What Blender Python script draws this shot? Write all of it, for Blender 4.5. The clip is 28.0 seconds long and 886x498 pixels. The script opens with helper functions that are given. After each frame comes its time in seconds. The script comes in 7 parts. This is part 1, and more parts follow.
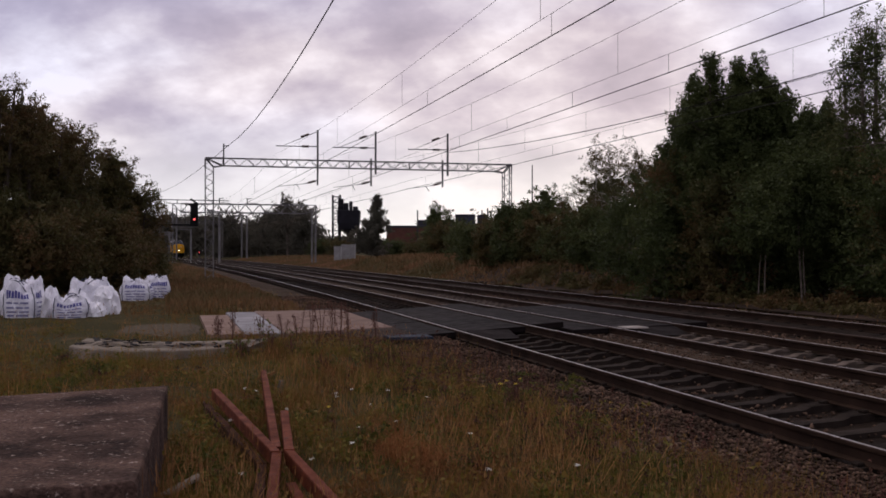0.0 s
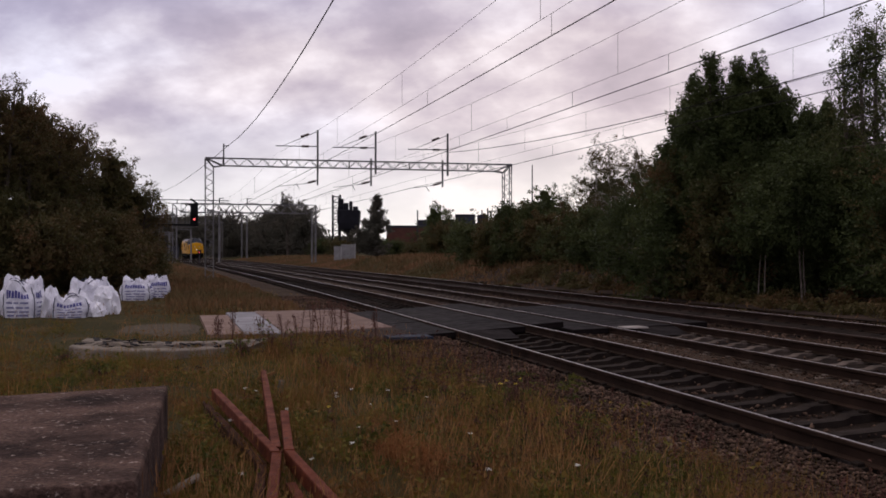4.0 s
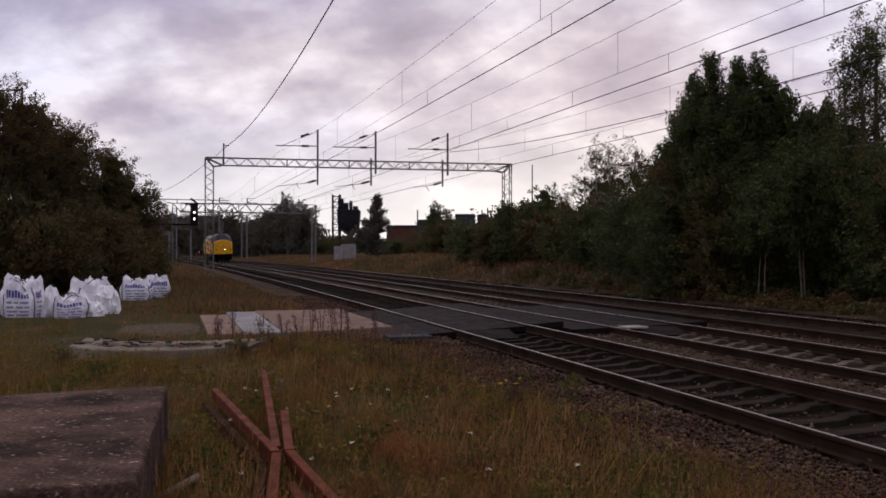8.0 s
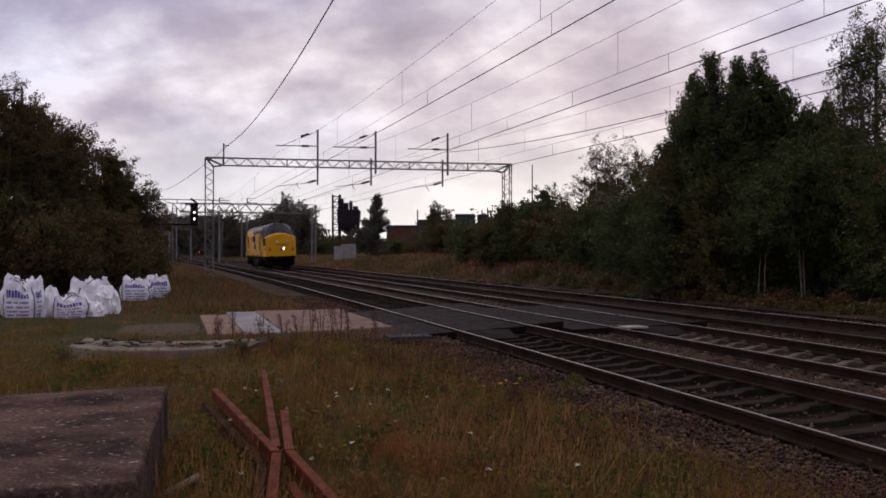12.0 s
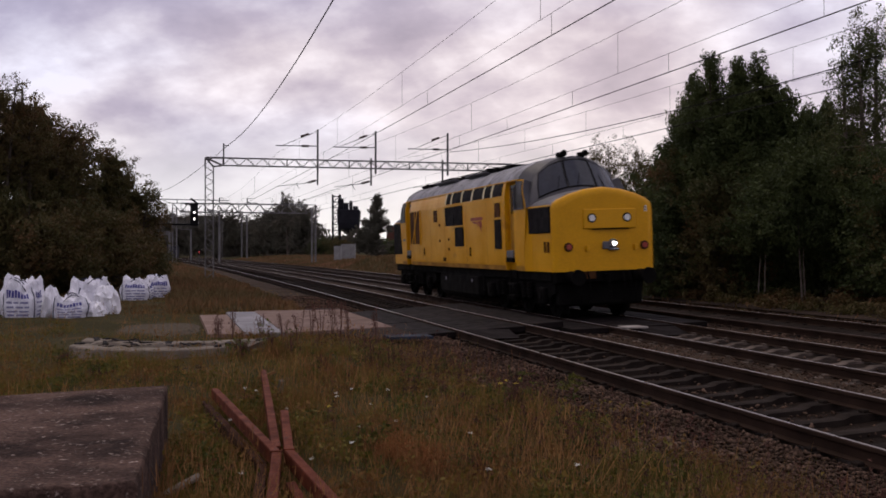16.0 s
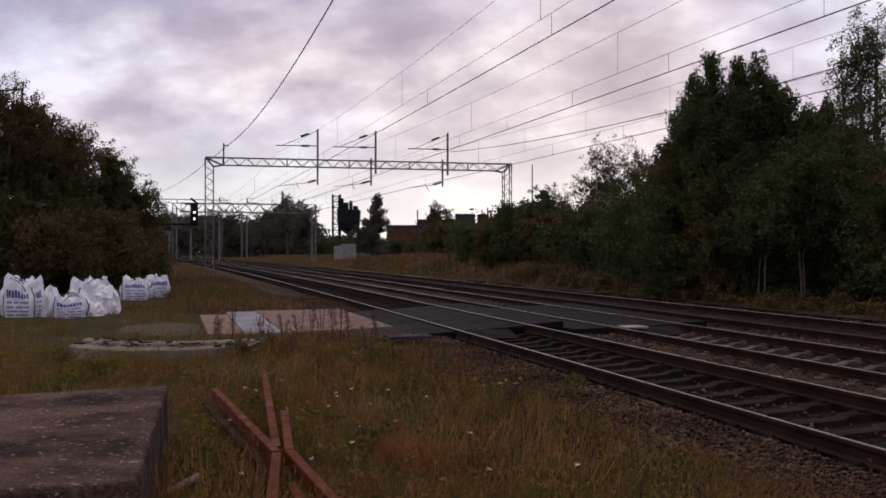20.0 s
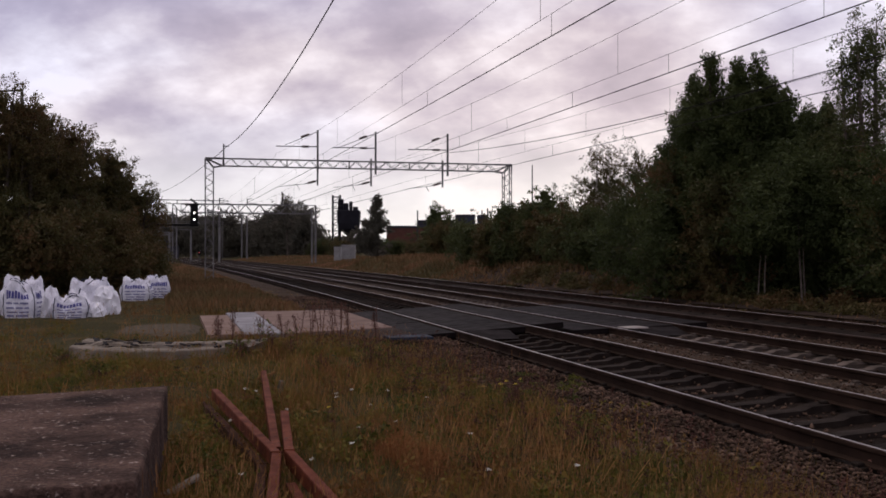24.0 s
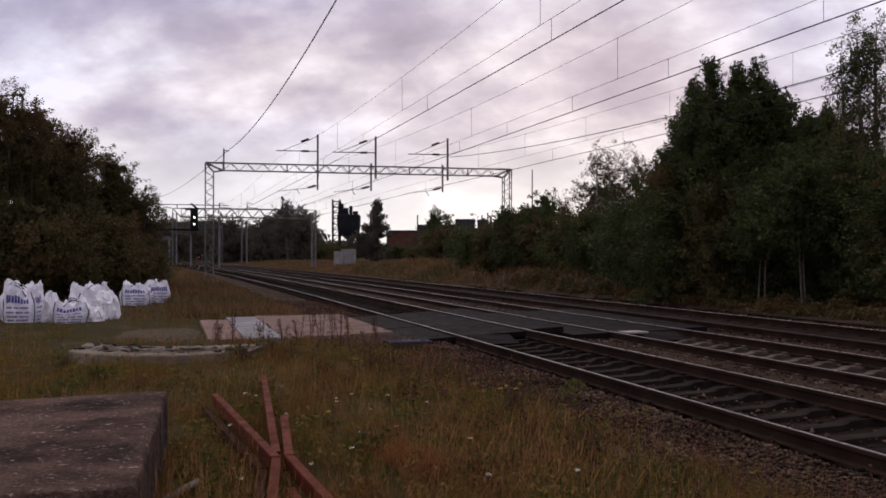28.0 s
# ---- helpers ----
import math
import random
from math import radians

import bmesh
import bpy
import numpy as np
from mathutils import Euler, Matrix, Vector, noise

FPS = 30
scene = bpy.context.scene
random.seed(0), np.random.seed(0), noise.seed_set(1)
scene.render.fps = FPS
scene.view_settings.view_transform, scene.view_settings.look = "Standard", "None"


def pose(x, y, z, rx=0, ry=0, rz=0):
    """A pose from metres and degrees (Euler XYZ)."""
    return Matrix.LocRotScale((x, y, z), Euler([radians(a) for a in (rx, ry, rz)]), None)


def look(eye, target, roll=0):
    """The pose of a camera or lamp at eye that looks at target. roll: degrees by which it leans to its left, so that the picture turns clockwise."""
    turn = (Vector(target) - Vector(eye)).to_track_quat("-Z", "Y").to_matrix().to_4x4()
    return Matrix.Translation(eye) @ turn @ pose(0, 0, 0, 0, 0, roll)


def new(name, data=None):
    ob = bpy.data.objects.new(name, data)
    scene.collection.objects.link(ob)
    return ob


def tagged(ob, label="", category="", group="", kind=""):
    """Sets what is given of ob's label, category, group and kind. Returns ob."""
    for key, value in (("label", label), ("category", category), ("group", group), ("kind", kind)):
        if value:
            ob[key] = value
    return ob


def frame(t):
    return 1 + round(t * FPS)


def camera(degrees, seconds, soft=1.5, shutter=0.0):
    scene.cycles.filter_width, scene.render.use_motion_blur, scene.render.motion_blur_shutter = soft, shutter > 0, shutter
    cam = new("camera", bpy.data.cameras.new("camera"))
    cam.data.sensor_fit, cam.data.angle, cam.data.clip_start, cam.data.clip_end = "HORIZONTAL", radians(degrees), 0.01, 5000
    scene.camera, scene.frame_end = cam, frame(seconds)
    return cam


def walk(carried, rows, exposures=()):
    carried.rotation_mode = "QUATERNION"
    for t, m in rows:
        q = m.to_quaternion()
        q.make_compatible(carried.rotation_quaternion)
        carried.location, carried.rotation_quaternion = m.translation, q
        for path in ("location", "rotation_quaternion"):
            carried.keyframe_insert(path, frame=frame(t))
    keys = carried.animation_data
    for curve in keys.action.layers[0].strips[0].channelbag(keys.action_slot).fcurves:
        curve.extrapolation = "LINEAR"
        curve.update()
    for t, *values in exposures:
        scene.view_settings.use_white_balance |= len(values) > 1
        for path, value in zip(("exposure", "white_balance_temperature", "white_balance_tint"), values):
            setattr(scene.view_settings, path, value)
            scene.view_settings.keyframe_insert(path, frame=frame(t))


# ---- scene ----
FOV = 45.49
cam = camera(FOV, 28.0, 1.7, 0.2)
EYE = 1.593          # eye above the rail heads
TILT = 0.084         # degrees up
# small nods of the hand-held camera, in hundredths of a degree
NODS = ((0, 2), (0.5, 3), (1, -4.5), (1.5, 3), (2, 0), (3, 0), (3.5, 1), (5.5, 6), (6, 10), (6.5, 3), (7, 3), (7.5, -1), (8, 0), (12.5, 0),
        (14.5, 0), (17, 0), (18, 2), (18.5, 0), (21.5, -1), (23.5, 5), (24, 3), (24.5, 1.5), (25, 3), (26, 4), (26.5, 6), (27, 5), (27.5, 9), (28, 27.5))
# the phone's automatic exposure, in stops
STOPS = ((0, 0.0), (10, -0.02), (12, -0.05), (15, -0.07), (15.9, 0.0), (16.5, 0.02), (17, 0.04), (17.5, 0.03), (18, 0.03), (18.6, 0.0), (25, 0.0), (27, 0.02), (28, 0.03))
walk(cam, [(t, pose(0, 0, EYE, 90 + TILT + n * 0.01, 0, 0)) for t, n in NODS], STOPS)

# ------------------------------------------------------------------ light
def build_world():
    w = bpy.data.worlds.new("overcast_evening")
    w.use_nodes = True
    scene.world = w
    nt = w.node_tree
    nt.nodes.clear()
    N, L = nt.nodes.new, nt.links.new
    out = N("ShaderNodeOutputWorld")
    tc = N("ShaderNodeTexCoord")
    sep = N("ShaderNodeSeparateXYZ")
    L(tc.outputs["Generated"], sep.inputs[0])

    def m(op, a, b=None, c=None, clamp=False):
        n = N("ShaderNodeMath")
        n.operation, n.use_clamp = op, clamp
        for i, v in enumerate((a, b, c)):
            if v is None:
                continue
            if isinstance(v, (int, float)):
                n.inputs[i].default_value = v
            else:
                L(v, n.inputs[i])
        return n.outputs[0]
    z = m("MAXIMUM", sep.outputs[2], 0.0)
    zz = m("ADD", z, 0.48)
    comb = N("ShaderNodeCombineXYZ")
    L(m("DIVIDE", sep.outputs[0], zz), comb.inputs[0])
    L(m("DIVIDE", sep.outputs[1], zz), comb.inputs[1])

    def noise_tex(scale, detail, rough, off, dist=0.0):
        mp = N("ShaderNodeMapping")
        mp.inputs["Location"].default_value = off
        mp.inputs["Rotation"].default_value = (0, 0, 0.30)
        mp.inputs["Scale"].default_value = (0.9, 1.0, 1.0)
        L(comb.outputs[0], mp.inputs[0])
        n = N("ShaderNodeTexNoise")
        n.inputs["Scale"].default_value, n.inputs["Detail"].default_value = scale, detail
        n.inputs["Roughness"].default_value, n.inputs["Distortion"].default_value = rough, dist
        L(mp.outputs[0], n.inputs["Vector"])
        return n.outputs[0]
    big = noise_tex(2.2, 2.0, 0.5, (8.6, 0.7, 0.0), 0.0)
    mid_ = noise_tex(5.6, 5.0, 0.5, (2.4, 7.7, 0.0), 0.0)
    fine = noise_tex(15.0, 7.0, 0.55, (0.4, 5.2, 0.0), 0.0)
    tint = noise_tex(1.7, 2.0, 0.5, (7.3, 2.2, 0.0), 0.2)
    mixn = m("ADD", m("MULTIPLY", big, 0.36), m("ADD", m("MULTIPLY", mid_, 0.44), m("MULTIPLY", fine, 0.20)))
    ramp = N("ShaderNodeValToRGB")
    L(mixn, ramp.inputs[0])
    e = ramp.color_ramp.elements
    e[0].position, e[0].color = 0.38, (0.44, 0.395, 0.515, 1)
    e[1].position, e[1].color = 0.60, (1.06, 1.01, 1.11, 1)
    k = e.new(0.46)
    k.color = (0.57, 0.51, 0.635, 1)
    k = e.new(0.535)
    k.color = (0.80, 0.74, 0.84, 1)
    warm = N("ShaderNodeMix")
    warm.data_type, warm.blend_type = "RGBA", "MULTIPLY"
    warm.inputs[0].default_value = 1.0
    hue = N("ShaderNodeValToRGB")
    L(tint, hue.inputs[0])
    h_ = hue.color_ramp.elements
    h_[0].position, h_[0].color = 0.38, (0.95, 0.98, 1.06, 1)
    h_[1].position, h_[1].color = 0.62, (1.035, 0.985, 0.955, 1)
    L(ramp.outputs[0], warm.inputs[6])
    L(hue.outputs[0], warm.inputs[7])
    # paler and warmer towards the horizon, most of all ahead
    glow = m("MULTIPLY", m("SUBTRACT", 1.0, m("DIVIDE", z, 0.125), clamp=True), 1.12, clamp=True)
    ahead = m("ADD", m("MULTIPLY", sep.outputs[1], 0.35), 0.6, clamp=True)
    mix = N("ShaderNodeMix")
    mix.data_type = "RGBA"
    L(m("MULTIPLY", glow, ahead), mix.inputs[0])
    L(warm.outputs[2], mix.inputs[6])
    mix.inputs[7].default_value = (1.08, 1.055, 1.06, 1)
    bg = N("ShaderNodeBackground")
    L(mix.outputs[2], bg.inputs[0])
    bg.inputs[1].default_value = 0.95
    sky = N("ShaderNodeTexSky")
    sky.sky_type, sky.sun_disc = "NISHITA", False
    sky.sun_elevation, sky.sun_rotation = radians(14), radians(12)
    bg2 = N("ShaderNodeBackground")
    L(sky.outputs[0], bg2.inputs[0])
    bg2.inputs[1].default_value = 0.05
    mixs = N("ShaderNodeMixShader")
    mixs.inputs[0].default_value = 0.94
    L(bg2.outputs[0], mixs.inputs[1])
    L(bg.outputs[0], mixs.inputs[2])
    L(mixs.outputs[0], out.inputs[0])


build_world()
sun_data = bpy.data.lights.new("sun", "SUN")
sun_data.energy, sun_data.angle, sun_data.color = 0.8, radians(40), (1.0, 0.85, 0.66)
sun = new("sun", sun_data)
sun.matrix_world = look((-7, 9, 20), (0, 0, 0))


# ------------------------------------------------------------------ materials
def mat(name, c1, c2=None, rough=0.8, metal=0.0, scale=4.0, fine=40.0, bump=0.3, bdist=0.01, spread=0.0, emit=0.0, translucent=0.0, island=False, spec=0.5, stain=None, ramp=None, flecks=2.7, grit=0.28):
    """Two-scale procedural surface: large patches between two colours, fine grain in colour and relief."""
    m = bpy.data.materials.new(name)
    m.use_nodes = True
    nt = m.node_tree
    N, L = nt.nodes.new, nt.links.new
    b = nt.nodes["Principled BSDF"]
    b.inputs["Roughness"].default_value, b.inputs["Metallic"].default_value = rough, metal
    b.inputs["Specular IOR Level"].default_value = 0.06 if rough >= 0.65 and spec == 0.5 else spec
    c2 = c2 or tuple(v * 0.75 for v in c1)
    tc = N("ShaderNodeTexCoord")

    def nz(sc, det=4.0):
        n = N("ShaderNodeTexNoise")
        n.inputs["Scale"].default_value, n.inputs["Detail"].default_value, n.inputs["Roughness"].default_value = sc, det, 0.6
        L(tc.outputs["Object"], n.inputs["Vector"])
        return n.outputs[0]

    def rgbmix(fac, a, bb, blend="MIX"):
        n = N("ShaderNodeMix")
        n.data_type, n.blend_type = "RGBA", blend
        for i, v in ((0, fac), (6, a), (7, bb)):
            if isinstance(v, (int, float)):
                n.inputs[i].default_value = v
            elif isinstance(v, tuple):
                n.inputs[i].default_value = (*v, 1)
            else:
                L(v, n.inputs[i])
        return n.outputs[2]

    def sharpen(v, lo, hi):
        n = N("ShaderNodeMapRange")
        n.inputs[1].default_value, n.inputs[2].default_value = lo, hi
        L(v, n.inputs[0])
        return n.outputs[0]
    big = sharpen(nz(scale), 0.35, 0.65)
    grain = nz(fine, 6.0)
    if ramp:
        cr = N("ShaderNodeValToRGB")
        geo = N("ShaderNodeNewGeometry")
        ad = N("ShaderNodeMath")
        ad.operation = "MULTIPLY_ADD"
        L(geo.outputs["Random Per Island"], ad.inputs[0])
        ad.inputs[1].default_value = 0.32
        mu = N("ShaderNodeMath")
        mu.operation = "MULTIPLY"
        L(big, mu.inputs[0])
        mu.inputs[1].default_value = 0.68
        L(mu.outputs[0], ad.inputs[2])
        L(ad.outputs[0], cr.inputs[0])
        el = cr.color_ramp.elements
        el[0].position, el[0].color = ramp[0][0], (*ramp[0][1], 1)
        el[1].position, el[1].color = ramp[-1][0], (*ramp[-1][1], 1)
        for ps, cc in ramp[1:-1]:
            el.new(ps).color = (*cc, 1)
        col = cr.outputs[0]
    else:
        col = rgbmix(big, c1, c2)
    if stain:
        col = rgbmix(sharpen(nz(scale * flecks, 5.0), stain[1], stain[1] + 0.12), col, stain[0])
    gm = N("ShaderNodeMapRange")
    gm.inputs[1].default_value, gm.inputs[2].default_value = (0.0, 1.0) if grit < 0.3 else (0.3, 0.7)
    gm.inputs[3].default_value, gm.inputs[4].default_value = 1 - grit, 1 + grit
    L(grain, gm.inputs[0])
    hs = N("ShaderNodeHueSaturation")
    L(col, hs.inputs["Color"])
    val = gm.outputs[0]
    if spread or island:
        rnd = N("ShaderNodeObjectInfo").outputs["Random"]
        if island:
            rnd = N("ShaderNodeNewGeometry").outputs["Random Per Island"]
        r2 = N("ShaderNodeMapRange")
        r2.inputs[3].default_value, r2.inputs[4].default_value = 1 - spread, 1 + spread
        L(rnd, r2.inputs[0])
        mm = N("ShaderNodeMath")
        mm.operation = "MULTIPLY"
        L(val, mm.inputs[0])
        L(r2.outputs[0], mm.inputs[1])
        val = mm.outputs[0]
    L(val, hs.inputs["Value"])
    L(hs.outputs[0], b.inputs["Base Color"])
    if bump:
        bp = N("ShaderNodeBump")
        bp.inputs["Strength"].default_value, bp.inputs["Distance"].default_value = bump, bdist
        L(grain, bp.inputs["Height"])
        L(bp.outputs[0], b.inputs["Normal"])
    rr = N("ShaderNodeMapRange")
    rr.inputs[3].default_value, rr.inputs[4].default_value = max(0.02, rough - 0.08), min(1.0, rough + 0.1)
    L(big, rr.inputs[0])
    L(rr.outputs[0], b.inputs["Roughness"])
    if emit:
        b.inputs["Emission Color"].default_value = (*c1, 1)
        b.inputs["Emission Strength"].default_value = emit
    if translucent:
        tr = N("ShaderNodeBsdfTranslucent")
        L(hs.outputs[0], tr.inputs[0])
        mx = N("ShaderNodeMixShader")
        mx.inputs[0].default_value = translucent
        L(b.outputs[0], mx.inputs[1])
        L(tr.outputs[0], mx.inputs[2])
        L(mx.outputs[0], nt.nodes["Material Output"].inputs[0])
    return m


YELLOW = mat("yellow_paint", (0.61, 0.304, 0.001), (0.51, 0.247, 0.001), 0.42, 0, 0.7, 30, 0.05, 0.002, spec=0.22, stain=((0.36, 0.165, 0.008), 0.64))
BAY_BROWN = mat("brown_radiator_bay", (0.085, 0.035, 0.012), (0.05, 0.022, 0.01), 0.7, 0, 3, 30, 0.2, 0.004)
YELLOW_DIRTY = mat("grimy_yellow_paint", (0.40, 0.19, 0.006), (0.20, 0.085, 0.008), 0.6, 0, 1.5, 30, 0.1, 0.003)
ROOF_GREY = mat("grey_roof_paint", (0.21, 0.21, 0.235), (0.125, 0.125, 0.14), 0.55, 0, 1.1, 25, 0.1, 0.003, stain=((0.05, 0.048, 0.05), 0.56), grit=0.35)
CAB_GREY = mat("cab_grey_paint", (0.044, 0.043, 0.049), (0.032, 0.031, 0.036), 0.5, 0, 2, 30, 0.1, 0.003)
DARK_GREY = mat("dark_grey_paint", (0.10, 0.10, 0.115), (0.07, 0.07, 0.08), 0.5, 0, 2, 30, 0.1, 0.003)
GRILLE = mat("black_grille", (0.016, 0.014, 0.015), (0.010, 0.009, 0.010), 0.75, 0.0, 4, 60, 0.3, 0.004)
UNDER = mat("oily_black_underframe", (0.005, 0.0044, 0.004), (0.003, 0.0027, 0.0025), 0.85, 0.0, 3, 30, 0.4, 0.01)
GLASS_DARK = mat("cab_glass", (0.030, 0.034, 0.044), (0.025, 0.028, 0.036), 0.10, 0, 1, 10, 0, spec=0.3)
GLASS_SIDE = mat("grimy_side_glass", (0.028, 0.026, 0.024), (0.020, 0.019, 0.018), 0.4, 0, 2, 10, 0, spec=0.12)
LAMP_ON = mat("lit_headlamp", (1.0, 0.90, 0.70), emit=90.0, bump=0)
LENS = mat("unlit_lamp_lens", (0.75, 0.74, 0.70), (0.6, 0.6, 0.58), 0.15, 0, 8, 60, 0.05, 0.002)
RED_PAINT = mat("red_paint", (0.30, 0.03, 0.02), (0.22, 0.025, 0.018), 0.45, 0, 3, 40, 0.05, 0.002)
CREAM = mat("cream_paint", (0.74, 0.66, 0.38), (0.62, 0.54, 0.28), 0.5, 0, 3, 40, 0.05, 0.002)
WHITE_PAINT = mat("white_paint", (0.75, 0.74, 0.72), (0.62, 0.61, 0.6), 0.5, 0, 4, 40, 0.05, 0.002)
RAIL_RUST = mat("rusty_rail_side", (0.030, 0.0175, 0.012), (0.017, 0.0105, 0.0075), 0.9, 0.0, 1.5, 50, 0.4, 0.004)
RAIL_TOP = mat("polished_rail_head", (0.44, 0.40, 0.37), (0.32, 0.29, 0.27), 0.32, 1.0, 2, 30, 0.05, 0.001)
RAIL_DULL = mat("dull_rail_head", (0.075, 0.052, 0.042), (0.05, 0.034, 0.028), 0.6, 0.3, 2, 30, 0.1, 0.001)
CONC = mat("weathered_concrete", (0.20, 0.172, 0.14), (0.115, 0.096, 0.078), 0.9, 0, 2.2, 45, 0.5, 0.006, spread=0.15)
SLEEPER = mat("concrete_sleeper", (0.135, 0.108, 0.089), (0.058, 0.046, 0.038), 0.9, 0, 3, 50, 0.5, 0.006, spread=0.25)
SLEEPER_BLACK = mat("near_black_sleeper", (0.018, 0.013, 0.011), (0.010, 0.0075, 0.006), 0.9, 0, 3, 50, 0.5, 0.006, spread=0.2)
SLEEPER_DARK = mat("oil_stained_sleeper", (0.028, 0.021, 0.0165), (0.014, 0.0105, 0.0085), 0.9, 0, 3, 50, 0.5, 0.006, spread=0.25)
BALLAST = mat("ballast_bed", (0.055, 0.037, 0.024), (0.028, 0.019, 0.0125), 0.95, 0, 1.3, 17, 1.0, 0.06)
STONE = mat("ballast_stone", (0.104, 0.067, 0.047), (0.034, 0.0215, 0.015), 0.9, 0, 0.8, 40, 0.5, 0.006, spread=0.70, island=True)
RUBBER = mat("rubber_crossing_panel", (0.0120, 0.0090, 0.0086), (0.0078, 0.0059, 0.0056), 0.8, 0, 3, 60, 0.4, 0.004, spread=0.2)
PLY = mat("pinkish_board", (0.205, 0.142, 0.118), (0.150, 0.102, 0.083), 0.8, 0, 1.2, 30, 0.2, 0.003, spread=0.1)
SHEET = mat("pale_grey_board", (0.145, 0.138, 0.155), (0.105, 0.10, 0.112), 0.6, 0, 1.2, 30, 0.2, 0.003)
BLUE_SHEET = mat("dull_blue_board", (0.030, 0.038, 0.056), (0.022, 0.026, 0.036), 0.7, 0, 2, 30, 0.2, 0.003)
BLOCK = mat("dark_lichened_concrete", (0.112, 0.070, 0.055), (0.025, 0.0165, 0.014), 0.92, 0, 1.5, 34, 1.0, 0.03, stain=((0.34, 0.28, 0.245), 0.60), flecks=13.0, grit=0.6)
RUST = mat("red_oxide_steel", (0.128, 0.032, 0.014), (0.062, 0.016, 0.008), 0.72, 0.1, 5, 60, 0.4, 0.003, stain=((0.05, 0.02, 0.015), 0.58), grit=0.4)
# darker copy of the rust that also holds the bars' shaded side
RUST_SHADED = mat("dark_rusted_steel", (0.055, 0.022, 0.013), (0.025, 0.011, 0.007), 0.85, 0.0, 6, 60, 0.5, 0.004, grit=0.4)
SOIL = mat("grassy_soil", (0.044, 0.036, 0.0125), (0.027, 0.025, 0.009), 0.95, 0, 0.28, 14, 0.9, 0.05, stain=((0.085, 0.052, 0.022), 0.58))
# one dark colour carries both spilt oil and shade beside the rails
OIL_AND_SHADE = mat("oil_and_shade_ballast", (0.019, 0.0125, 0.009), (0.010, 0.0068, 0.005), 0.9, 0, 0.9, 22, 1.0, 0.03)
CINDER = mat("brown_cinders", (0.046, 0.032, 0.024), (0.020, 0.014, 0.011), 0.95, 0, 0.5, 16, 0.9, 0.03)
GRAVEL = mat("grey_gravel", (0.105, 0.082, 0.060), (0.045, 0.038, 0.024), 0.95, 0, 11.0, 30, 0.9, 0.02)
GRASS = mat("rough_grass", (0.1, 0.1, 0.03), rough=0.8, scale=0.95, fine=6, bump=0, translucent=0.22, spec=0.2,
            ramp=((0.0, (0.026, 0.032, 0.0058)), (0.22, (0.078, 0.078, 0.0115)), (0.42, (0.138, 0.112, 0.020)), (0.60, (0.180, 0.101, 0.0258)), (0.76, (0.145, 0.068, 0.022)), (0.88, (0.105, 0.045, 0.018)), (1.0, (0.34, 0.205, 0.068))))
BANK = mat("dry_bank_grass", (0.1, 0.1, 0.03), rough=0.85, scale=0.12, fine=4, bump=0, translucent=0.2, spec=0.2,
           ramp=((0.0, (0.0617, 0.0536, 0.0179)), (0.35, (0.1123, 0.0770, 0.0331)), (0.75, (0.1615, 0.0863, 0.0414)), (1.0, (0.2387, 0.1341, 0.0800))))
STRAW = mat("dry_stalks", (0.27, 0.155, 0.055), (0.17, 0.075, 0.03), 0.85, 0, 0.5, 8, 0, spread=0.4, island=True, translucent=0.15, spec=0.2)
WEED = mat("dark_red_weed", (0.10, 0.045, 0.035), (0.06, 0.035, 0.025), 0.85, 0, 2, 20, 0, spread=0.3, island=True)
PETAL = mat("white_petals", (0.75, 0.74, 0.68), (0.65, 0.64, 0.55), 0.7, 0, 3, 20, 0, spread=0.15, island=True)
YPETAL = mat("yellow_petals", (0.65, 0.5, 0.08), (0.5, 0.4, 0.06), 0.7, 0, 3, 20, 0, spread=0.15, island=True)
LEAF_A = mat("deep_green_leaves", (0.05, 0.085, 0.028), rough=0.55, scale=0.5, fine=5, bump=0, translucent=0.28, spec=0.12,
             ramp=((0.0, (0.0291, 0.0385, 0.0145)), (0.4, (0.0449, 0.0590, 0.0199)), (0.75, (0.0622, 0.0761, 0.0251)), (1.0, (0.0899, 0.0943, 0.0344))))
LEAF_B = mat("autumn_tinged_leaves", (0.07, 0.08, 0.03), rough=0.6, scale=0.35, fine=5, bump=0, translucent=0.28, spec=0.12,
             ramp=((0.0, (0.0410, 0.0449, 0.0168)), (0.35, (0.0673, 0.0604, 0.0213)), (0.65, (0.0906, 0.0618, 0.0259)), (0.85, (0.1141, 0.0589, 0.0274)), (1.0, (0.0760, 0.0899, 0.0304))))
SORREL = mat("rust_red_sorrel", (0.25, 0.11, 0.042), (0.16, 0.07, 0.028), 0.85, 0, 1.0, 20, 0, spread=0.4, island=True, translucent=0.15)
PLANT = mat("weed_leaves", (0.08, 0.09, 0.02), rough=0.7, scale=3.0, fine=8, bump=0, translucent=0.25, spec=0.15,
            ramp=((0.0, (0.035, 0.045, 0.010)), (0.5, (0.075, 0.080, 0.016)), (0.8, (0.12, 0.11, 0.02)), (1.0, (0.15, 0.10, 0.03))))
# paler, greyer leaves: distance haze is put into the base colour
LEAF_D = mat("haze_greyed_leaves", (0.08, 0.08, 0.06), rough=0.7, scale=0.3, fine=4, bump=0, translucent=0.25, spec=0.1,
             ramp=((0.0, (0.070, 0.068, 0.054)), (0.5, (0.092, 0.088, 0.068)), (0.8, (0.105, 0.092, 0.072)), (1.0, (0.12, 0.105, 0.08))))
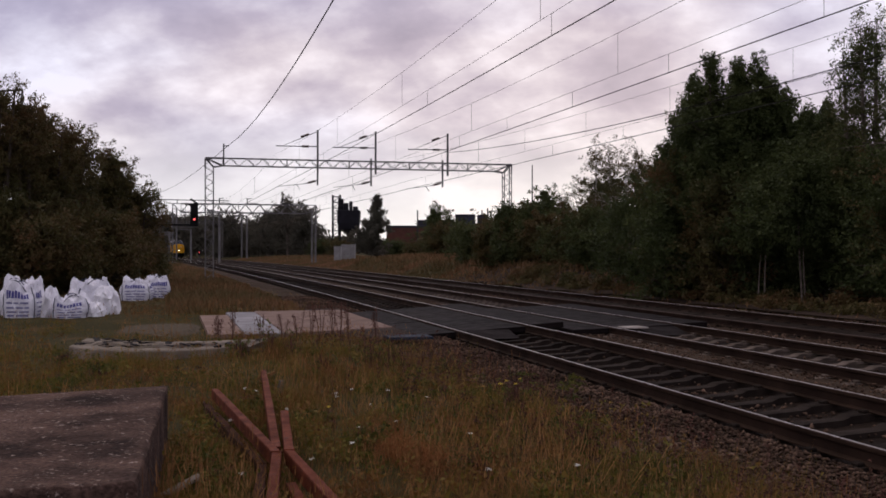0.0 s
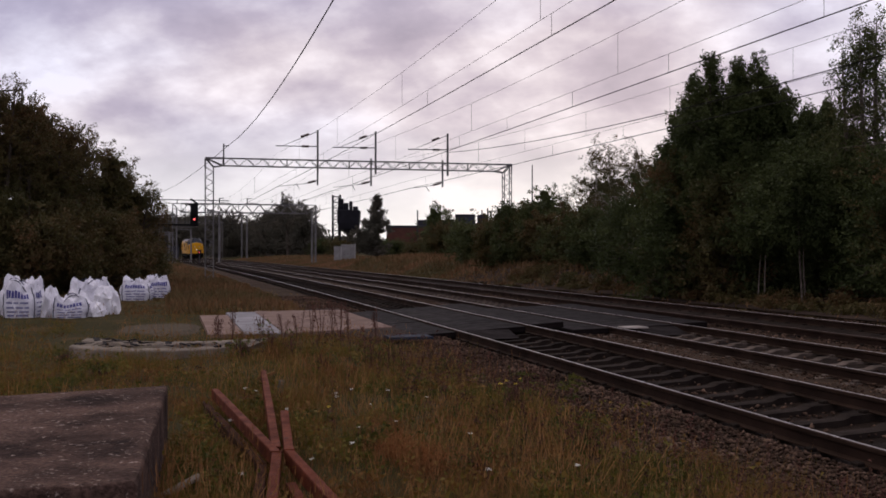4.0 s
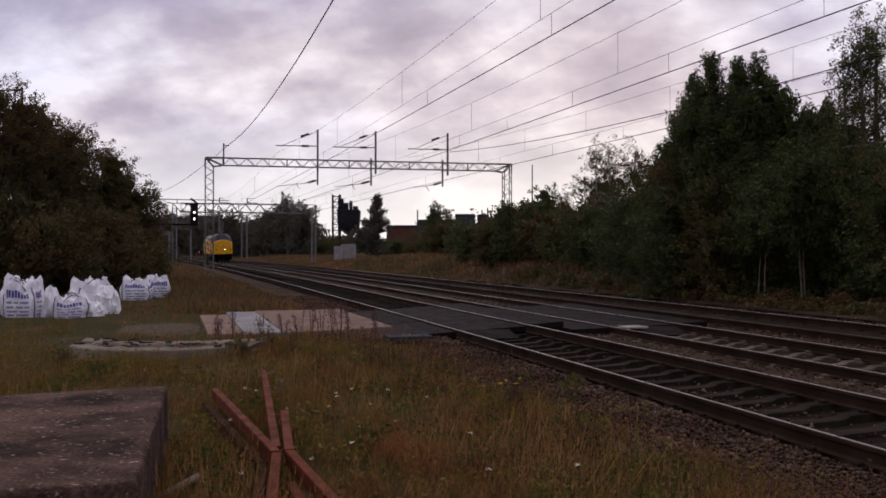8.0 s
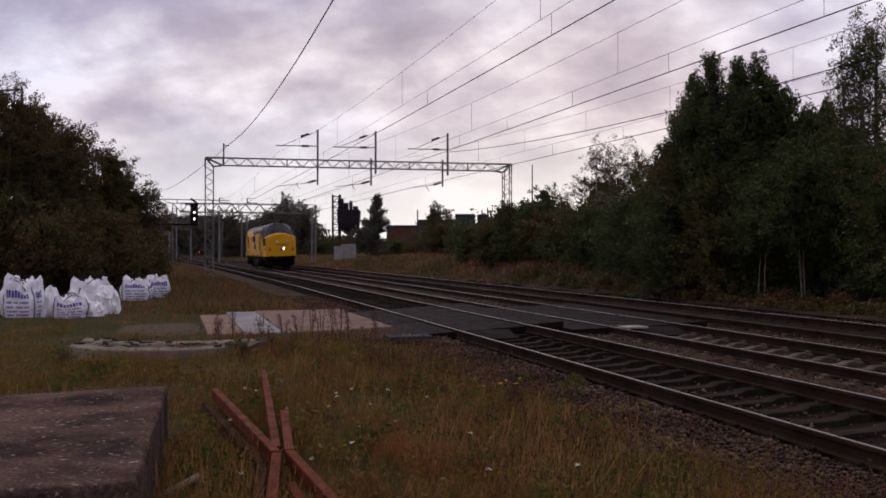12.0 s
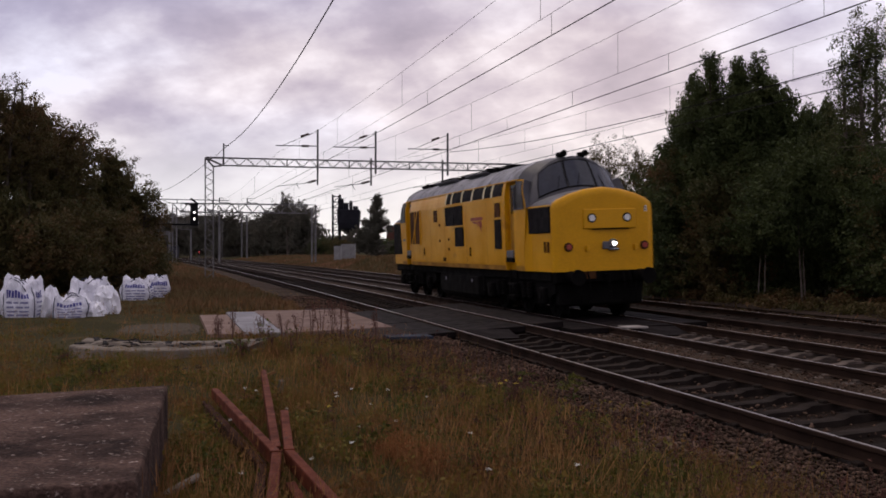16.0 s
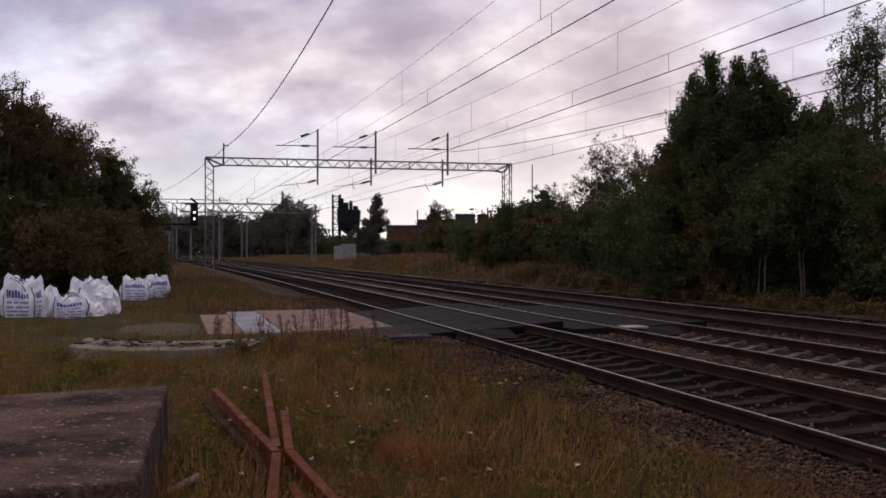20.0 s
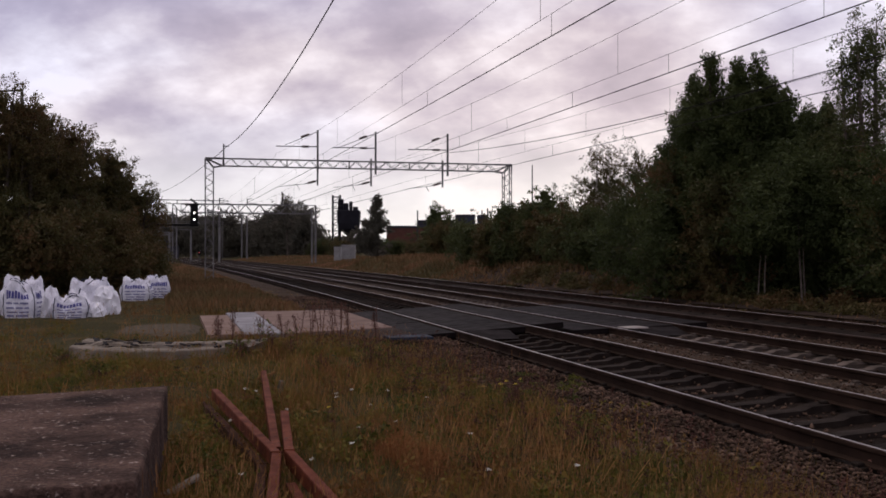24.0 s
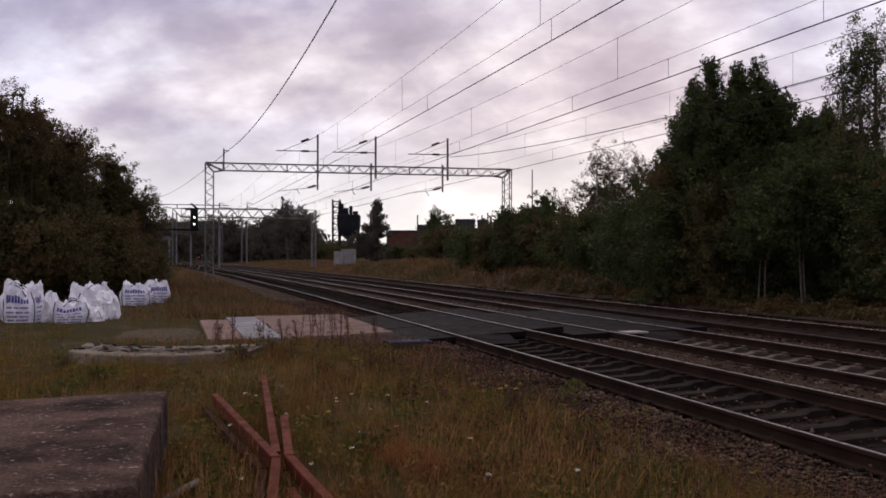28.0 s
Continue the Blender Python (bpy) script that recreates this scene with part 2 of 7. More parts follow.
# mid green, lifted a little in place of haze over distant shrubs
LEAF_C = mat("haze_lifted_green_leaves", (0.06, 0.08, 0.03), rough=0.6, scale=0.4, fine=5, bump=0, translucent=0.28, spec=0.12,
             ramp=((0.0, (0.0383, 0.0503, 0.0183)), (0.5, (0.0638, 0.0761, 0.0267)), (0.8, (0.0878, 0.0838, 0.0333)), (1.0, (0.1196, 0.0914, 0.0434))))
BARK = mat("brown_bark", (0.075, 0.06, 0.05), (0.045, 0.036, 0.03), 0.95, 0, 3, 30, 0.8, 0.02)
PALE_BARK = mat("dull_pale_bark", (0.15, 0.125, 0.105), (0.08, 0.065, 0.055), 0.9, 0, 4, 24, 0.5, 0.01)
HOPPER = mat("sooty_steel", (0.020, 0.020, 0.025), (0.014, 0.014, 0.017), 0.8, 0, 0.5, 10, 0.2, 0.01)
BIRCH_BARK = mat("pale_birch_bark", (0.42, 0.39, 0.36), (0.25, 0.23, 0.21), 0.8, 0, 4, 24, 0.5, 0.01, stain=((0.06, 0.05, 0.05), 0.60))
GALV = mat("galvanised_steel", (0.15, 0.145, 0.145), (0.10, 0.097, 0.097), 0.6, 0.35, 2, 40, 0.1, 0.002)
DARKSTEEL = mat("dark_steel", (0.06, 0.06, 0.065), (0.045, 0.045, 0.05), 0.6, 0.4, 3, 40, 0.1, 0.002)
WIRE = mat("sooty_copper_wire", (0.020, 0.018, 0.018), (0.014, 0.013, 0.013), 0.8, 0.0, 5, 50, 0)
INSUL = mat("brown_insulator", (0.05, 0.03, 0.025), (0.04, 0.025, 0.02), 0.25, 0, 8, 50, 0)
BAG = mat("white_woven_sack", (0.74, 0.74, 0.79), (0.58, 0.58, 0.64), 0.6, 0, 3, 22, 0.6, 0.02, stain=((0.42, 0.40, 0.42), 0.72))
FILM = mat("white_polythene", (0.82, 0.82, 0.85), (0.72, 0.72, 0.76), 0.35, 0, 3, 40, 0.25, 0.01)
INK = mat("blue_print", (0.05, 0.05, 0.25), (0.06, 0.06, 0.22), 0.6, 0, 4, 60, 0.05, 0.002)
INK_PALE = mat("faded_blue_print", (0.16, 0.16, 0.30), (0.20, 0.20, 0.32), 0.6, 0, 4, 60, 0.05, 0.002)
STRAP = mat("navy_strap", (0.03, 0.035, 0.07), (0.025, 0.03, 0.05), 0.8, 0, 6, 80, 0.2, 0.002)
BRICK = mat("red_brick", (0.125, 0.056, 0.042), (0.085, 0.04, 0.032), 0.9, 0, 0.6, 18, 0.4, 0.02, spread=0.2)
CLAD = mat("dark_cladding", (0.05, 0.05, 0.06), (0.035, 0.035, 0.042), 0.7, 0, 0.5, 10, 0.2, 0.01)
CLAD_BLUE = mat("blue_grey_cladding", (0.05, 0.055, 0.085), (0.04, 0.043, 0.065), 0.7, 0, 0.5, 10, 0.2, 0.01)
CABINET = mat("grey_cabinet_paint", (0.24, 0.235, 0.23), (0.17, 0.165, 0.16), 0.6, 0, 1.5, 20, 0.1, 0.003)
PALE_STEEL = mat("pale_worn_steel", (0.36, 0.33, 0.30), (0.22, 0.20, 0.18), 0.7, 0, 4, 40, 0.1, 0.003)
SIG_BLACK = mat("matt_black_signal", (0.015, 0.015, 0.016), (0.012, 0.012, 0.012), 0.8, 0, 4, 40, 0.1, 0.002)
SIG_RED = mat("red_signal_light", (1.0, 0.10, 0.10), emit=2.2, bump=0)
SIG_PALE = mat("pale_signal_light", (1.0, 0.93, 0.85), emit=3.0, bump=0)


# ------------------------------------------------------------------ mesh helpers
class Mesh:
    """Collects faces for one mesh."""

    def __init__(self):
        self.v, self.f = [], []

    def add(self, vs, fs):
        o = len(self.v)
        self.v += [tuple(p) for p in vs]
        self.f += [tuple(i + o for i in f) for f in fs]
        return self

    def box(self, c, s, m=None, ch=0.0):
        """A box of size s round c, its edges chamfered by ch."""
        hx, hy, hz = s[0] / 2, s[1] / 2, s[2] / 2
        if ch <= 0:
            vs = [Vector((x * hx, y * hy, z * hz)) for x in (-1, 1) for y in (-1, 1) for z in (-1, 1)]
            fs = [(0, 1, 3, 2), (4, 6, 7, 5), (0, 4, 5, 1), (2, 3, 7, 6), (0, 2, 6, 4), (1, 5, 7, 3)]
        else:
            ch = min(ch, hx * 0.9, hy * 0.9, hz * 0.9)
            vs, fs, idx = [], [], {}
            for x in (-1, 1):
                for y in (-1, 1):
                    for z in (-1, 1):
                        for a in range(3):
                            d = [x * (hx - ch), y * (hy - ch), z * (hz - ch)]
                            d[a] = (x * hx, y * hy, z * hz)[a]
                            idx[(x, y, z, a)] = len(vs)
                            vs.append(Vector(d))
            for a in range(3):
                b, c2 = (a + 1) % 3, (a + 2) % 3
                for sg in (-1, 1):
                    q = []
                    for u, w in ((-1, -1), (1, -1), (1, 1), (-1, 1)):
                        k = [0, 0, 0]
                        k[a], k[b], k[c2] = sg, u, w
                        q.append(idx[(*k, a)])
                    fs.append(tuple(q if sg > 0 else q[::-1]))
                for u in (-1, 1):
                    for w in (-1, 1):
                        k0, k1 = [0, 0, 0], [0, 0, 0]
                        k0[a], k0[b], k0[c2] = -1, u, w
                        k1[a], k1[b], k1[c2] = 1, u, w
                        q = [idx[(*k0, b)], idx[(*k1, b)], idx[(*k1, c2)], idx[(*k0, c2)]]
                        fs.append(tuple(q if u * w < 0 else q[::-1]))
            for x in (-1, 1):
                for y in (-1, 1):
                    for z in (-1, 1):
                        q = [idx[(x, y, z, a)] for a in range(3)]
                        fs.append(tuple(q if x * y * z > 0 else q[::-1]))
        if m is not None:
            vs = [m @ p for p in vs]
        c = Vector(c)
        return self.add([p + c for p in vs], fs)

    def bar(self, p0, p1, w, h=None, ch=0.0):
        """A square bar from p0 to p1."""
        p0, p1 = Vector(p0), Vector(p1)
        d = p1 - p0
        q = d.to_track_quat("Y", "Z").to_matrix()
        return self.box((p0 + p1) / 2, (w, d.length, h or w), q, ch)

    def tube(self, p0, p1, r0, r1=None, n=8, cap=True):
        p0, p1 = Vector(p0), Vector(p1)
        r1 = r0 if r1 is None else r1
        q = (p1 - p0).to_track_quat("Z", "Y").to_matrix()
        vs = []
        for p, r in ((p0, r0), (p1, r1)):
            vs += [p + q @ Vector((math.cos(2 * math.pi * i / n) * r, math.sin(2 * math.pi * i / n) * r, 0)) for i in range(n)]
        fs = [(i, (i + 1) % n, n + (i + 1) % n, n + i) for i in range(n)]
        if cap:
            fs += [tuple(range(n))[::-1], tuple(range(n, 2 * n))]
        return self.add(vs, fs)

    def chain(self, pts, r, n=4):
        pts = [Vector(p) for p in pts]
        rings = []
        for i, p in enumerate(pts):
            d = (pts[min(i + 1, len(pts) - 1)] - pts[max(i - 1, 0)]).normalized()
            u = d.cross(Vector((0, 0, 1)) if abs(d.z) < 0.95 else Vector((1, 0, 0))).normalized()
            w = d.cross(u)
            rings.append([p + (u * math.cos(2 * math.pi * k / n) + w * math.sin(2 * math.pi * k / n)) * r for k in range(n)])
        return self.loft(rings, closed=True, cap=True)

    def loft(self, rings, closed=False, cap=False):
        n = len(rings[0])
        vs = [p for r in rings for p in r]
        fs = []
        for i in range(len(rings) - 1):
            for j in range(n if closed else n - 1):
                k = (j + 1) % n
                fs.append((i * n + j, i * n + k, (i + 1) * n + k, (i + 1) * n + j))
        if cap:
            fs += [tuple(range(n))[::-1], tuple(range((len(rings) - 1) * n, len(rings) * n))]
        return self.add(vs, fs)

    def mesh(self, name, material, smooth=False):
        me = bpy.data.meshes.new(name)
        me.from_pydata(self.v, [], self.f)
        me.materials.append(material)
        if smooth:
            me.shade_smooth()
        return me


def fix_normals(me):
    bm = bmesh.new()
    bm.from_mesh(me)
    bmesh.ops.recalc_face_normals(bm, faces=bm.faces)
    bm.to_mesh(me)
    bm.free()


def part(name, mb, material, parent=None, label="", smooth=False, fix=True, m=None):
    """One mesh object under its thing; mb: a Mesh or mesh data."""
    if isinstance(mb, Mesh):
        me = mb.mesh(name, material, smooth)
        if fix:
            fix_normals(me)
    else:
        me = mb
    ob = new(name, me)
    ob.parent = parent
    if m is not None:
        ob.matrix_basis = m
    if label:
        ob["label"] = label
    return ob


def thing(name, label, category, m=None, group="", kind=""):
    ob = new(name)
    ob.empty_display_size = 0.2
    if m is not None:
        ob.matrix_basis = m
    return tagged(ob, label, category, group, kind)


def quads(name, V, material):
    """A mesh from an array of separate faces, shape (n, corners, 3)."""
    n, k = V.shape[0], V.shape[1]
    me = bpy.data.meshes.new(name)
    me.vertices.add(n * k)
    me.vertices.foreach_set("co", V.reshape(-1).astype(np.float32))
    me.loops.add(n * k)
    me.loops.foreach_set("vertex_index", np.arange(n * k, dtype=np.int32))
    me.polygons.add(n)
    me.polygons.foreach_set("loop_start", np.arange(0, n * k, k, dtype=np.int32))
    me.polygons.foreach_set("loop_total", np.full(n, k, dtype=np.int32))
    me.update(calc_edges=True)
    me.validate()
    me.materials.append(material)
    return me


# ------------------------------------------------------------------ the line of the railway
A0, KAP, DIST = 0.24354, 0.00036, 6.378      # heading, curvature and distance of the near track
TRACKS = ((0.0, 0.005, 0.060), (3.367, 0.0, 0.032), (6.873, 0.026, 0.050))   # offset, level, cant


def line(s, w=0.0, z=0.0):
    """A point s metres along the railway from the camera's foot, w metres across it, z above the rails."""
    a = A0 + KAP * s
    x = DIST * math.cos(A0) + (math.cos(a) - math.cos(A0)) / KAP
    y = DIST * math.sin(A0) + (math.sin(a) - math.sin(A0)) / KAP
    return Vector((x + w * math.cos(a), y + w * math.sin(a), z))


def heading(s):
    return A0 + KAP * s


def on_line(s, w, z=0.0, turn=0.0):
    p = line(s, w, z)
    return pose(p.x, p.y, p.z, 0, 0, math.degrees(heading(s)) + turn)


def sw_of(X, Y):
    """Along and across the railway, for arrays of ground points."""
    R = 1 / KAP
    cx, cy = DIST * math.cos(A0) - R * math.cos(A0), DIST * math.sin(A0) - R * math.sin(A0)
    dx, dy = X - cx, Y - cy
    return (np.arctan2(dy, dx) - A0) * R, np.hypot(dx, dy) - R


def ground_z(X, Y):
    """Height of the ground sheet."""
    s, w = sw_of(X, Y)
    z = np.full_like(w, -0.12)
    z = np.where((w > -2.7) & (w < 9.6), -0.50, z)
    far = np.clip((w - 9.6) / 10.0, 0, 1)
    z = np.where(w >= 9.6, -0.12 + 0.55 * far * far * (3 - 2 * far) + np.clip((w - 20) / 60, 0, 1) * 0.8, z)
    ease = lambda q: np.clip(q, 0, 1) ** 2 * (3 - 2 * np.clip(q, 0, 1))
    z = z + 0.75 * ease((w - 9.8) / 3.2) * ease((s - 38) / 14) * (1 - ease((s - 92) / 30))
    level = (s > 19.5) & (s < 31.5) & (w > -7.0)
    z = np.where(level & (w < -2.7), -0.16, z)
    bumps = 0.05 * np.sin(X * 0.9 + 1.3) * np.sin(Y * 0.7) + 0.03 * np.sin(X * 2.3 + Y * 1.7)
    return z + np.where(((w > -2.7) & (w < 9.6)) | level, 0, bumps)


# ------------------------------------------------------------------ ground, ballast and tracks
def build_ground():
    def axis(lo, hi):
        near = np.arange(lo, hi + 0.01, 0.8)
        out = np.geomspace(1.0, 1800.0, 26)
        return np.concatenate([lo - out[::-1], near, hi + out])
    ax, ay = axis(-40, 40), axis(-10, 110)
    X, Y = np.meshgrid(ax, ay)
    Z = ground_z(X.ravel(), Y.ravel()).reshape(X.shape)
    n = len(ax)
    idx = np.arange(X.size).reshape(X.shape)
    faces = np.stack([idx[:-1, :-1], idx[:-1, 1:], idx[1:, 1:], idx[1:, :-1]], -1).reshape(-1, 4)
    me = bpy.data.meshes.new("ground")
    me.from_pydata(np.stack([X.ravel(), Y.ravel(), Z.ravel()], 1).tolist(), [], faces.tolist())
    me.materials.append(SOIL)
    me.shade_smooth()
    tagged(new("ground", me), "rough brown and olive grassy ground beside the railway", "ground", kind="structure")

    b = Mesh()
    rings = []
    for s in np.concatenate([np.arange(-200, -12, 8.0), np.arange(-12, 60, 0.5), np.arange(60, 420, 6.0)]):
        r = []
        for w, z in ((-3.4, -0.42), (-2.7, -0.2), (-1.9, -0.185), (-1.12, -0.20), (-0.9, -0.28), (0, -0.30), (1.0, -0.22), (1.7, -0.16), (2.3, -0.19), (3.4, -0.26), (4.5, -0.18), (5.1, -0.12),
                     (5.8, -0.19), (6.9, -0.22), (8.1, -0.1), (9.0, -0.1), (9.7, -0.16), (10.6, -0.5)):
            r.append(line(s, w + 0.12 * noise.noise((s * 0.7, w, 0)), z + 0.035 * noise.noise((s * 1.1, w * 2, 3.0))))
        rings.append(r)
    b.loft(rings)
    part("ballast", b, BALLAST, None, smooth=True)
    tagged(bpy.data.objects["ballast"], "brown-grey crushed stone ballast bed under the tracks", "ballast", kind="structure")


def build_dark_strips():
    b = Mesh()
    st_ = list(np.arange(-200, -12, 8.0)) + list(np.arange(-12, 60, 0.6)) + list(np.arange(60, 420, 6.0))
    b.loft([[line(s, w + 0.04 * noise.noise((s * 2, w, 7.0)), z + 0.03 * noise.noise((s * 1.9, w * 3, 2.0))) for w, z in ((-1.2, -0.32), (-1.05, -0.262), (-0.5, -0.26), (-0.25, -0.25), (0, -0.245), (0.25, -0.235), (0.5, -0.22), (1.05, -0.165), (1.2, -0.28))] for s in st_])
    tagged(part("oil_and_shade_strip", b, OIL_AND_SHADE, smooth=True), "ballast between the near rails, dark with oil and painted shade", "ballast", kind="structure")
    for off, z0, cant, lift in ((3.367, 0.0, 0.032, -0.245), (6.873, 0.026, 0.05, -0.20)):
        b = Mesh()
        b.loft([[line(s, off + w + 0.05 * noise.noise((s * 2, w, off)), z0 + cant * w + z + 0.02 * noise.noise((s * 2.4, w * 3, off))) for w, z in ((-1.15, lift - 0.1), (-0.95, lift - 0.01), (-0.35, lift), (0.0, lift + 0.01), (0.4, lift + 0.035), (0.95, lift + 0.05), (1.15, lift - 0.06))] for s in st_])
        tagged(part("dark_ballast", b, OIL_AND_SHADE, smooth=True), "dark ballast between the rails", "ballast", kind="structure")


def rail_profile():
    h = ((0.0, 0.0), (0.028, 0.0), (0.036, -0.008), (0.036, -0.036), (0.011, -0.05), (0.011, -0.135), (0.035, -0.145), (0.07, -0.15), (0.07, -0.159))
    return [(x, z) for x, z in h] + [(-x, z) for x, z in h[::-1]]


def build_tracks():
    stations = list(np.arange(-260, -20, 12.0)) + list(np.arange(-20, 120, 2.5)) + list(np.arange(120, 430, 8.0))
    for n, (off, z0, cant) in enumerate(TRACKS):
        names = ("near running line with bright rail heads on oil-dark sleepers", "running line with bright rail heads on pale concrete sleepers", "far line with dull rails on dark sleepers")
        tr = thing("railway_track", names[n], "railway track", group="parallel tracks")
        for side in (-1, 1):
            w = off + side * 0.7525
            z = z0 + cant * side * 0.7525
            m, top = Mesh(), Mesh()
            m.loft([[line(s, w + x, z + dz - 0.004) for x, dz in rail_profile()] for s in stations])
            r = part("rail", m, RAIL_RUST, tr)
            top.loft([[line(s, w - 0.015, z - 0.006), line(s, w - 0.012, z), line(s, w + 0.012, z), line(s, w + 0.015, z - 0.006)] for s in stations])
            part("running_surface", top, RAIL_DULL if n == 2 and side < 0 else RAIL_TOP, r, "worn dull rail head" if n == 2 and side < 0 else "bright polished rail head")
        # sleepers
        sl = Mesh()
        prof = ((-1.25, 0.0), (-1.25, -0.0), (-0.45, -0.0), (-0.35, -0.035), (0.35, -0.035), (0.45, -0.0), (1.25, -0.0))
        sl.loft([[Vector((x, -0.13, dz - 0.14)), Vector((x, -0.10, dz)), Vector((x, 0.10, dz)), Vector((x, 0.13, dz - 0.14))] for x, dz in prof], cap=True)
        for sx in (-0.7525, 0.7525):
            for e in (-0.1, 0.1):
                sl.box((sx + e, 0, 0.015), (0.07, 0.11, 0.04), None, 0.01)
        wood = (SLEEPER_DARK, SLEEPER, SLEEPER_BLACK)[n]
        sm = sl.mesh("sleeper", wood)
        fix_normals(sm)
        rnd = random.Random(n)
        far = Mesh()
        for i in range(330):
            s = -14 + i * 0.68 + rnd.uniform(-0.03, 0.03)
            if s > 210:
                break
            zz = z0 - 0.163
            mm = on_line(s, off, zz) @ pose(0, 0, 0, 0, -math.degrees(cant), rnd.uniform(-0.8, 0.8))
            if s < 62:
                part("sleeper", sm, None, tr, m=mm)
            elif i % 2 == 0:
                far.box(line(s, off, zz - 0.05), (2.5, 0.25, 0.1), Matrix.Rotation(heading(s), 3, "Z"))
        part("distant_sleeper", far, wood, tr)["kind"] = "stuff"


def build_stones():
    """Loose stones on the ballast, real pieces near the camera."""
    rng = np.random.default_rng(4)
    oc = np.array([(1, 0, 0), (-1, 0, 0), (0, 1, 0), (0, -1, 0), (0, 0, 1), (0, 0, -1)], float)
    tri = np.array([(0, 2, 4), (2, 1, 4), (1, 3, 4), (3, 0, 4), (2, 0, 5), (1, 2, 5), (3, 1, 5), (0, 3, 5)])
    n = 80000
    s = 3 + 38 * rng.random(n) ** 1.8
    w = rng.uniform(-3.3, 9.9, n)
    w[: n // 6] = rng.normal(-2.9, 0.45, n // 6)
    w[n // 6: n // 2] = rng.uniform(-2.9, -0.95, n // 2 - n // 6)
    pick = rng.random(n)
    thin = ((np.abs(w) < 1.0) & (pick < np.where(s < 13, 0.35, 0.65))) | ((np.abs(w - 3.367) < 0.8) & (pick < 0.85)) | (np.abs(w - 6.873) < 0.95)
    keep = ~thin & ~((np.abs(w + 0.7525) < 0.1) | (np.abs(w - 0.7525) < 0.1))
    s, w = s[keep], w[keep]
    n = len(s)
    a = A0 + KAP * s
    base = np.array([line(x, y) for x, y in zip(s, w)])
    zz = np.interp(w, (-3.6, -2.7, -1.9, -1.12, -0.9, 0, 1.0, 1.7, 2.3, 3.4, 4.5, 5.1, 5.8, 6.9, 8.1, 9.0, 9.7, 10.2), (-0.15, -0.17, -0.172, -0.178, -0.25, -0.235, -0.17, -0.16, -0.19, -0.21, -0.16, -0.12, -0.15, -0.14, -0.1, -0.1, -0.14, -0.2))
    base[:, 2] = zz + rng.uniform(-0.01, 0.03, n)
    size = rng.uniform(0.012, 0.033, n) * rng.uniform(0.75, 1.2, n)
    v = oc[None] * (1 + rng.uniform(-0.35, 0.35, (n, 6, 1))) * size[:, None, None] * rng.uniform(0.7, 1.3, (n, 1, 3)) * np.array([1, 1, 0.7])
    th = rng.uniform(0, 6.28, n)
    c, sn = np.cos(th)[:, None], np.sin(th)[:, None]
    v = np.stack([v[..., 0] * c - v[..., 1] * sn, v[..., 0] * sn + v[..., 1] * c, v[..., 2] + 0.3 * v[..., 0]], -1) + base[:, None]
    me = bpy.data.meshes.new("ballast_stones")
    F = (tri[None] + (np.arange(n) * 6)[:, None, None]).reshape(-1, 3)
    me.vertices.add(n * 6)
    me.vertices.foreach_set("co", v.reshape(-1).astype(np.float32))
    me.loops.add(len(F) * 3)
    me.loops.foreach_set("vertex_index", F.reshape(-1).astype(np.int32))
    me.polygons.add(len(F))
    me.polygons.foreach_set("loop_start", np.arange(0, len(F) * 3, 3, dtype=np.int32))
    me.polygons.foreach_set("loop_total", np.full(len(F), 3, dtype=np.int32))
    me.update(calc_edges=True)
    me.materials.append(STONE)
    tagged(new("ballast_stones", me), "loose brown and grey ballast stones", "stones", kind="stuff")


def build_dirt_verge():
    """Trodden cinders and leaf litter between the far track and the thicket."""
    b = Mesh()
    rows = []
    for s in np.arange(-30, 62, 1.0):
        far = 17.0 if s < 44 else 17.0 - (s - 44) * 0.36
        r = []
        for k in range(15):
            w = 9.75 + (far - 9.75) * k / 14 + 0.25 * noise.noise((s * 0.4, k, 0))
            p = line(s, w)
            r.append(Vector((p.x, p.y, float(ground_z(np.array([p.x]), np.array([p.y]))[0]) + 0.035 + 0.02 * noise.noise((s, w, 2.0)))))
        rows.append(r)
    b.loft(rows)
    tagged(part("dirt_verge", b, CINDER, smooth=True), "dark brown cinders and leaf litter under the thicket", "dirt", kind="structure")


build_ground()
build_dirt_verge()
build_dark_strips()
build_tracks()
build_stones()


# ------------------------------------------------------------------ the locomotive
SIDE = ((1.33, 1.13), (1.355, 1.30), (1.36, 1.6), (1.36, 2.68), (1.36, 3.02), (1.345, 3.16), (1.315, 3.29), (1.27, 3.41))
ROOF = ((1.27, 3.41), (1.18, 3.56), (1.02, 3.70), (0.75, 3.84), (0.4, 3.935), (0.0, 3.97))
LEN = 17.55


def side_x(z):
    for (x0, z0), (x1, z1) in zip(SIDE, SIDE[1:]):
        if z <= z1:
            return x0 + (x1 - x0) * max(0.0, z - z0) / (z1 - z0)
    return SIDE[-1][0]


def roof_z(x):
    x = abs(x)
    for (x0, z0), (x1, z1) in zip(ROOF, ROOF[1:]):
        if x >= x1:
            return z0 + (z1 - z0) * (x0 - x) / (x0 - x1)
    return 3.97


def nose_z(x):
    a = min(1.0, abs(x) / 1.27)
    return 2.70 + 0.39 * (1 - a ** 1.9) ** 0.85


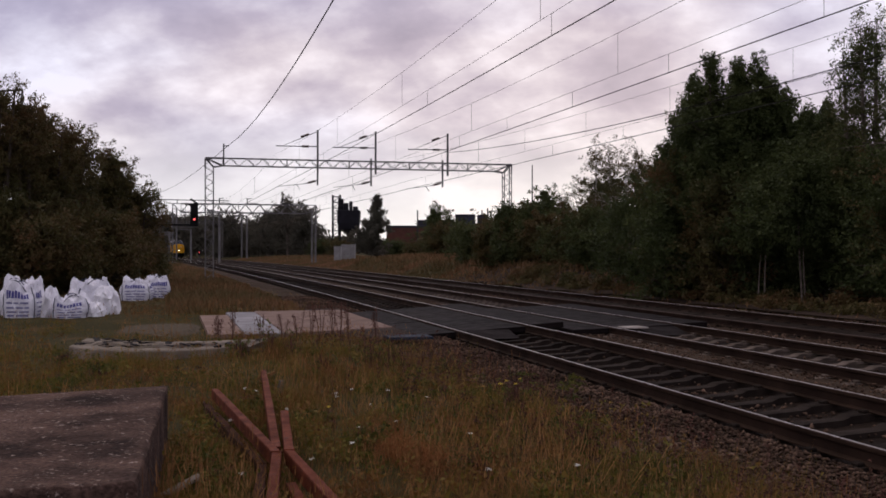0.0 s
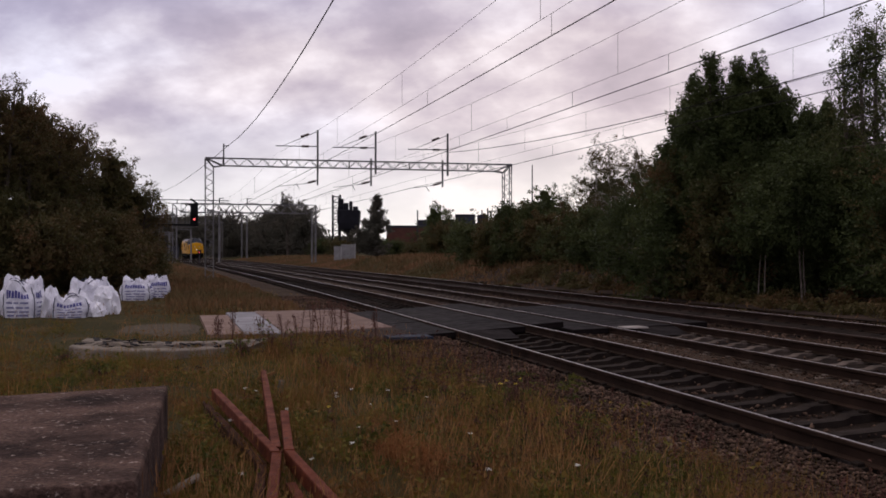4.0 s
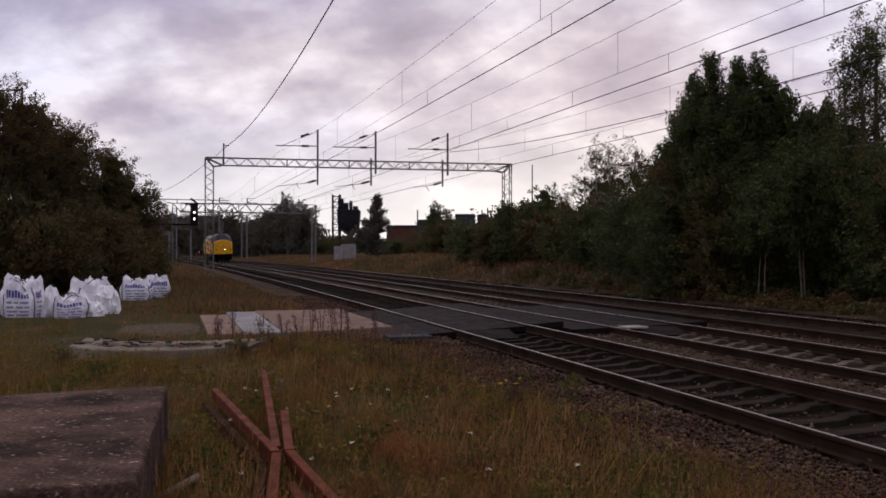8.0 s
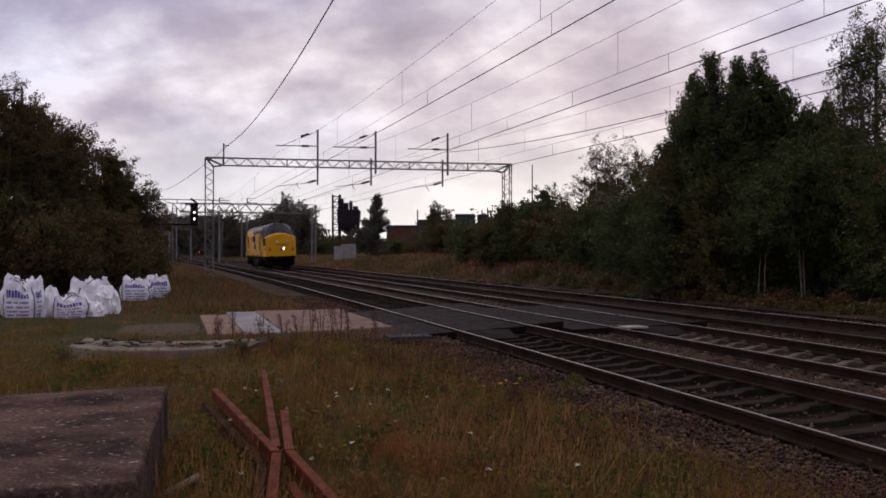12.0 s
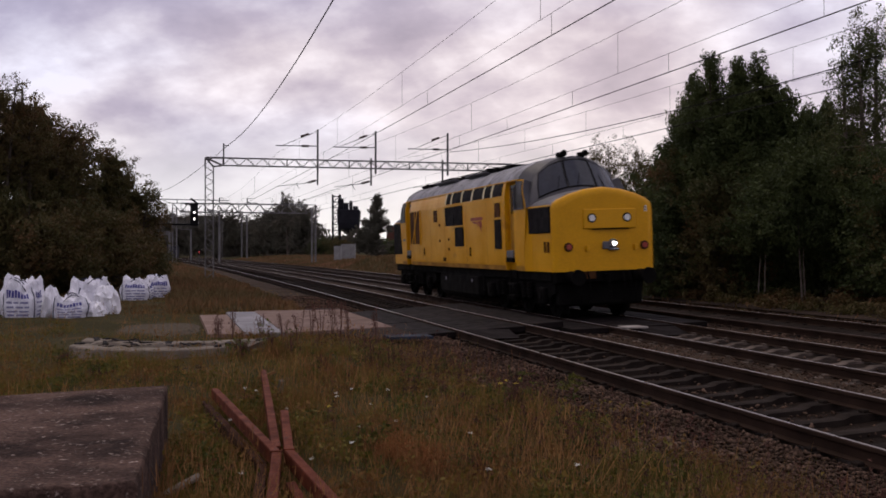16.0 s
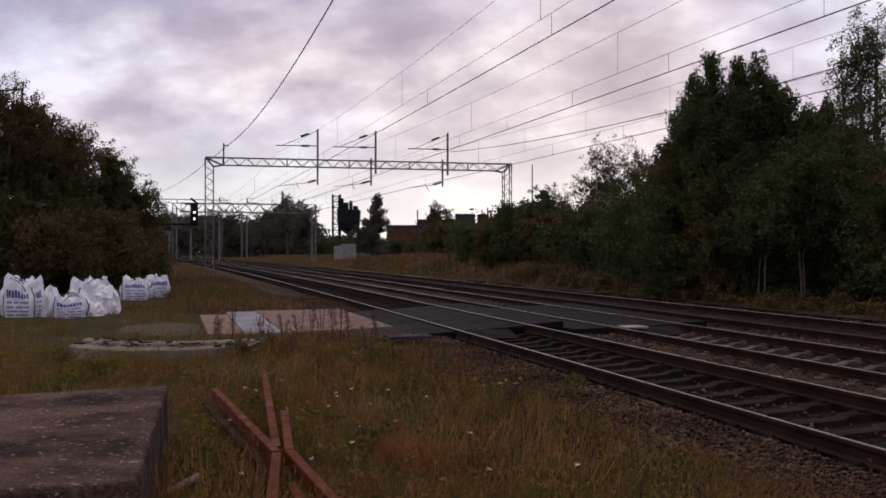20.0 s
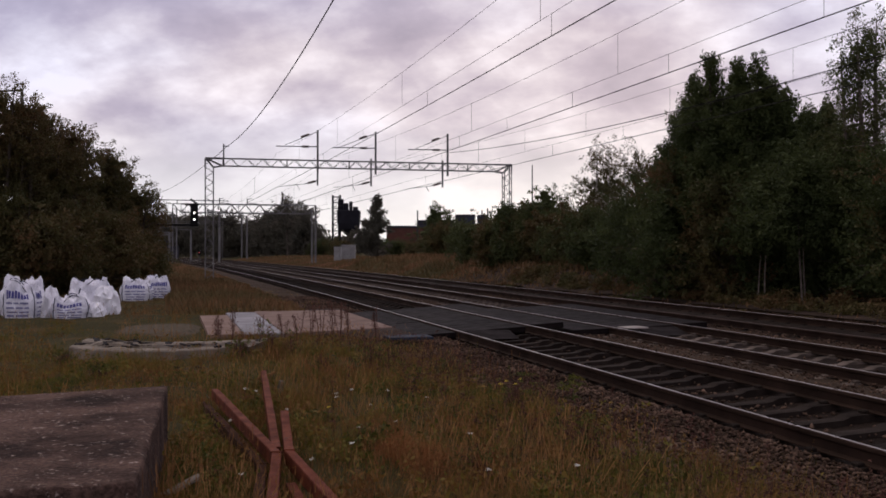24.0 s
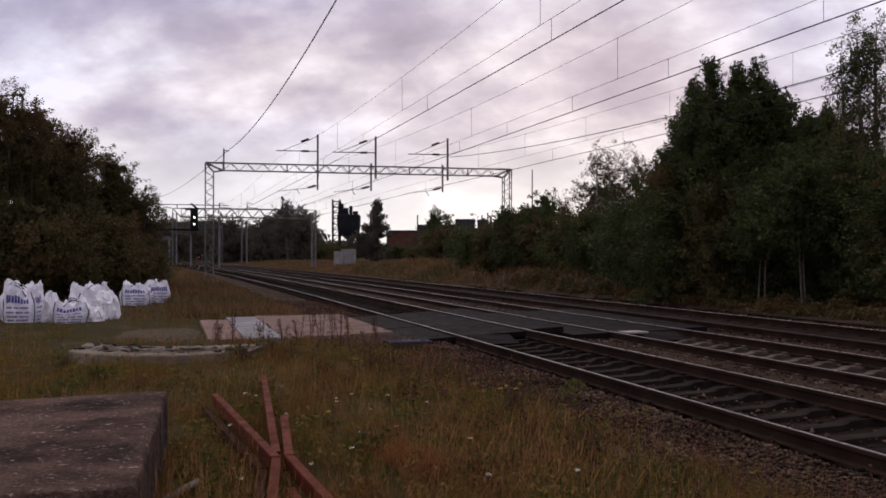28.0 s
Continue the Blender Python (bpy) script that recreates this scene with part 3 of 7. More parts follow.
def build_locomotive():
    loco = thing("locomotive", "yellow diesel locomotive with grey roof on the middle track", "locomotive")
    ends = (lambda y: y, lambda y: LEN - y)

    # body sides with the stepped-in cab doors
    for sg, nm in ((-1, "body_side"), (1, "body_side")):
        m = Mesh()
        st = [(1.80, 0), (2.54, 0), (2.545, 0.13), (3.28, 0.13), (3.285, 0), (14.265, 0), (14.27, 0.13), (15.005, 0.13), (15.01, 0), (15.75, 0)]
        lean = lambda z: max(0.0, (z - 2.68) / 0.73) * 0.34 - (0.20 if z > 2.6 else 0.0)
        rows_ = [[Vector((sg * (x - i), y, z)) for x, z in SIDE] for y, i in st]
        rows_[0] = [Vector((sg * x, 1.80 + lean(z), z)) for x, z in SIDE]
        rows_[-1] = [Vector((sg * x, LEN - 1.80 - lean(z), z)) for x, z in SIDE]
        m.loft(rows_)
        bs = part(nm, m, YELLOW, loco, smooth=False)
        sill = Mesh()
        sill.loft([[Vector((sg * (side_x(z) + 0.006), y, z)) for z in (1.13, 1.18, 1.25)] for y in (1.85, 2.5)])
        sill.loft([[Vector((sg * (side_x(z) + 0.006), y, z)) for z in (1.13, 1.18, 1.25)] for y in (3.35, 14.2)])
        sill.loft([[Vector((sg * (side_x(z) + 0.006), y, z)) for z in (1.13, 1.18, 1.25)] for y in (15.05, 15.7)])
        part("sill", sill, YELLOW_DIRTY, bs, "grimy lower edge")

        def panel(name, y0, y1, z0, z1, mt=GRILLE, th=0.02, lab="", slats=0, rows=5):
            p = Mesh()
            zs = [z0 + (z1 - z0) * i / rows for i in range(rows + 1)]
            for off in (0.0, th):
                p.loft([[Vector((sg * (side_x(z) - 0.012 + off * 1.0 + 0.012), y, z)) for z in zs] for y in (y0, y1)])
            p.loft([[Vector((sg * side_x(z), y, z)) for z in zs] for y in (y0, y0)])
            for ya in (y0, y1):
                p.loft([[Vector((sg * (side_x(z) + o), ya, z)) for z in zs] for o in (0, th)])
            for za in (z0, z1):
                p.loft([[Vector((sg * (side_x(za) + o), ya, za)) for ya in (y0, y1)] for o in (0, th)])
            ob = part(name, p, mt, bs, lab)
            if slats:
                q = Mesh()
                for i in range(slats):
                    zc = z0 + (z1 - z0) * (i + 0.5) / slats
                    q.box((sg * (side_x(zc) + th + 0.006), (y0 + y1) / 2, zc), (0.012, y1 - y0 - 0.04, (z1 - z0) / slats * 0.4))
                part("louvre_slat", q, GRILLE, ob)["kind"] = "stuff"
            return ob
        panel("side_grille", 8.26, 9.28, 2.40, 2.98, lab="black side grille", slats=8)
        panel("side_grille", 7.30, 8.22, 2.40, 2.98, lab="black side grille", slats=8)
        panel("side_grille", 7.24, 8.18, 1.76, 2.34, lab="black side grille", slats=8)
        panel("door_window", 3.64, 4.10, 2.52, 2.90, mt=BAY_BROWN, lab="grimy dark engine-room door window")
        panel("side_grille", 3.58, 4.14, 1.68, 2.46, lab="black door grille", slats=9)
        panel("engine_room_window", 10.35, 10.78, 2.56, 2.94, mt=BAY_BROWN, lab="small dark window")
        panel("louvred_opening", 12.74, 14.2, 1.86, 3.0, mt=BAY_BROWN, lab="open brown radiator bay", slats=0)
        for (ya, yb), w_ in (((13.90, 13.06), 0.045), ((13.46, 13.46), 0.04)):
            br = Mesh()
            br.bar((sg * 1.392, ya, 1.87), (sg * 1.392, yb, 2.99), 0.02, w_)
            part("brace", br, YELLOW, bs, "yellow brace across the bay")
        for ya, yb, za, zb in ((12.70, 14.24, 1.84, 1.84), (12.70, 14.24, 3.02, 3.02), (12.72, 12.72, 1.85, 3.0), (14.22, 14.22, 1.85, 3.0)):
            br = Mesh()
            br.bar((sg * 1.378, ya, za), (sg * 1.378, yb, zb), 0.04, 0.03)
            part("bay_frame", br, YELLOW, bs)
        # row of roof-edge grilles with pale ribs
        edges = [3.45, 4.35, 5.12, 6.27, 7.38, 8.53, 9.20]
        for y0, y1 in zip(edges, edges[1:]):
            panel("cantrail_grille", y0 + 0.05, y1 - 0.05, 3.07, 3.40, lab="black cantrail grille", rows=6, th=0.012)
            rb = Mesh()
            zs = [3.06 + 0.35 * i / 6 for i in range(7)]
            for o in (0.0, 0.03):
                rb.loft([[Vector((sg * (side_x(z) + o), y, z)) for z in zs] for y in (y1 - 0.045, y1 + 0.045)])
            rb.loft([[Vector((sg * (side_x(z) + o), y1 - 0.045, z)) for z in zs] for o in (0, 0.03)])
            rb.loft([[Vector((sg * (side_x(z) + o), y1 + 0.045, z)) for z in zs] for o in (0, 0.03)])
            part("grille_rib", rb, CREAM, loco, "cream rib between grilles")
        # cabs: door windows, side windows, handrails, steps
        for e in ends:
            zw = (2.70, 2.86, 3.02, 3.09, 3.16, 3.23, 3.29, 3.33)
            yf = lambda z: 1.76 + (z - 2.70) * 0.37
            w = Mesh()
            w.loft([[Vector((sg * (side_x(z) + 0.012), e(y), z)) for z in zw] for y in (1.76, 2.40)])
            w.v = [(x, e(yf(z)) if abs(y - e(1.76)) < 1e-6 else y, z) for x, y, z in w.v]
            cw = part("cab_side_window", w, GLASS_SIDE, loco, "dark cab side window")
            fr = Mesh()
            for y0, y1 in ((yf, lambda z: yf(z) - 0.045), (lambda z: 2.40, lambda z: 2.445)):
                fr.loft([[Vector((sg * (side_x(z) + o), e(q(z)), z)) for z in zw] for q, o in ((y0, 0.006), (y0, 0.03), (y1, 0.03), (y1, 0.0))])
            for z, ya in ((2.68, yf(2.68) - 0.045), (3.35, yf(3.35) - 0.045)):
                fr.bar((sg * (side_x(z) + 0.012), e(ya), z), (sg * (side_x(z) + 0.012), e(2.445), z), 0.036, 0.045)
            part("window_frame", fr, CAB_GREY, cw)
            dp = Mesh()
            dp.box((sg * 1.224, e(2.91), 2.35), (0.02, 0.56, 1.9), None, 0.006)
            part("cab_door", dp, YELLOW_DIRTY, loco, "grimy yellow cab door")
            d = Mesh()
            d.box((sg * 1.238, e(2.91), 2.95), (0.02, 0.42, 0.72), None, 0.006)
            part("cab_door_window", d, GLASS_DARK, loco, "dark cab door window")
            for y in (2.60, 3.22):
                hr = Mesh()
                hr.tube((sg * 1.33, e(y), 1.45), (sg * 1.33, e(y), 2.75), 0.014, None, 6)
                part("handrail", hr, YELLOW, loco)
            stp = Mesh()
            stp.box((sg * 1.30, e(2.91), 1.55), (0.14, 0.56, 0.18), None, 0.01)
            part("door_step", stp, DARK_GREY, loco, "grey door step")
            for z, sy, sz, sx in ((1.40, 0.56, 0.12, 0.12), (0.78, 0.5, 0.04, 0.18), (0.48, 0.5, 0.04, 0.18)):
                s2 = Mesh()
                s2.box((sg * (1.42 - sx * 0.75), e(2.91), z), (sx, sy, sz), None, 0.01)
                part("footstep", s2, UNDER, loco, "black footstep")
            for dy in (-0.25, 0.25):
                s2 = Mesh()
                s2.bar((sg * 1.28, e(2.91) + dy, 0.46), (sg * 1.28, e(2.91) + dy, 1.15), 0.03)
                part("step_hanger", s2, UNDER, loco)
            # nose side grille
            rear = e(0) > 1
            zg0, zg1, yg0, yg1 = (1.50, 2.66, 0.14, 1.48) if rear else (2.04, 2.66, 0.14, 1.62)
            g = Mesh()
            g.box((sg * 1.29, e((yg0 + yg1) / 2), (zg0 + zg1) / 2), (0.035, yg1 - yg0, zg1 - zg0), Matrix.Rotation(0.0, 3, "Z"), 0.008)
            gn = part("nose_grille", g, GRILLE, loco, "tall black nose side grille" if rear else "black nose side grille")
            sl = Mesh()
            for i in range(int((zg1 - zg0 - 0.06) / 0.062)):
                sl.box((sg * 1.312, e((yg0 + yg1) / 2), zg0 + 0.05 + i * 0.062), (0.012, yg1 - yg0 - 0.06, 0.022))
            part("louvre_slat", sl, GRILLE, gn)["kind"] = "stuff"
            if rear:
                v = Mesh()
                v.box((sg * 1.366, e(2.2), 2.02), (0.012, 0.34, 0.09))
                part("number_bar", v, DARK_GREY, loco, "grey number shown as a bar")
            else:
                for yv in (0.30, 0.52):
                    v = Mesh()
                    v.box((sg * 1.285, e(yv), 1.71), (0.03, 0.11, 0.26), None, 0.01)
                    part("lamp_recess", v, BAY_BROWN, loco, "grimy recess")
        for y, z, sy, sz in ((12.2, 1.6, 0.09, 0.26), (6.55, 1.6, 0.09, 0.26), (10.05, 2.45, 0.09, 0.09), (10.05, 1.95, 0.09, 0.09), (8.95, 1.98, 0.09, 0.09), (8.95, 1.68, 0.09, 0.09), (9.5, 1.36, 0.3, 0.12)):
            hd = Mesh()
            hd.box((sg * 1.372, y, z), (0.03, sy, sz), None, 0.008)
            part("catch", hd, BAY_BROWN, bs, "rusty door catch")
        # seams between the body panels
        for y, z0, z1 in ((4.9, 1.3, 3.0), (6.95, 1.3, 3.0), (9.42, 1.3, 3.02), (11.3, 1.3, 3.0), (12.45, 1.3, 3.0)):
            sm = Mesh()
            sm.box((sg * 1.3595, y, (z0 + z1) / 2), (0.006, 0.012, z1 - z0))
            part("panel_seam", sm, YELLOW_DIRTY, bs, "thin grimy seam")
        for y in (3.52, 4.2):
            sm = Mesh()
            sm.box((sg * 1.3595, y, 2.28), (0.006, 0.014, 1.4))
            part("door_seam", sm, YELLOW_DIRTY, bs, "thin grimy door seam")
        # emblem: plain shapes
        em = Mesh()
        em.box((sg * 1.368, 5.85, 2.53), (0.012, 1.15, 0.09))
        part("emblem_bar", em, RED_PAINT, bs, "dark red lettering shown as a bar")
        em = Mesh()
        x = sg * 1.37
        em.add([(x, 6.35, 2.46), (x, 5.35, 2.46), (x, 5.30, 2.26)], [(0, 1, 2)])
        em.add([(x, 5.85, 2.42), (x, 5.6, 2.42), (x, 5.3, 2.14), (x, 5.42, 2.2)], [(0, 1, 2, 3)])
        part("emblem", em, RED_PAINT, bs, "red winged emblem")
        for y0, y1 in ((5.90, 5.62), (5.74, 5.46)):
            em = Mesh()
            em.add([(sg * 1.374, y0, 2.44), (sg * 1.374, y0 - 0.05, 2.44), (sg * 1.374, y1, 2.24), (sg * 1.374, y1 + 0.04, 2.23)], [(0, 1, 2, 3)])
            part("emblem_stripe", em, YELLOW, bs, "yellow ray")

    # roof
    m = Mesh()
    full = [(-x, z) for x, z in ROOF] + [(x, z) for x, z in ROOF[::-1][1:]]
    m.loft([[Vector((x, y, z)) for x, z in full] for y in (2.34, 5.0, 8.8, 12.5, LEN - 2.34)])
    roof = part("roof", m, ROOF_GREY, loco, "weathered grey roof", smooth=True)
    for y in (3.3, 4.9, 9.4, 10.6, 11.9, 13.2, 14.6):
        rb = Mesh()
        rb.loft([[Vector((x * 1.004, y + dy, z + dz)) for x, z in full] for dy, dz in ((-0.02, 0.0), (-0.02, 0.012), (0.02, 0.012), (0.02, 0.0))])
        part("roof_rib", rb, ROOF_GREY, roof, "raised roof joint")
    for sg in (-1, 1):
        gut = Mesh()
        gut.bar((sg * 1.285, 2.3, 3.415), (sg * 1.285, LEN - 2.3, 3.415), 0.03, 0.03)
        part("gutter", gut, YELLOW, roof)
    fan = Mesh()
    fan.tube((0, 12.6, 3.9), (0, 12.6, 4.03), 0.62, 0.6, 24)
    for i in range(6):
        fan.box((0, 12.6, 4.04), (1.15, 0.03, 0.02), Matrix.Rotation(i * math.pi / 6, 3, "Z"))
    part("roof_fan", fan, UNDER, roof, "black radiator fan cover")
    rnd = random.Random(4)
    for y, lx, ly in ((9.9, 0.9, 0.8), (8.2, 0.7, 1.5), (6.6, 0.5, 0.9), (11.2, 1.2, 0.6), (14.2, 0.8, 0.9), (5.6, 0.7, 0.5), (7.4, 0.9, 0.4), (13.4, 0.5, 0.4)):
        ex = Mesh()
        ex.box((-0.1, y, 3.94), (lx, ly, 0.15 + rnd.random() * 0.1), None, 0.03)
        part("exhaust_hatch", ex, UNDER, roof, "sooty black roof hatch")
        ex = Mesh()
        ex.box((-0.62, y + 0.2, 3.88), (0.35, ly * 0.8, 0.08), Matrix.Rotation(0.32, 3, "Y"), 0.02)
        part("exhaust_panel", ex, UNDER, roof, "sooty black roof panel")
    for x, y, r in ((0.15, 9.0, 0.2), (-0.2, 7.4, 0.14)):
        ex = Mesh()
        ex.tube((x, y, 3.9), (x, y, 4.10), r, r * 0.9, 12)
        part("exhaust_port", ex, UNDER, roof, "sooty exhaust port")
    for y, ly in ((10.8, 2.6), (7.3, 2.2)):
        hatch = Mesh()
        hatch.box((-0.72, y, 3.80), (0.5, ly, 0.03), Matrix.Rotation(0.37, 3, "Y"), 0.01)
        part("roof_hatch", hatch, DARK_GREY, roof, "dark grey roof hatch")

    for n, e in enumerate(ends):
        back = n == 1
        # nose shell: sides yellow, rounded front
        prof = [(1.27, 1.13), (1.275, 1.5), (1.275, 2.3), (1.27, 2.60), (1.235, 2.72), (1.12, 2.81), (0.85, 2.93), (0.45, 3.04), (0.0, 3.09)]
        ring = [(-x, z) for x, z in prof] + [(x, z) for x, z in prof[::-1][1:]]

        def shrink(k, kz):
            return [(x * (1 - k), 1.13 + (z - 1.13) * (1 - kz)) for x, z in ring]
        m = Mesh()
        rings = []
        for y, k, kz in ((0.0, 0.155, 0.085), (0.0, 0.135, 0.074), (0.008, 0.095, 0.052), (0.024, 0.062, 0.034), (0.048, 0.034, 0.019), (0.08, 0.014, 0.008), (0.12, 0.003, 0.002), (0.16, 0.0, 0.0)):
            rings.append([Vector((x, e(y - 0.045 * (1 - (x / 1.27) ** 2)), z)) for x, z in shrink(k, kz)])
        m.loft(rings)
        m.add(rings[0], [tuple(range(len(ring)))])
        nf = part("nose_front", m, YELLOW, loco, smooth=True)
        low = [p for p in prof if p[1] <= 2.7]
        for sg in (-1, 1):
            m = Mesh()
            m.loft([[Vector((sg * (x + dx), e(y), z)) for x, z in low + [(1.26, 2.70)]] for y, dx in ((0.16, 0), (1.45, 0), (1.81, 0.082))])
            part("nose_side", m, YELLOW, loco)
        m = Mesh()
        topr = [(x, z) for x, z in ring if z >= 2.6]
        m.loft([[Vector((x * 1.001, e(y), z + 0.001)) for x, z in topr] for y in (0.16, 0.8, 1.62)])
        part("nose_top", m, DARK_GREY, loco, "grey nose top", smooth=True)

        # windscreen: a curved band between nose and roof
        def ws(a, b, o=0.0):
            x = (1.25 - 0.20 * b * b) * a
            zb = nose_z(1.27 * a) - 0.03
            zt = roof_z(1.25 * a) - 0.01 - 0.10 * abs(a) ** 3
            y0 = 1.12 + 0.48 * a * a
            y1 = 1.80 + 0.20 * a * a
            return Vector((x + o * a * 0.5, e(y0 + (y1 - y0) * b - o), zb + (zt - zb) * b + o * 0.5))
        A = [-1 + i / 12 for i in range(25)]
        m = Mesh()
        m.loft([[ws(a, b) for a in A] for b in (0, 0.25, 0.5, 0.75, 1.0)])
        m.loft([[ws(a, 1.0) for a in A], [Vector((1.275 * a, e(2.36), roof_z(1.25 * a) + 0.014)) for a in A]])
        for sg in (-1, 1):
            edge = lambda b: Vector((sg * side_x(2.68 + 0.73 * b), e(1.60 + 0.34 * b), 2.68 + 0.73 * b))
            bs_ = [i / 6 for i in range(7)]
            m.loft([[ws(sg, b) for b in bs_], [edge(b) for b in bs_]])
            m.add([ws(sg, 1.0), edge(1.0), Vector((sg * 1.275, e(2.36), 3.424))], [(0, 1, 2)])
        surround = part("windscreen_surround", m, CAB_GREY, loco, "dark grey windscreen surround", smooth=True)
        for a0, a1 in ((-0.82, -0.32), (-0.27, 0.27), (0.32, 0.82)):
            g = Mesh()
            aa = [a0 + (a1 - a0) * i / 8 for i in range(9)]
            bb = (0.15, 0.33, 0.51, 0.70, 0.88)
            g.loft([[ws(a, b, 0.012) for a in aa] for b in bb])
            g.loft([[ws(a, b, -0.004) for a in aa] for b in bb])
            pane = part("windscreen", g, GLASS_DARK, surround, "dark windscreen pane", smooth=True)
            g = Mesh()
            aa = [a0 - 0.02 + (a1 - a0 + 0.04) * i / 8 for i in range(9)]
            bb = (0.115, 0.31, 0.51, 0.72, 0.915)
            g.loft([[ws(a, b, 0.007) for a in aa] for b in bb])
            part("gasket", g, UNDER, surround, "black rubber gasket", smooth=True)
        for a0, a1 in ((-0.12, 0.0), (-0.5, -0.42), (0.5, 0.44)):
            wp = Mesh()
            wp.bar(ws(a0, 0.1, 0.03), ws(a1, 0.5, 0.03), 0.010)
            part("wiper", wp, UNDER, surround)
        for x in (-0.28, 0.28):
            hn = Mesh()
            hn.box((x, e(1.98), 4.0), (0.16, 0.22, 0.12), None, 0.02)
            hn.tube((x, e(1.86), 4.02), (x, e(1.70), 4.02), 0.05, 0.085, 10)
            part("horn", hn, UNDER, roof, "black roof horn")

        # front fittings
        f = lambda d: e(-0.045 - d)
        plate = Mesh()
        plate.box((0.12, f(0.0), 2.34), (1.32, 0.05, 0.46), None, 0.02)
        hp = part("headcode_panel", plate, YELLOW, nf)
        bl = Mesh()
        bl.box((0.12, f(0.035), 2.10), (0.92, 0.03, 0.025))
        part("panel_rail", bl, UNDER, hp)
        for x in (-0.33, 0.55):
            rm, ln = Mesh(), Mesh()
            rm.tube((x, f(0.02), 2.36), (x, f(0.045), 2.36), 0.112, 0.107, 20)
            part("lamp_rim", rm, UNDER, hp, "black lamp rim")
            ln.tube((x, f(0.03), 2.36), (x, f(0.055), 2.36), 0.085, 0.075, 20)
            part("marker_lamp", ln, LENS, hp, "pale unlit round lamp")
        hl = Mesh()
        hl.tube((0.2, f(-0.03), 1.76), (0.2, f(0.06), 1.76), 0.115, 0.10, 18)
        hl.box((0.02, f(0.0), 1.72), (0.18, 0.06, 0.18), None, 0.02)
        hl.box((0.2, f(0.02), 1.63), (0.24, 0.09, 0.06), None, 0.015)
        hh = part("headlamp_housing", hl, DARK_GREY, nf, "dark headlamp housing")
        hl = Mesh()
        hl.tube((0.2, f(0.05), 1.76), (0.2, f(0.072), 1.76), 0.04, 0.036, 18)
        part("headlamp", hl, LENS if back else LAMP_ON, nf, "unlit headlamp" if back else "bright lit headlamp")
        for x in (-0.86, 1.04):
            tl = Mesh()
            tl.tube((x - 0.05, f(-0.05), 1.70), (x - 0.05, f(0.02), 1.70), 0.11, 0.10, 14)
            t0 = part("tail_lamp_housing", tl, BAY_BROWN, nf, "grimy tail lamp housing")
            tl = Mesh()
            tl.tube((x - 0.05, f(0.015), 1.70), (x - 0.05, f(0.03), 1.70), 0.065, None, 12)
            part("tail_lamp", tl, RED_PAINT, t0, "unlit dull red lamp")
            bx = Mesh()
            bx.box((x, f(-0.055), 2.56), (0.10, 0.05, 0.16), None, 0.01)
            part("label_plate", bx, WHITE_PAINT, nf, "small pale label plate")
            mk = Mesh()
            for dz in (-0.06, 0.05):
                mk.box((x, f(-0.028), 2.56 + dz * 0.6), (0.07, 0.006, 0.03))
            part("label_bar", mk, DARK_GREY, nf, "unreadable marking shown as bars")
        for x in (-0.45, 0.75):
            ib = Mesh()
            ib.box((x, f(0.0), 1.66), (0.08, 0.08, 0.14), None, 0.015)
            part("lamp_bracket", ib, YELLOW, nf)
        # buffer beam, buffers, coupling, hoses
        bb = Mesh()
        bb.box((0, e(0.18), 1.04), (2.4, 0.28, 0.36), None, 0.03)
        # added black filler below the beam, in place of shade under the nose
        bb.box((0, e(0.42), 0.62), (2.1, 0.36, 0.62), None, 0.06)
        beam = part("buffer_beam", bb, UNDER, loco, "black buffer beam")
        rd = Mesh()
        rd.box((-0.45, e(0.02), 1.06), (0.42, 0.05, 0.22), None, 0.01)
        part("beam_patch", rd, BAY_BROWN, beam, "dull red patch")
        for x in (-0.87, 0.87):
            bf = Mesh()
            bf.tube((x, e(0.05), 1.02), (x, e(-0.28), 1.02), 0.13, 0.12, 14)
            bf.tube((x, e(-0.28), 1.02), (x, e(-0.47), 1.02), 0.085, None, 12)
            bf.tube((x, e(-0.47), 1.0), (x, e(-0.52), 1.0), 0.19, 0.18, 20)
            part("buffer", bf, UNDER, loco, "black round buffer")
        hk = Mesh()
        hk.bar((0, e(0.05), 1.0), (0, e(-0.30), 1.0), 0.07, 0.12)
        for i in range(3):
            hk.tube((0, e(-0.26), 0.98 - i * 0.16), (0, e(-0.24), 0.84 - i * 0.16), 0.035, None, 6)
        part("coupling", hk, UNDER, loco, "black hook coupling")
        for x in (-0.62, -0.45, 0.42, 0.58, 0.72):
            hs = Mesh()
            pts = [Vector((x, e(-0.02 - 0.13 * math.sin(t * math.pi)), 1.12 - 0.72 * t)) for t in [i / 7 for i in range(8)]]
            hs.chain(pts, 0.022, 6)
            part("brake_hose", hs, UNDER, loco, "black brake hose")
        for x in (-0.78, 0.78):
            gd = Mesh()
            gd.box((x, e(0.55), 0.33), (0.12, 0.05, 0.4), None, 0.01)
            part("rail_guard", gd, UNDER, loco)

    # underframe
    uf = Mesh()
    uf.box((0, LEN / 2, 1.02), (2.45, LEN - 0.6, 0.24), None, 0.03)
    part("underframe", uf, UNDER, loco, "oily black underframe")
    tk = Mesh()
    tk.box((0, 8.4, 0.62), (2.5, 4.6, 0.74), None, 0.12)
    part("fuel_tank", tk, UNDER, loco, "black fuel tank")
    for y, sy in ((10.3, 0.9), (6.3, 0.7)):
        bxm = Mesh()
        bxm.box((0, y, 0.72), (2.3, sy, 0.5), None, 0.04)
        part("equipment_box", bxm, UNDER, loco, "black equipment box")
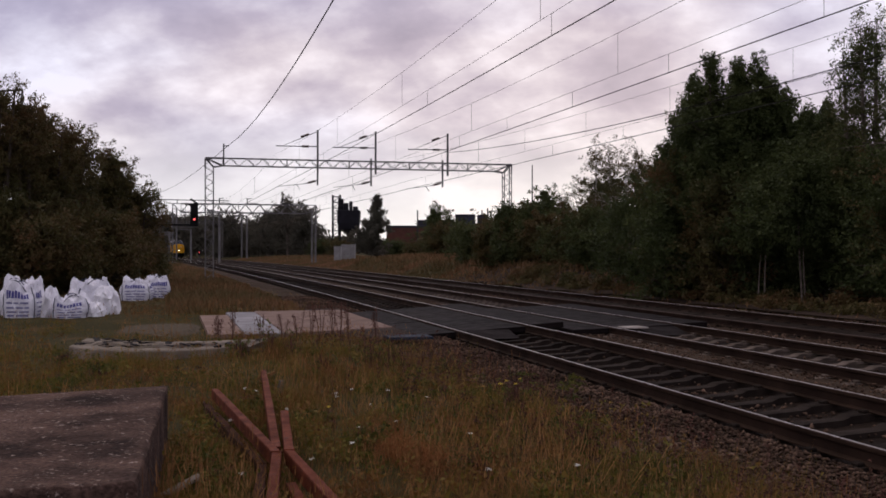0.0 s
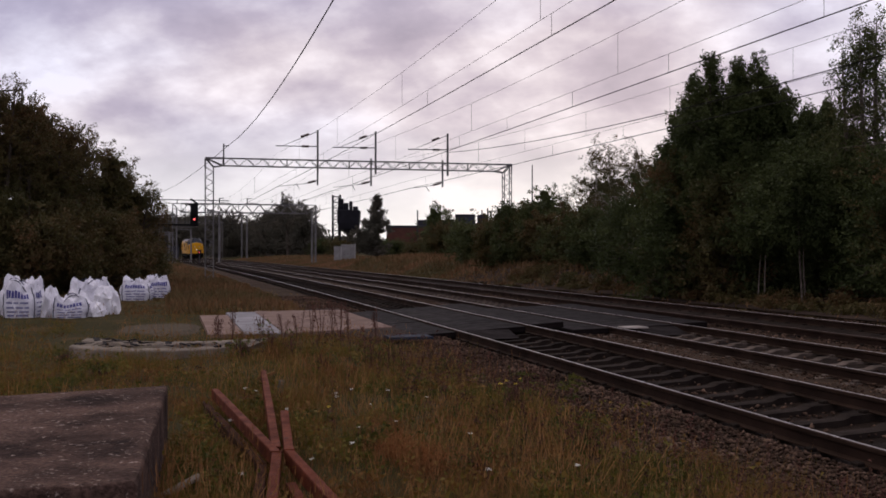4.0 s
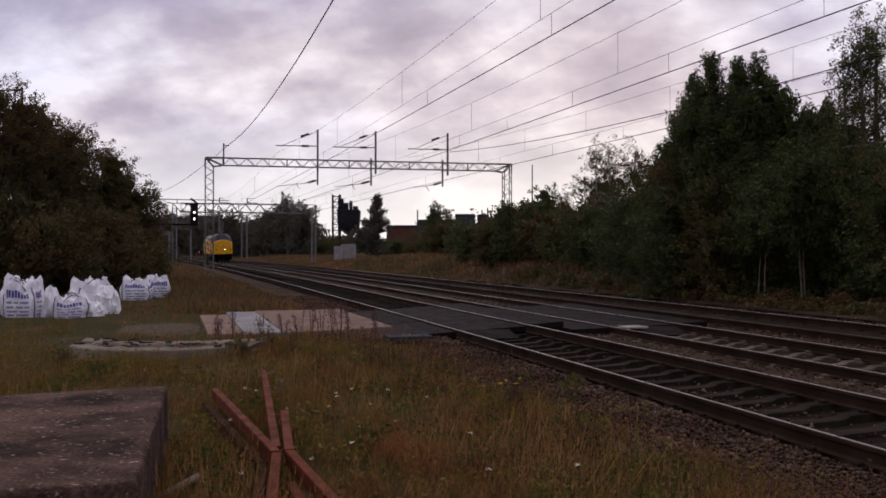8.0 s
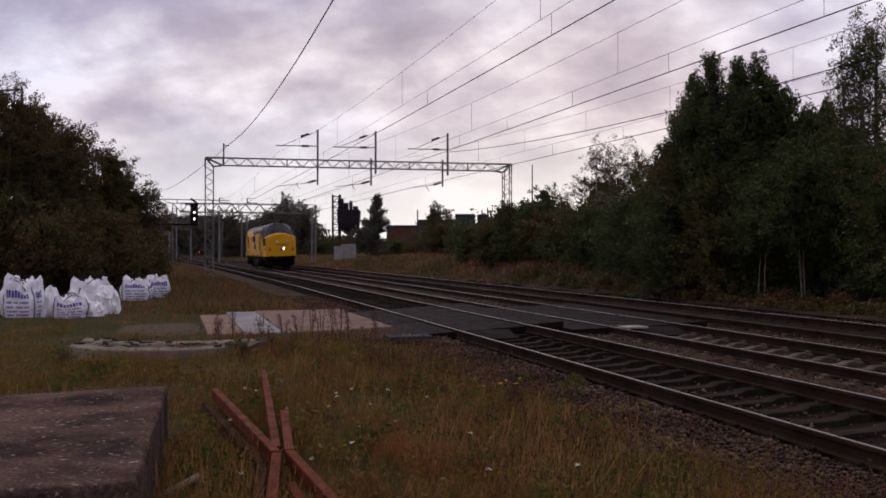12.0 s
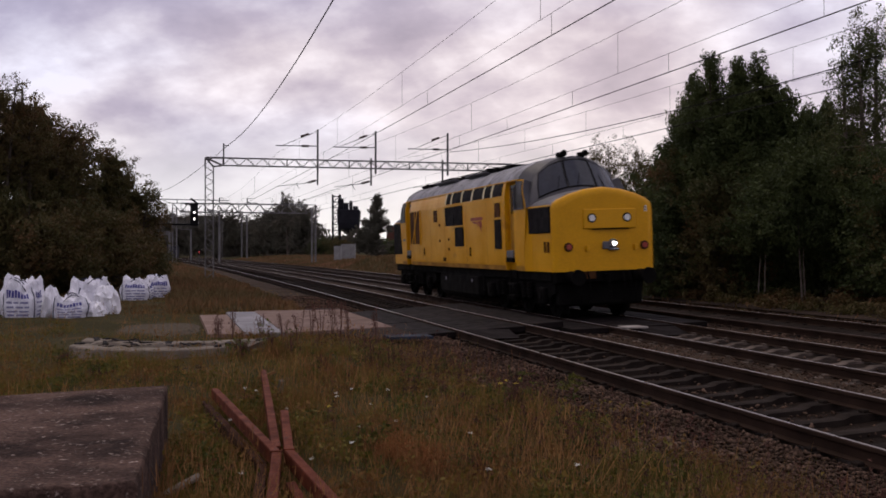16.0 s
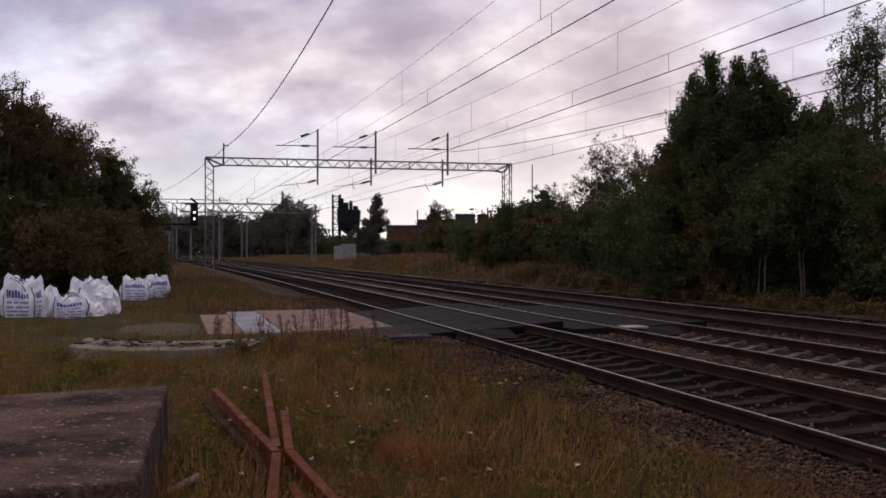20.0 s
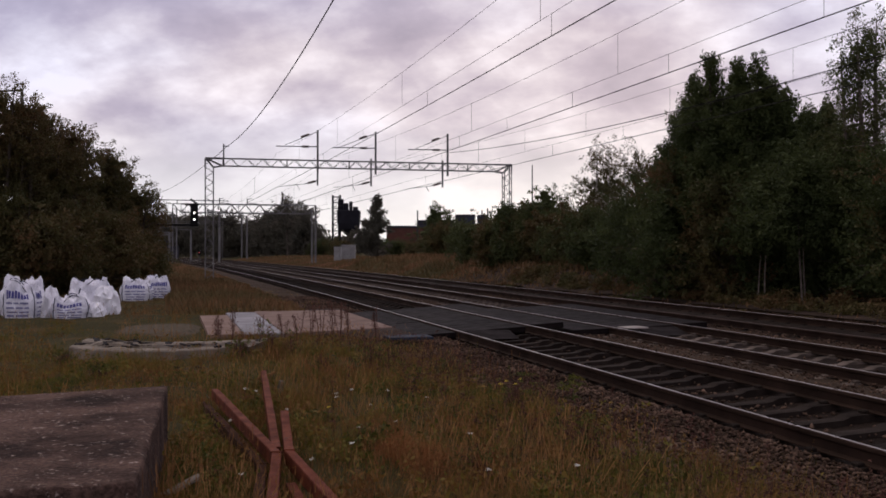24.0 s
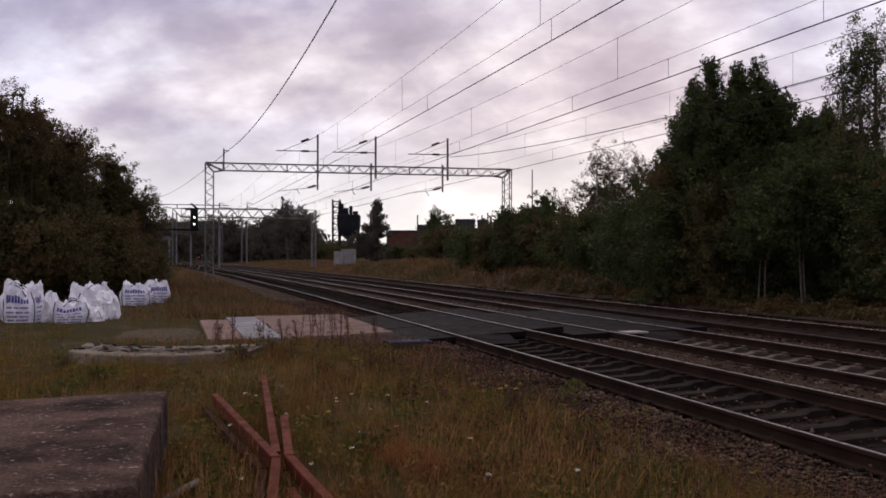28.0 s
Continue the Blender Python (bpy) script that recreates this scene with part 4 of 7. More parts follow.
    for y in (9.7, 6.75):
        av = Mesh()
        av.tube((-1.29, y, 0.72), (-1.29, y, 0.82), 0.03, 0.015, 8)
        part("filler_cap", av, ROOF_GREY, loco, "grey filler cap")
    spun = []
    for yc in (3.13, LEN - 3.13):
        bg = Mesh()
        for sg in (-1, 1):
            bg.loft([[Vector((sg * x, yc + y, z)) for x, z in ((1.0, z0), (1.12, z0), (1.12, z1), (1.0, z1))] for y, z0, z1 in
                     ((-2.75, 0.62, 0.85), (-2.3, 0.5, 0.95), (-1.1, 0.62, 1.0), (0, 0.5, 1.0), (1.1, 0.62, 1.0), (2.3, 0.5, 0.95), (2.75, 0.62, 0.85))], closed=True, cap=True)
        # filler boxes between the wheels: their black stands for shade underneath
        bg.box((0, yc, 0.72), (1.25, 5.0, 0.46), None, 0.05)
        for dy in (-1.03, 1.03):
            bg.box((0, yc + dy, 0.52), (1.9, 0.5, 0.5), None, 0.05)
        bogie = part("bogie", bg, UNDER, loco, "oily black six-wheel bogie")
        for sg in (-1, 1):
            for dy in (-2.06, 0, 2.06):
                ab = Mesh()
                ab.box((sg * 1.16, yc + dy, 0.55), (0.16, 0.42, 0.40), None, 0.04)
                ab.tube((sg * 1.2, yc + dy, 0.55), (sg * 1.27, yc + dy, 0.55), 0.12, 0.11, 12)
                part("axle_box", ab, UNDER, bogie)
            for dy in (-1.03, 1.03):
                for oy in (-0.2, 0.2):
                    sp = Mesh()
                    sp.loft([[Vector((sg * 1.18 + r * math.cos(a), yc + dy + oy + r * math.sin(a), 0.48 + k * 0.0425)) for a in [i * math.pi / 6 for i in range(12)]] for k, r in enumerate((0.10, 0.085, 0.10, 0.085, 0.10, 0.085, 0.10, 0.085, 0.10, 0.085))], closed=True, cap=True)
                    part("spring", sp, UNDER, bogie)
        for dy in (-2.06, 0, 2.06):
            wh = Mesh()
            wh.tube((-0.95, 0, 0), (0.95, 0, 0), 0.09, None, 10)
            for sg in (-1, 1):
                wh.tube((sg * 0.70, 0, 0), (sg * 0.73, 0, 0), 0.60, None, 32)
                wh.tube((sg * 0.73, 0, 0), (sg * 0.83, 0, 0), 0.572, 0.566, 32)
                for i in range(9):
                    a = i * 2 * math.pi / 9
                    wh.bar((sg * 0.845, math.cos(a) * 0.14, math.sin(a) * 0.14), (sg * 0.845, math.cos(a) * 0.46, math.sin(a) * 0.46), 0.05, 0.06)
            ws_ob = part("wheelset", wh, UNDER, bogie, "dark steel wheelset", m=pose(0, yc + dy, 0.574))
            spun.append((ws_ob, yc + dy))
    return loco, spun


LOCO, WHEELSETS = build_locomotive()


def loco_s(t):
    """Where the locomotive's front stands along the line."""
    if t > 17.2:
        return loco_s(17.2) - 16.9 * (t - 17.2)
    u = t - 14
    return (((0.001282 * u + 0.02878) * u - 0.130867) * u - 16.817993) * u + 56.870858


def loco_pose(t):
    s = loco_s(t)
    off, z0, cant = TRACKS[1]
    a, b = line(s, off, z0), line(s + LEN, off, z0)
    d = b - a
    return pose(a.x, a.y, z0, 0, 0, math.degrees(math.atan2(-d.x, d.y))) @ pose(0, 0, 0, 0, -math.degrees(cant), 0)


# ------------------------------------------------------------------ overhead line
def lattice(m, p0, p1, up, depth, n, r=0.035, d=0.018):
    """A two-chord lattice from p0 to p1; up: the way from one chord to the other."""
    p0, p1, up = Vector(p0), Vector(p1), Vector(up)
    m.bar(p0, p1, r * 2)
    m.bar(p0 + up * depth, p1 + up * depth, r * 2)
    for i in range(n):
        a, b = p0.lerp(p1, i / n), p0.lerp(p1, (i + 0.5) / n)
        c = p0.lerp(p1, (i + 1) / n)
        m.bar(a, b + up * depth, d * 2)
        m.bar(b + up * depth, c, d * 2)


def build_gantry(s, wl, wr, top, name_label, masts, mast_top, n=18, arms=True, deep=0.42, bar=0.024, solid=False):
    """A lattice portal across the tracks; local x runs across the railway."""
    g = thing("overhead_line_gantry", name_label, "gantry", on_line(s, 0, 0), "overhead line gantries")
    for x, inward in ((wl, 1), (wr, -1)):
        leg = Mesh()
        for y in (-0.2, 0.2):
            lattice(leg, (x, y, -0.5), (x, y, top - 0.5), (inward, 0, 0), 0.44, 12, bar, 0.010)
            if solid:
                leg.bar((x + inward * 0.22, y, -0.5), (x + inward * 0.22, y, top - 0.5), 0.08)
        for z in np.arange(0.3, top - 0.6, 0.9):
            leg.bar((x, -0.2, z), (x, 0.2, z + 0.45), 0.025)
            leg.bar((x + inward * 0.44, -0.2, z), (x + inward * 0.44, 0.2, z + 0.45), 0.025)
        part("leg", leg, GALV, g)
        for y in (-0.2, 0.2):
            for a, b, w in (((0, -0.5), (0, 0), 0.07), ((0.44, -0.5), (0.95, -deep), 0.06), ((0, 0), (0.44, -0.5), 0.06),
                            ((0, 0), (0.95, -deep), 0.06), ((0, 0), (0.95, 0), 0.07)):
                kn = Mesh()
                kn.bar((x + inward * a[0], y, top + a[1]), (x + inward * b[0], y, top + b[1]), w)
                part("knee_brace", kn, GALV, g)
        ft = Mesh()
        ft.box((x + inward * 0.22, 0, -0.3), (0.9, 0.8, 0.5), None, 0.03)
        part("footing", ft, CONC, g, "concrete footing")
    beam = Mesh()
    for y in (-0.2, 0.2):
        lattice(beam, (wl + 0.95, y, top - deep), (wr - 0.95, y, top - deep), (0, 0, 1), deep, n, bar, bar * 0.55)
    for i in range(n + 1):
        x = wl + 0.95 + (wr - wl - 1.9) * i / n
        beam.bar((x, -0.2, top), (x, 0.2, top), 0.03)
        if i % 4 == 0:
            beam.bar((x, -0.2, top - deep), (x, -0.2, top), 0.06)
    part("beam", beam, GALV, g)
    if not arms:
        return g
    for n_, x in enumerate(masts):
        reg = (-0.45, 2.75, 7.15)[n_]
        mt = Mesh()
        mt.bar((x, -0.28, top - 0.75), (x, -0.28, mast_top), 0.10)
        ms = part("drop_mast", mt, GALV, g)
        ar = Mesh()
        ar.bar((x, -0.28, mast_top - 0.95), (reg - 0.1, -0.28, mast_top - 0.97), 0.05)
        ar.bar((x, -0.28, mast_top - 0.1), (reg + 0.35, -0.28, mast_top - 0.92), 0.03)
        part("top_arm", ar, DARKSTEEL, ms)
        xl = x + (0.08 if n_ == 0 else -0.15)
        ml = Mesh()
        ml.bar((xl, 0.3, top + 0.2), (xl, 0.3, 5.35), 0.09)
        md = part("drop_bracket", ml, GALV, g)
        ra = Mesh()
        ra.bar((xl, 0.3, 5.62), (xl - 0.75, 0.3, 5.42), 0.045)
        ra.bar((xl - 0.75, 0.3, 5.42), (reg + 0.05, 0.3, 5.24), 0.028)
        ra.bar((reg + 1.1, 0.3, 5.42), (reg + 1.3, 0.3, 5.1), 0.03)
        part("registration_arm", ra, DARKSTEEL, md)
        for a, b in (((xl - 0.12, 0.3, 5.59), (xl - 0.55, 0.3, 5.47)), ((x - 0.5, -0.28, mast_top - 0.955), (x - 0.9, -0.28, mast_top - 0.96)), ((x - 0.5, -0.28, mast_top - 0.27), (x - 0.95, -0.28, mast_top - 0.43))):
            ins = Mesh()
            ins.tube(a, b, 0.065, None, 8)
            part("insulator", ins, INSUL, g, "brown ribbed insulator")
    return g


G1, G2 = 60.0, 126.0
build_gantry(G1, -4.4, 13.4, 6.74, "grey steel lattice portal gantry spanning the tracks", (1.8, 5.14, 9.43), 8.45)
g2 = build_gantry(G2, -4.4, 12.2, 7.05, "distant grey lattice portal carrying a signal", (), 0, 9, False, 1.0, 0.07, False)
st = Mesh()
for x in (0.9, 4.1, 8.2):
    st.bar((x, 0, 7.0), (x, 0, 7.75), 0.12)
    st.bar((x, 0, 7.7), (x + 0.5, 0, 7.75), 0.07)
    st.bar((x, 0, 7.25), (x + 1.3, 0, 7.15), 0.07)
part("insulator_post", st, DARKSTEEL, g2, "dark insulator posts")
st = Mesh()
st.bar((-6.0, 0, 7.5), (2.0, 0, 7.45), 0.09)
st.bar((-6.0, 0, 7.4), (-6.0, 0, 8.4), 0.09)
st.bar((-3.9, 0, 7.1), (-3.9, 0, 7.5), 0.09)
part("outrigger", st, DARKSTEEL, g2, "dark outrigger arm")
e1 = Mesh()
pl = on_line(G1, 0)
e1.bar(pl @ Vector((-3.4, 0, 6.3)), pl @ Vector((-3.4, 0, 7.55)), 0.07)
e1.bar(pl @ Vector((-3.4, 0, 7.43)), pl @ Vector((-3.1, 0, 7.43)), 0.05)
part("earth_wire_bracket", e1, DARKSTEEL)
tagged(bpy.data.objects["earth_wire_bracket"], "small steel bracket on the gantry beam", "bracket")


def build_wires():
    # per track: side shift at the near support, heights of contact, auxiliary and main wire at mid-span and support, first and step of droppers
    specs = ((-0.45, -0.20, 5.20, 5.57, 6.49, 7.10, 6.2, 11.1, 8.0, 8.75), (2.75, 2.95, 5.05, 5.41, 6.28, 6.95, 9.9, 11.3, 8.75, 5.03), (7.15, 8.40, 5.21, 5.62, 6.42, 7.0, 10.0, 6.15, 7.0, 6.15))
    for reg, w8, zc, za, zm, zs, d0, dd, e0, ed in specs:
        cat = thing("overhead_line", "compound overhead line wires with droppers above a track", "overhead wires", group="overhead wires")
        main, aux, con = Mesh(), Mesh(), Mesh()
        for s0, s1, wa, wb, rr in ((-8.0, G1, w8, reg, 1.0), (G1, G2, reg, reg + 0.2, 1.3), (G2, 195.0, reg + 0.2, reg, 1.8), (-75.0, -8.0, reg, w8, 1.0)):
            def pos(s, za_, zb_):
                t = (s - s0) / (s1 - s0)
                return line(s, wa + (wb - wa) * t, za_ + (zb_ - za_) * (2 * t - 1) ** 2)
            st_ = [s0 + (s1 - s0) * i / 22 for i in range(23)]
            main.chain([pos(s, zm, zs) for s in st_], 0.0052 * rr)
            aux.chain([pos(s, za, za + 0.06) for s in st_], 0.0048 * rr)
            con.chain([pos(s, zc, zc) for s in st_], 0.0105 * rr)
            s = s0 + d0 + 8 - 0.0
            while s < s1 - 2:
                dr = Mesh().tube(pos(s, zm, zs), pos(s, za, za + 0.06), 0.004 * rr, None, 4, False)
                part("dropper", dr, WIRE, cat, fix=False)
                s += dd
            s = s0 + e0 + 8
            while s < s1 - 2:
                dr = Mesh().tube(pos(s, za, za + 0.06), pos(s, zc, zc), 0.004 * rr, None, 4, False)
                part("dropper", dr, WIRE, cat, fix=False)
                s += ed
        part("catenary_wire", main, WIRE, cat, fix=False)
        part("auxiliary_wire", aux, WIRE, cat, fix=False)
        part("contact_wire", con, WIRE, cat, fix=False)
    ew = Mesh()
    ew.chain([line(s, -3.15 + 0.65 * (G1 - s) / 68, 7.05 + 0.0013 * (s - 42) ** 2) for s in np.arange(-8, G1 + 0.1, 2)], 0.017, 5)
    p0, p2 = line(G1, -3.15, 7.47), line(G2, -5.9, 8.3)
    ew.chain([p0.lerp(p2, i / 20) - Vector((0, 0, 0.38 * 4 * (i / 20) * (1 - i / 20))) for i in range(21)], 0.016, 5)
    part("earth_wire", ew, WIRE, fix=False)
    tagged(bpy.data.objects["earth_wire"], "single dark earth wire strung between gantries", "wire")
    fw = Mesh()
    fw.chain([line(s, 9.6, 6.15 + 0.00095 * (s - 24) ** 2) for s in np.arange(-8, G1 + 0.1, 2)], 0.015, 5)
    part("feeder_wire", fw, WIRE, fix=False)
    tagged(bpy.data.objects["feeder_wire"], "thick dark feeder wire held by the gantry mast", "wire")


build_wires()


def build_signal():
    """The colour-light signal on the far gantry; each lamp unit turns in its housing."""
    m = on_line(G2 - 0.6, -2.0, 0)
    sg = thing("railway_signal", "black colour-light signal head hung on the gantry", "signal", m)
    hd = Mesh()
    hd.box((0, 0.25, 5.70), (0.85, 0.3, 2.5), None, 0.06)
    part("backboard", hd, SIG_BLACK, sg, "matt black backboard")
    cg = Mesh()
    cg.box((-1.9, 0.4, 4.6), (4.8, 0.6, 0.2), None, 0.03)
    for x in (-4.0, -3.0, -2.0, -1.0, 0.2):
        cg.bar((x, 0.4, 4.6), (x, 0.4, 6.4), 0.05)
    part("cage", cg, SIG_BLACK, sg, "dark maintenance cage")
    fe = Mesh()
    fe.bar((-0.4, 0.1, 7.6), (0.5, 0.1, 6.9), 0.35, 0.2)
    fe.bar((-1.0, 0.1, 6.9), (0.2, 0.1, 7.0), 0.25, 0.15)
    part("route_indicator", fe, SIG_BLACK, sg, "black junction indicator arms")
    lamps = []
    for z, nm in ((6.00, "upper_lamp"), (5.24, "lower_lamp")):
        hood = Mesh()
        hood.tube((0, 0.1, z), (0, -0.12, z), 0.30, None, 16, False)
        part("hood", hood, SIG_BLACK, sg)
        shell = Mesh()
        shell.tube((0, -0.03, 0), (0, 0.03, 0), 0.25, None, 16)
        unit = part(nm, shell, SIG_BLACK, sg, "turning lamp unit", m=pose(0, 0.0, z))
        lm = Mesh()
        lm.tube((0, -0.03, 0), (0, -0.07, 0), 0.11, 0.10, 16)
        part("clear_lens", lm, SIG_PALE, unit, "pale glowing lens")
        if nm == "lower_lamp":
            lm = Mesh()
            lm.tube((0, 0.03, 0), (0, 0.07, 0), 0.11, 0.10, 16)
            part("red_lens", lm, SIG_RED, unit, "red glowing lens")
        lamps.append(unit)
    return lamps


SIGNAL_LAMPS = build_signal()


# ------------------------------------------------------------------ trees and shrubs
def leaf_faces(rng, centres, lo, hi, droop=0.0):
    n = len(centres)
    a = rng.normal(size=(n, 3))
    a[:, 2] -= droop
    a /= np.linalg.norm(a, axis=1)[:, None]
    b = np.cross(a, rng.normal(size=(n, 3)))
    b /= np.linalg.norm(b, axis=1)[:, None]
    L = rng.uniform(lo, hi, n)[:, None]
    W = L * rng.uniform(0.4, 0.62, n)[:, None]
    return np.stack([centres - a * L * 0.5 - b * W * 0.4, centres - a * L * 0.3 + b * W * 0.75, centres + a * L * 0.6], 1)


def build_tree(name, label, x, y, height, radius, leaves, seed, leaf=LEAF_A, bark=BARK, size=(0.06, 0.11), base=0.12, shape=0.9, droop=0.3, lean=(0.0, 0.0), clump=0.34, stems=1, category="tree", group="", girth=1.0, core=2200, rise=(0.15, 0.75)):
    """A tapered trunk with limbs, and a crown of leaf sprays carried on the limbs, with gaps."""
    rng = np.random.default_rng(seed)
    z0 = float(ground_z(np.array([x]), np.array([y]))[0]) - 0.05
    t = thing(name, label, category, pose(x, y, z0), group)
    wood = Mesh()
    tips = []
    for k in range(stems):
        ox, oy = (rng.normal(0, 0.25 * radius, 2) if stems > 1 else (0.0, 0.0))
        h = height * (1 if k == 0 else rng.uniform(0.7, 0.95))
        r0 = (0.018 * height + 0.02) * girth
        pts, p = [], np.array([ox, oy, 0.0])
        N = 9
        for i in range(N + 1):
            f = i / N
            pts.append(np.array([ox + lean[0] * f * f * height + 0.02 * height * math.sin(3 * f + seed + k), oy + lean[1] * f * f * height + 0.02 * height * math.cos(2.3 * f + seed), h * 0.97 * f]))
        for i in range(N):
            wood.tube(pts[i], pts[i + 1], r0 * (1 - 0.92 * i / N), r0 * (1 - 0.92 * (i + 1) / N), 7, False)
        limbs = int(11 + radius * 7)
        for i in range(limbs):
            f = base + (0.97 - base) * ((i + rng.random()) / limbs)
            q = f * N
            j = min(N - 1, int(q))
            st_ = pts[j] + (pts[j + 1] - pts[j]) * (q - j)
            g = (f - base) / (1 - base)
            env = radius * max(0.1, (1 - g) ** shape * (0.55 + 0.45 * min(1, g * 5))) * rng.uniform(0.65, 1.2)
            az = rng.uniform(0, 2 * math.pi)
            up = rng.uniform(*rise) * env
            end = st_ + np.array([math.cos(az) * env, math.sin(az) * env, up])
            mid = (st_ + end) / 2 + np.array([0, 0, 0.12 * env])
            rl = r0 * 0.42 * (1 - 0.8 * f)
            wood.tube(st_, mid, rl, rl * 0.6, 5, False)
            wood.tube(mid, end, rl * 0.6, rl * 0.2, 5, False)
            for c in range(3 + int(env * 3.2)):
                e = st_ + (end - st_) * rng.uniform(0.3, 1.08) + rng.normal(0, 0.16 * env + 0.06, 3)
                e[2] -= droop * rng.random() * 0.4
                tips.append(e)
                if c % 2 == 0:
                    wood.tube(mid, e, rl * 0.35, rl * 0.12, 4, False)
        tips.append(pts[-1])
        tips.append(pts[-1] + np.array([0, 0, 0.02 * height]))
    part("trunk", wood, bark, t, fix=False)
    tips = np.array(tips)
    tips[:, 2] = np.maximum(tips[:, 2], 0.15)
    # twigs fan out from the clumps; leaves sit along them
    T = tips[rng.integers(0, len(tips), max(60, leaves // 34))]
    axis_ = np.stack([lean[0] * (T[:, 2] / height) ** 2 * height, lean[1] * (T[:, 2] / height) ** 2 * height, T[:, 2] * 0.8], 1)
    out = T - axis_
    out /= np.maximum(np.linalg.norm(out, axis=1), 0.05)[:, None]
    dirn = out + rng.normal(0, 0.55, T.shape) + np.array([0, 0, 0.75 - 1.9 * droop])
    dirn /= np.linalg.norm(dirn, axis=1)[:, None]
    long_ = rng.uniform(0.5, 1.35, len(T)) * clump * 1.7
    slim = 1 - 0.12 * np.clip(T[:, 2] / height, 0, 1) ** 4
    root = T + rng.normal(0, clump * 0.5, T.shape) * slim[:, None]
    pick = rng.integers(0, len(T), leaves)
    u = rng.random(leaves) ** 0.8
    rad = clump * 0.40 * (1.05 - 0.7 * u) * slim[pick]
    c = root[pick] + dirn[pick] * (u * long_[pick])[:, None] + rng.normal(size=(leaves, 3)) * rad[:, None]
    c[:, 2] = np.maximum(c[:, 2] - droop * 0.25 * u * u, 0.03)
    faces = leaf_faces(rng, c, size[0], size[1], droop)
    if core:
        # coarse inner foliage, well inside the outline
        q = tips[rng.integers(0, len(tips), core)]
        mid_ = np.stack([lean[0] * (q[:, 2] / height) ** 2 * height, lean[1] * (q[:, 2] / height) ** 2 * height, q[:, 2]], 1)
        q = mid_ + (q - mid_) * (0.76 * rng.random(core) ** 0.45)[:, None] + rng.normal(0, 0.1 * clump, (core, 3))
        q[:, 2] = np.clip(q[:, 2], 0.05, height * 0.95)
        faces = np.concatenate([faces, leaf_faces(rng, q, size[1] * 1.5, size[1] * 2.7)])
    part("crown", quads("crown", faces, leaf), None, t)
    return t


def at(px, d):
    """Sideways place at distance d ahead of a sight line given in degrees to the right."""
    return d * math.tan(radians(px))


def ang(u):
    return math.degrees(math.atan(u / 1870.3))


SWAYING = []


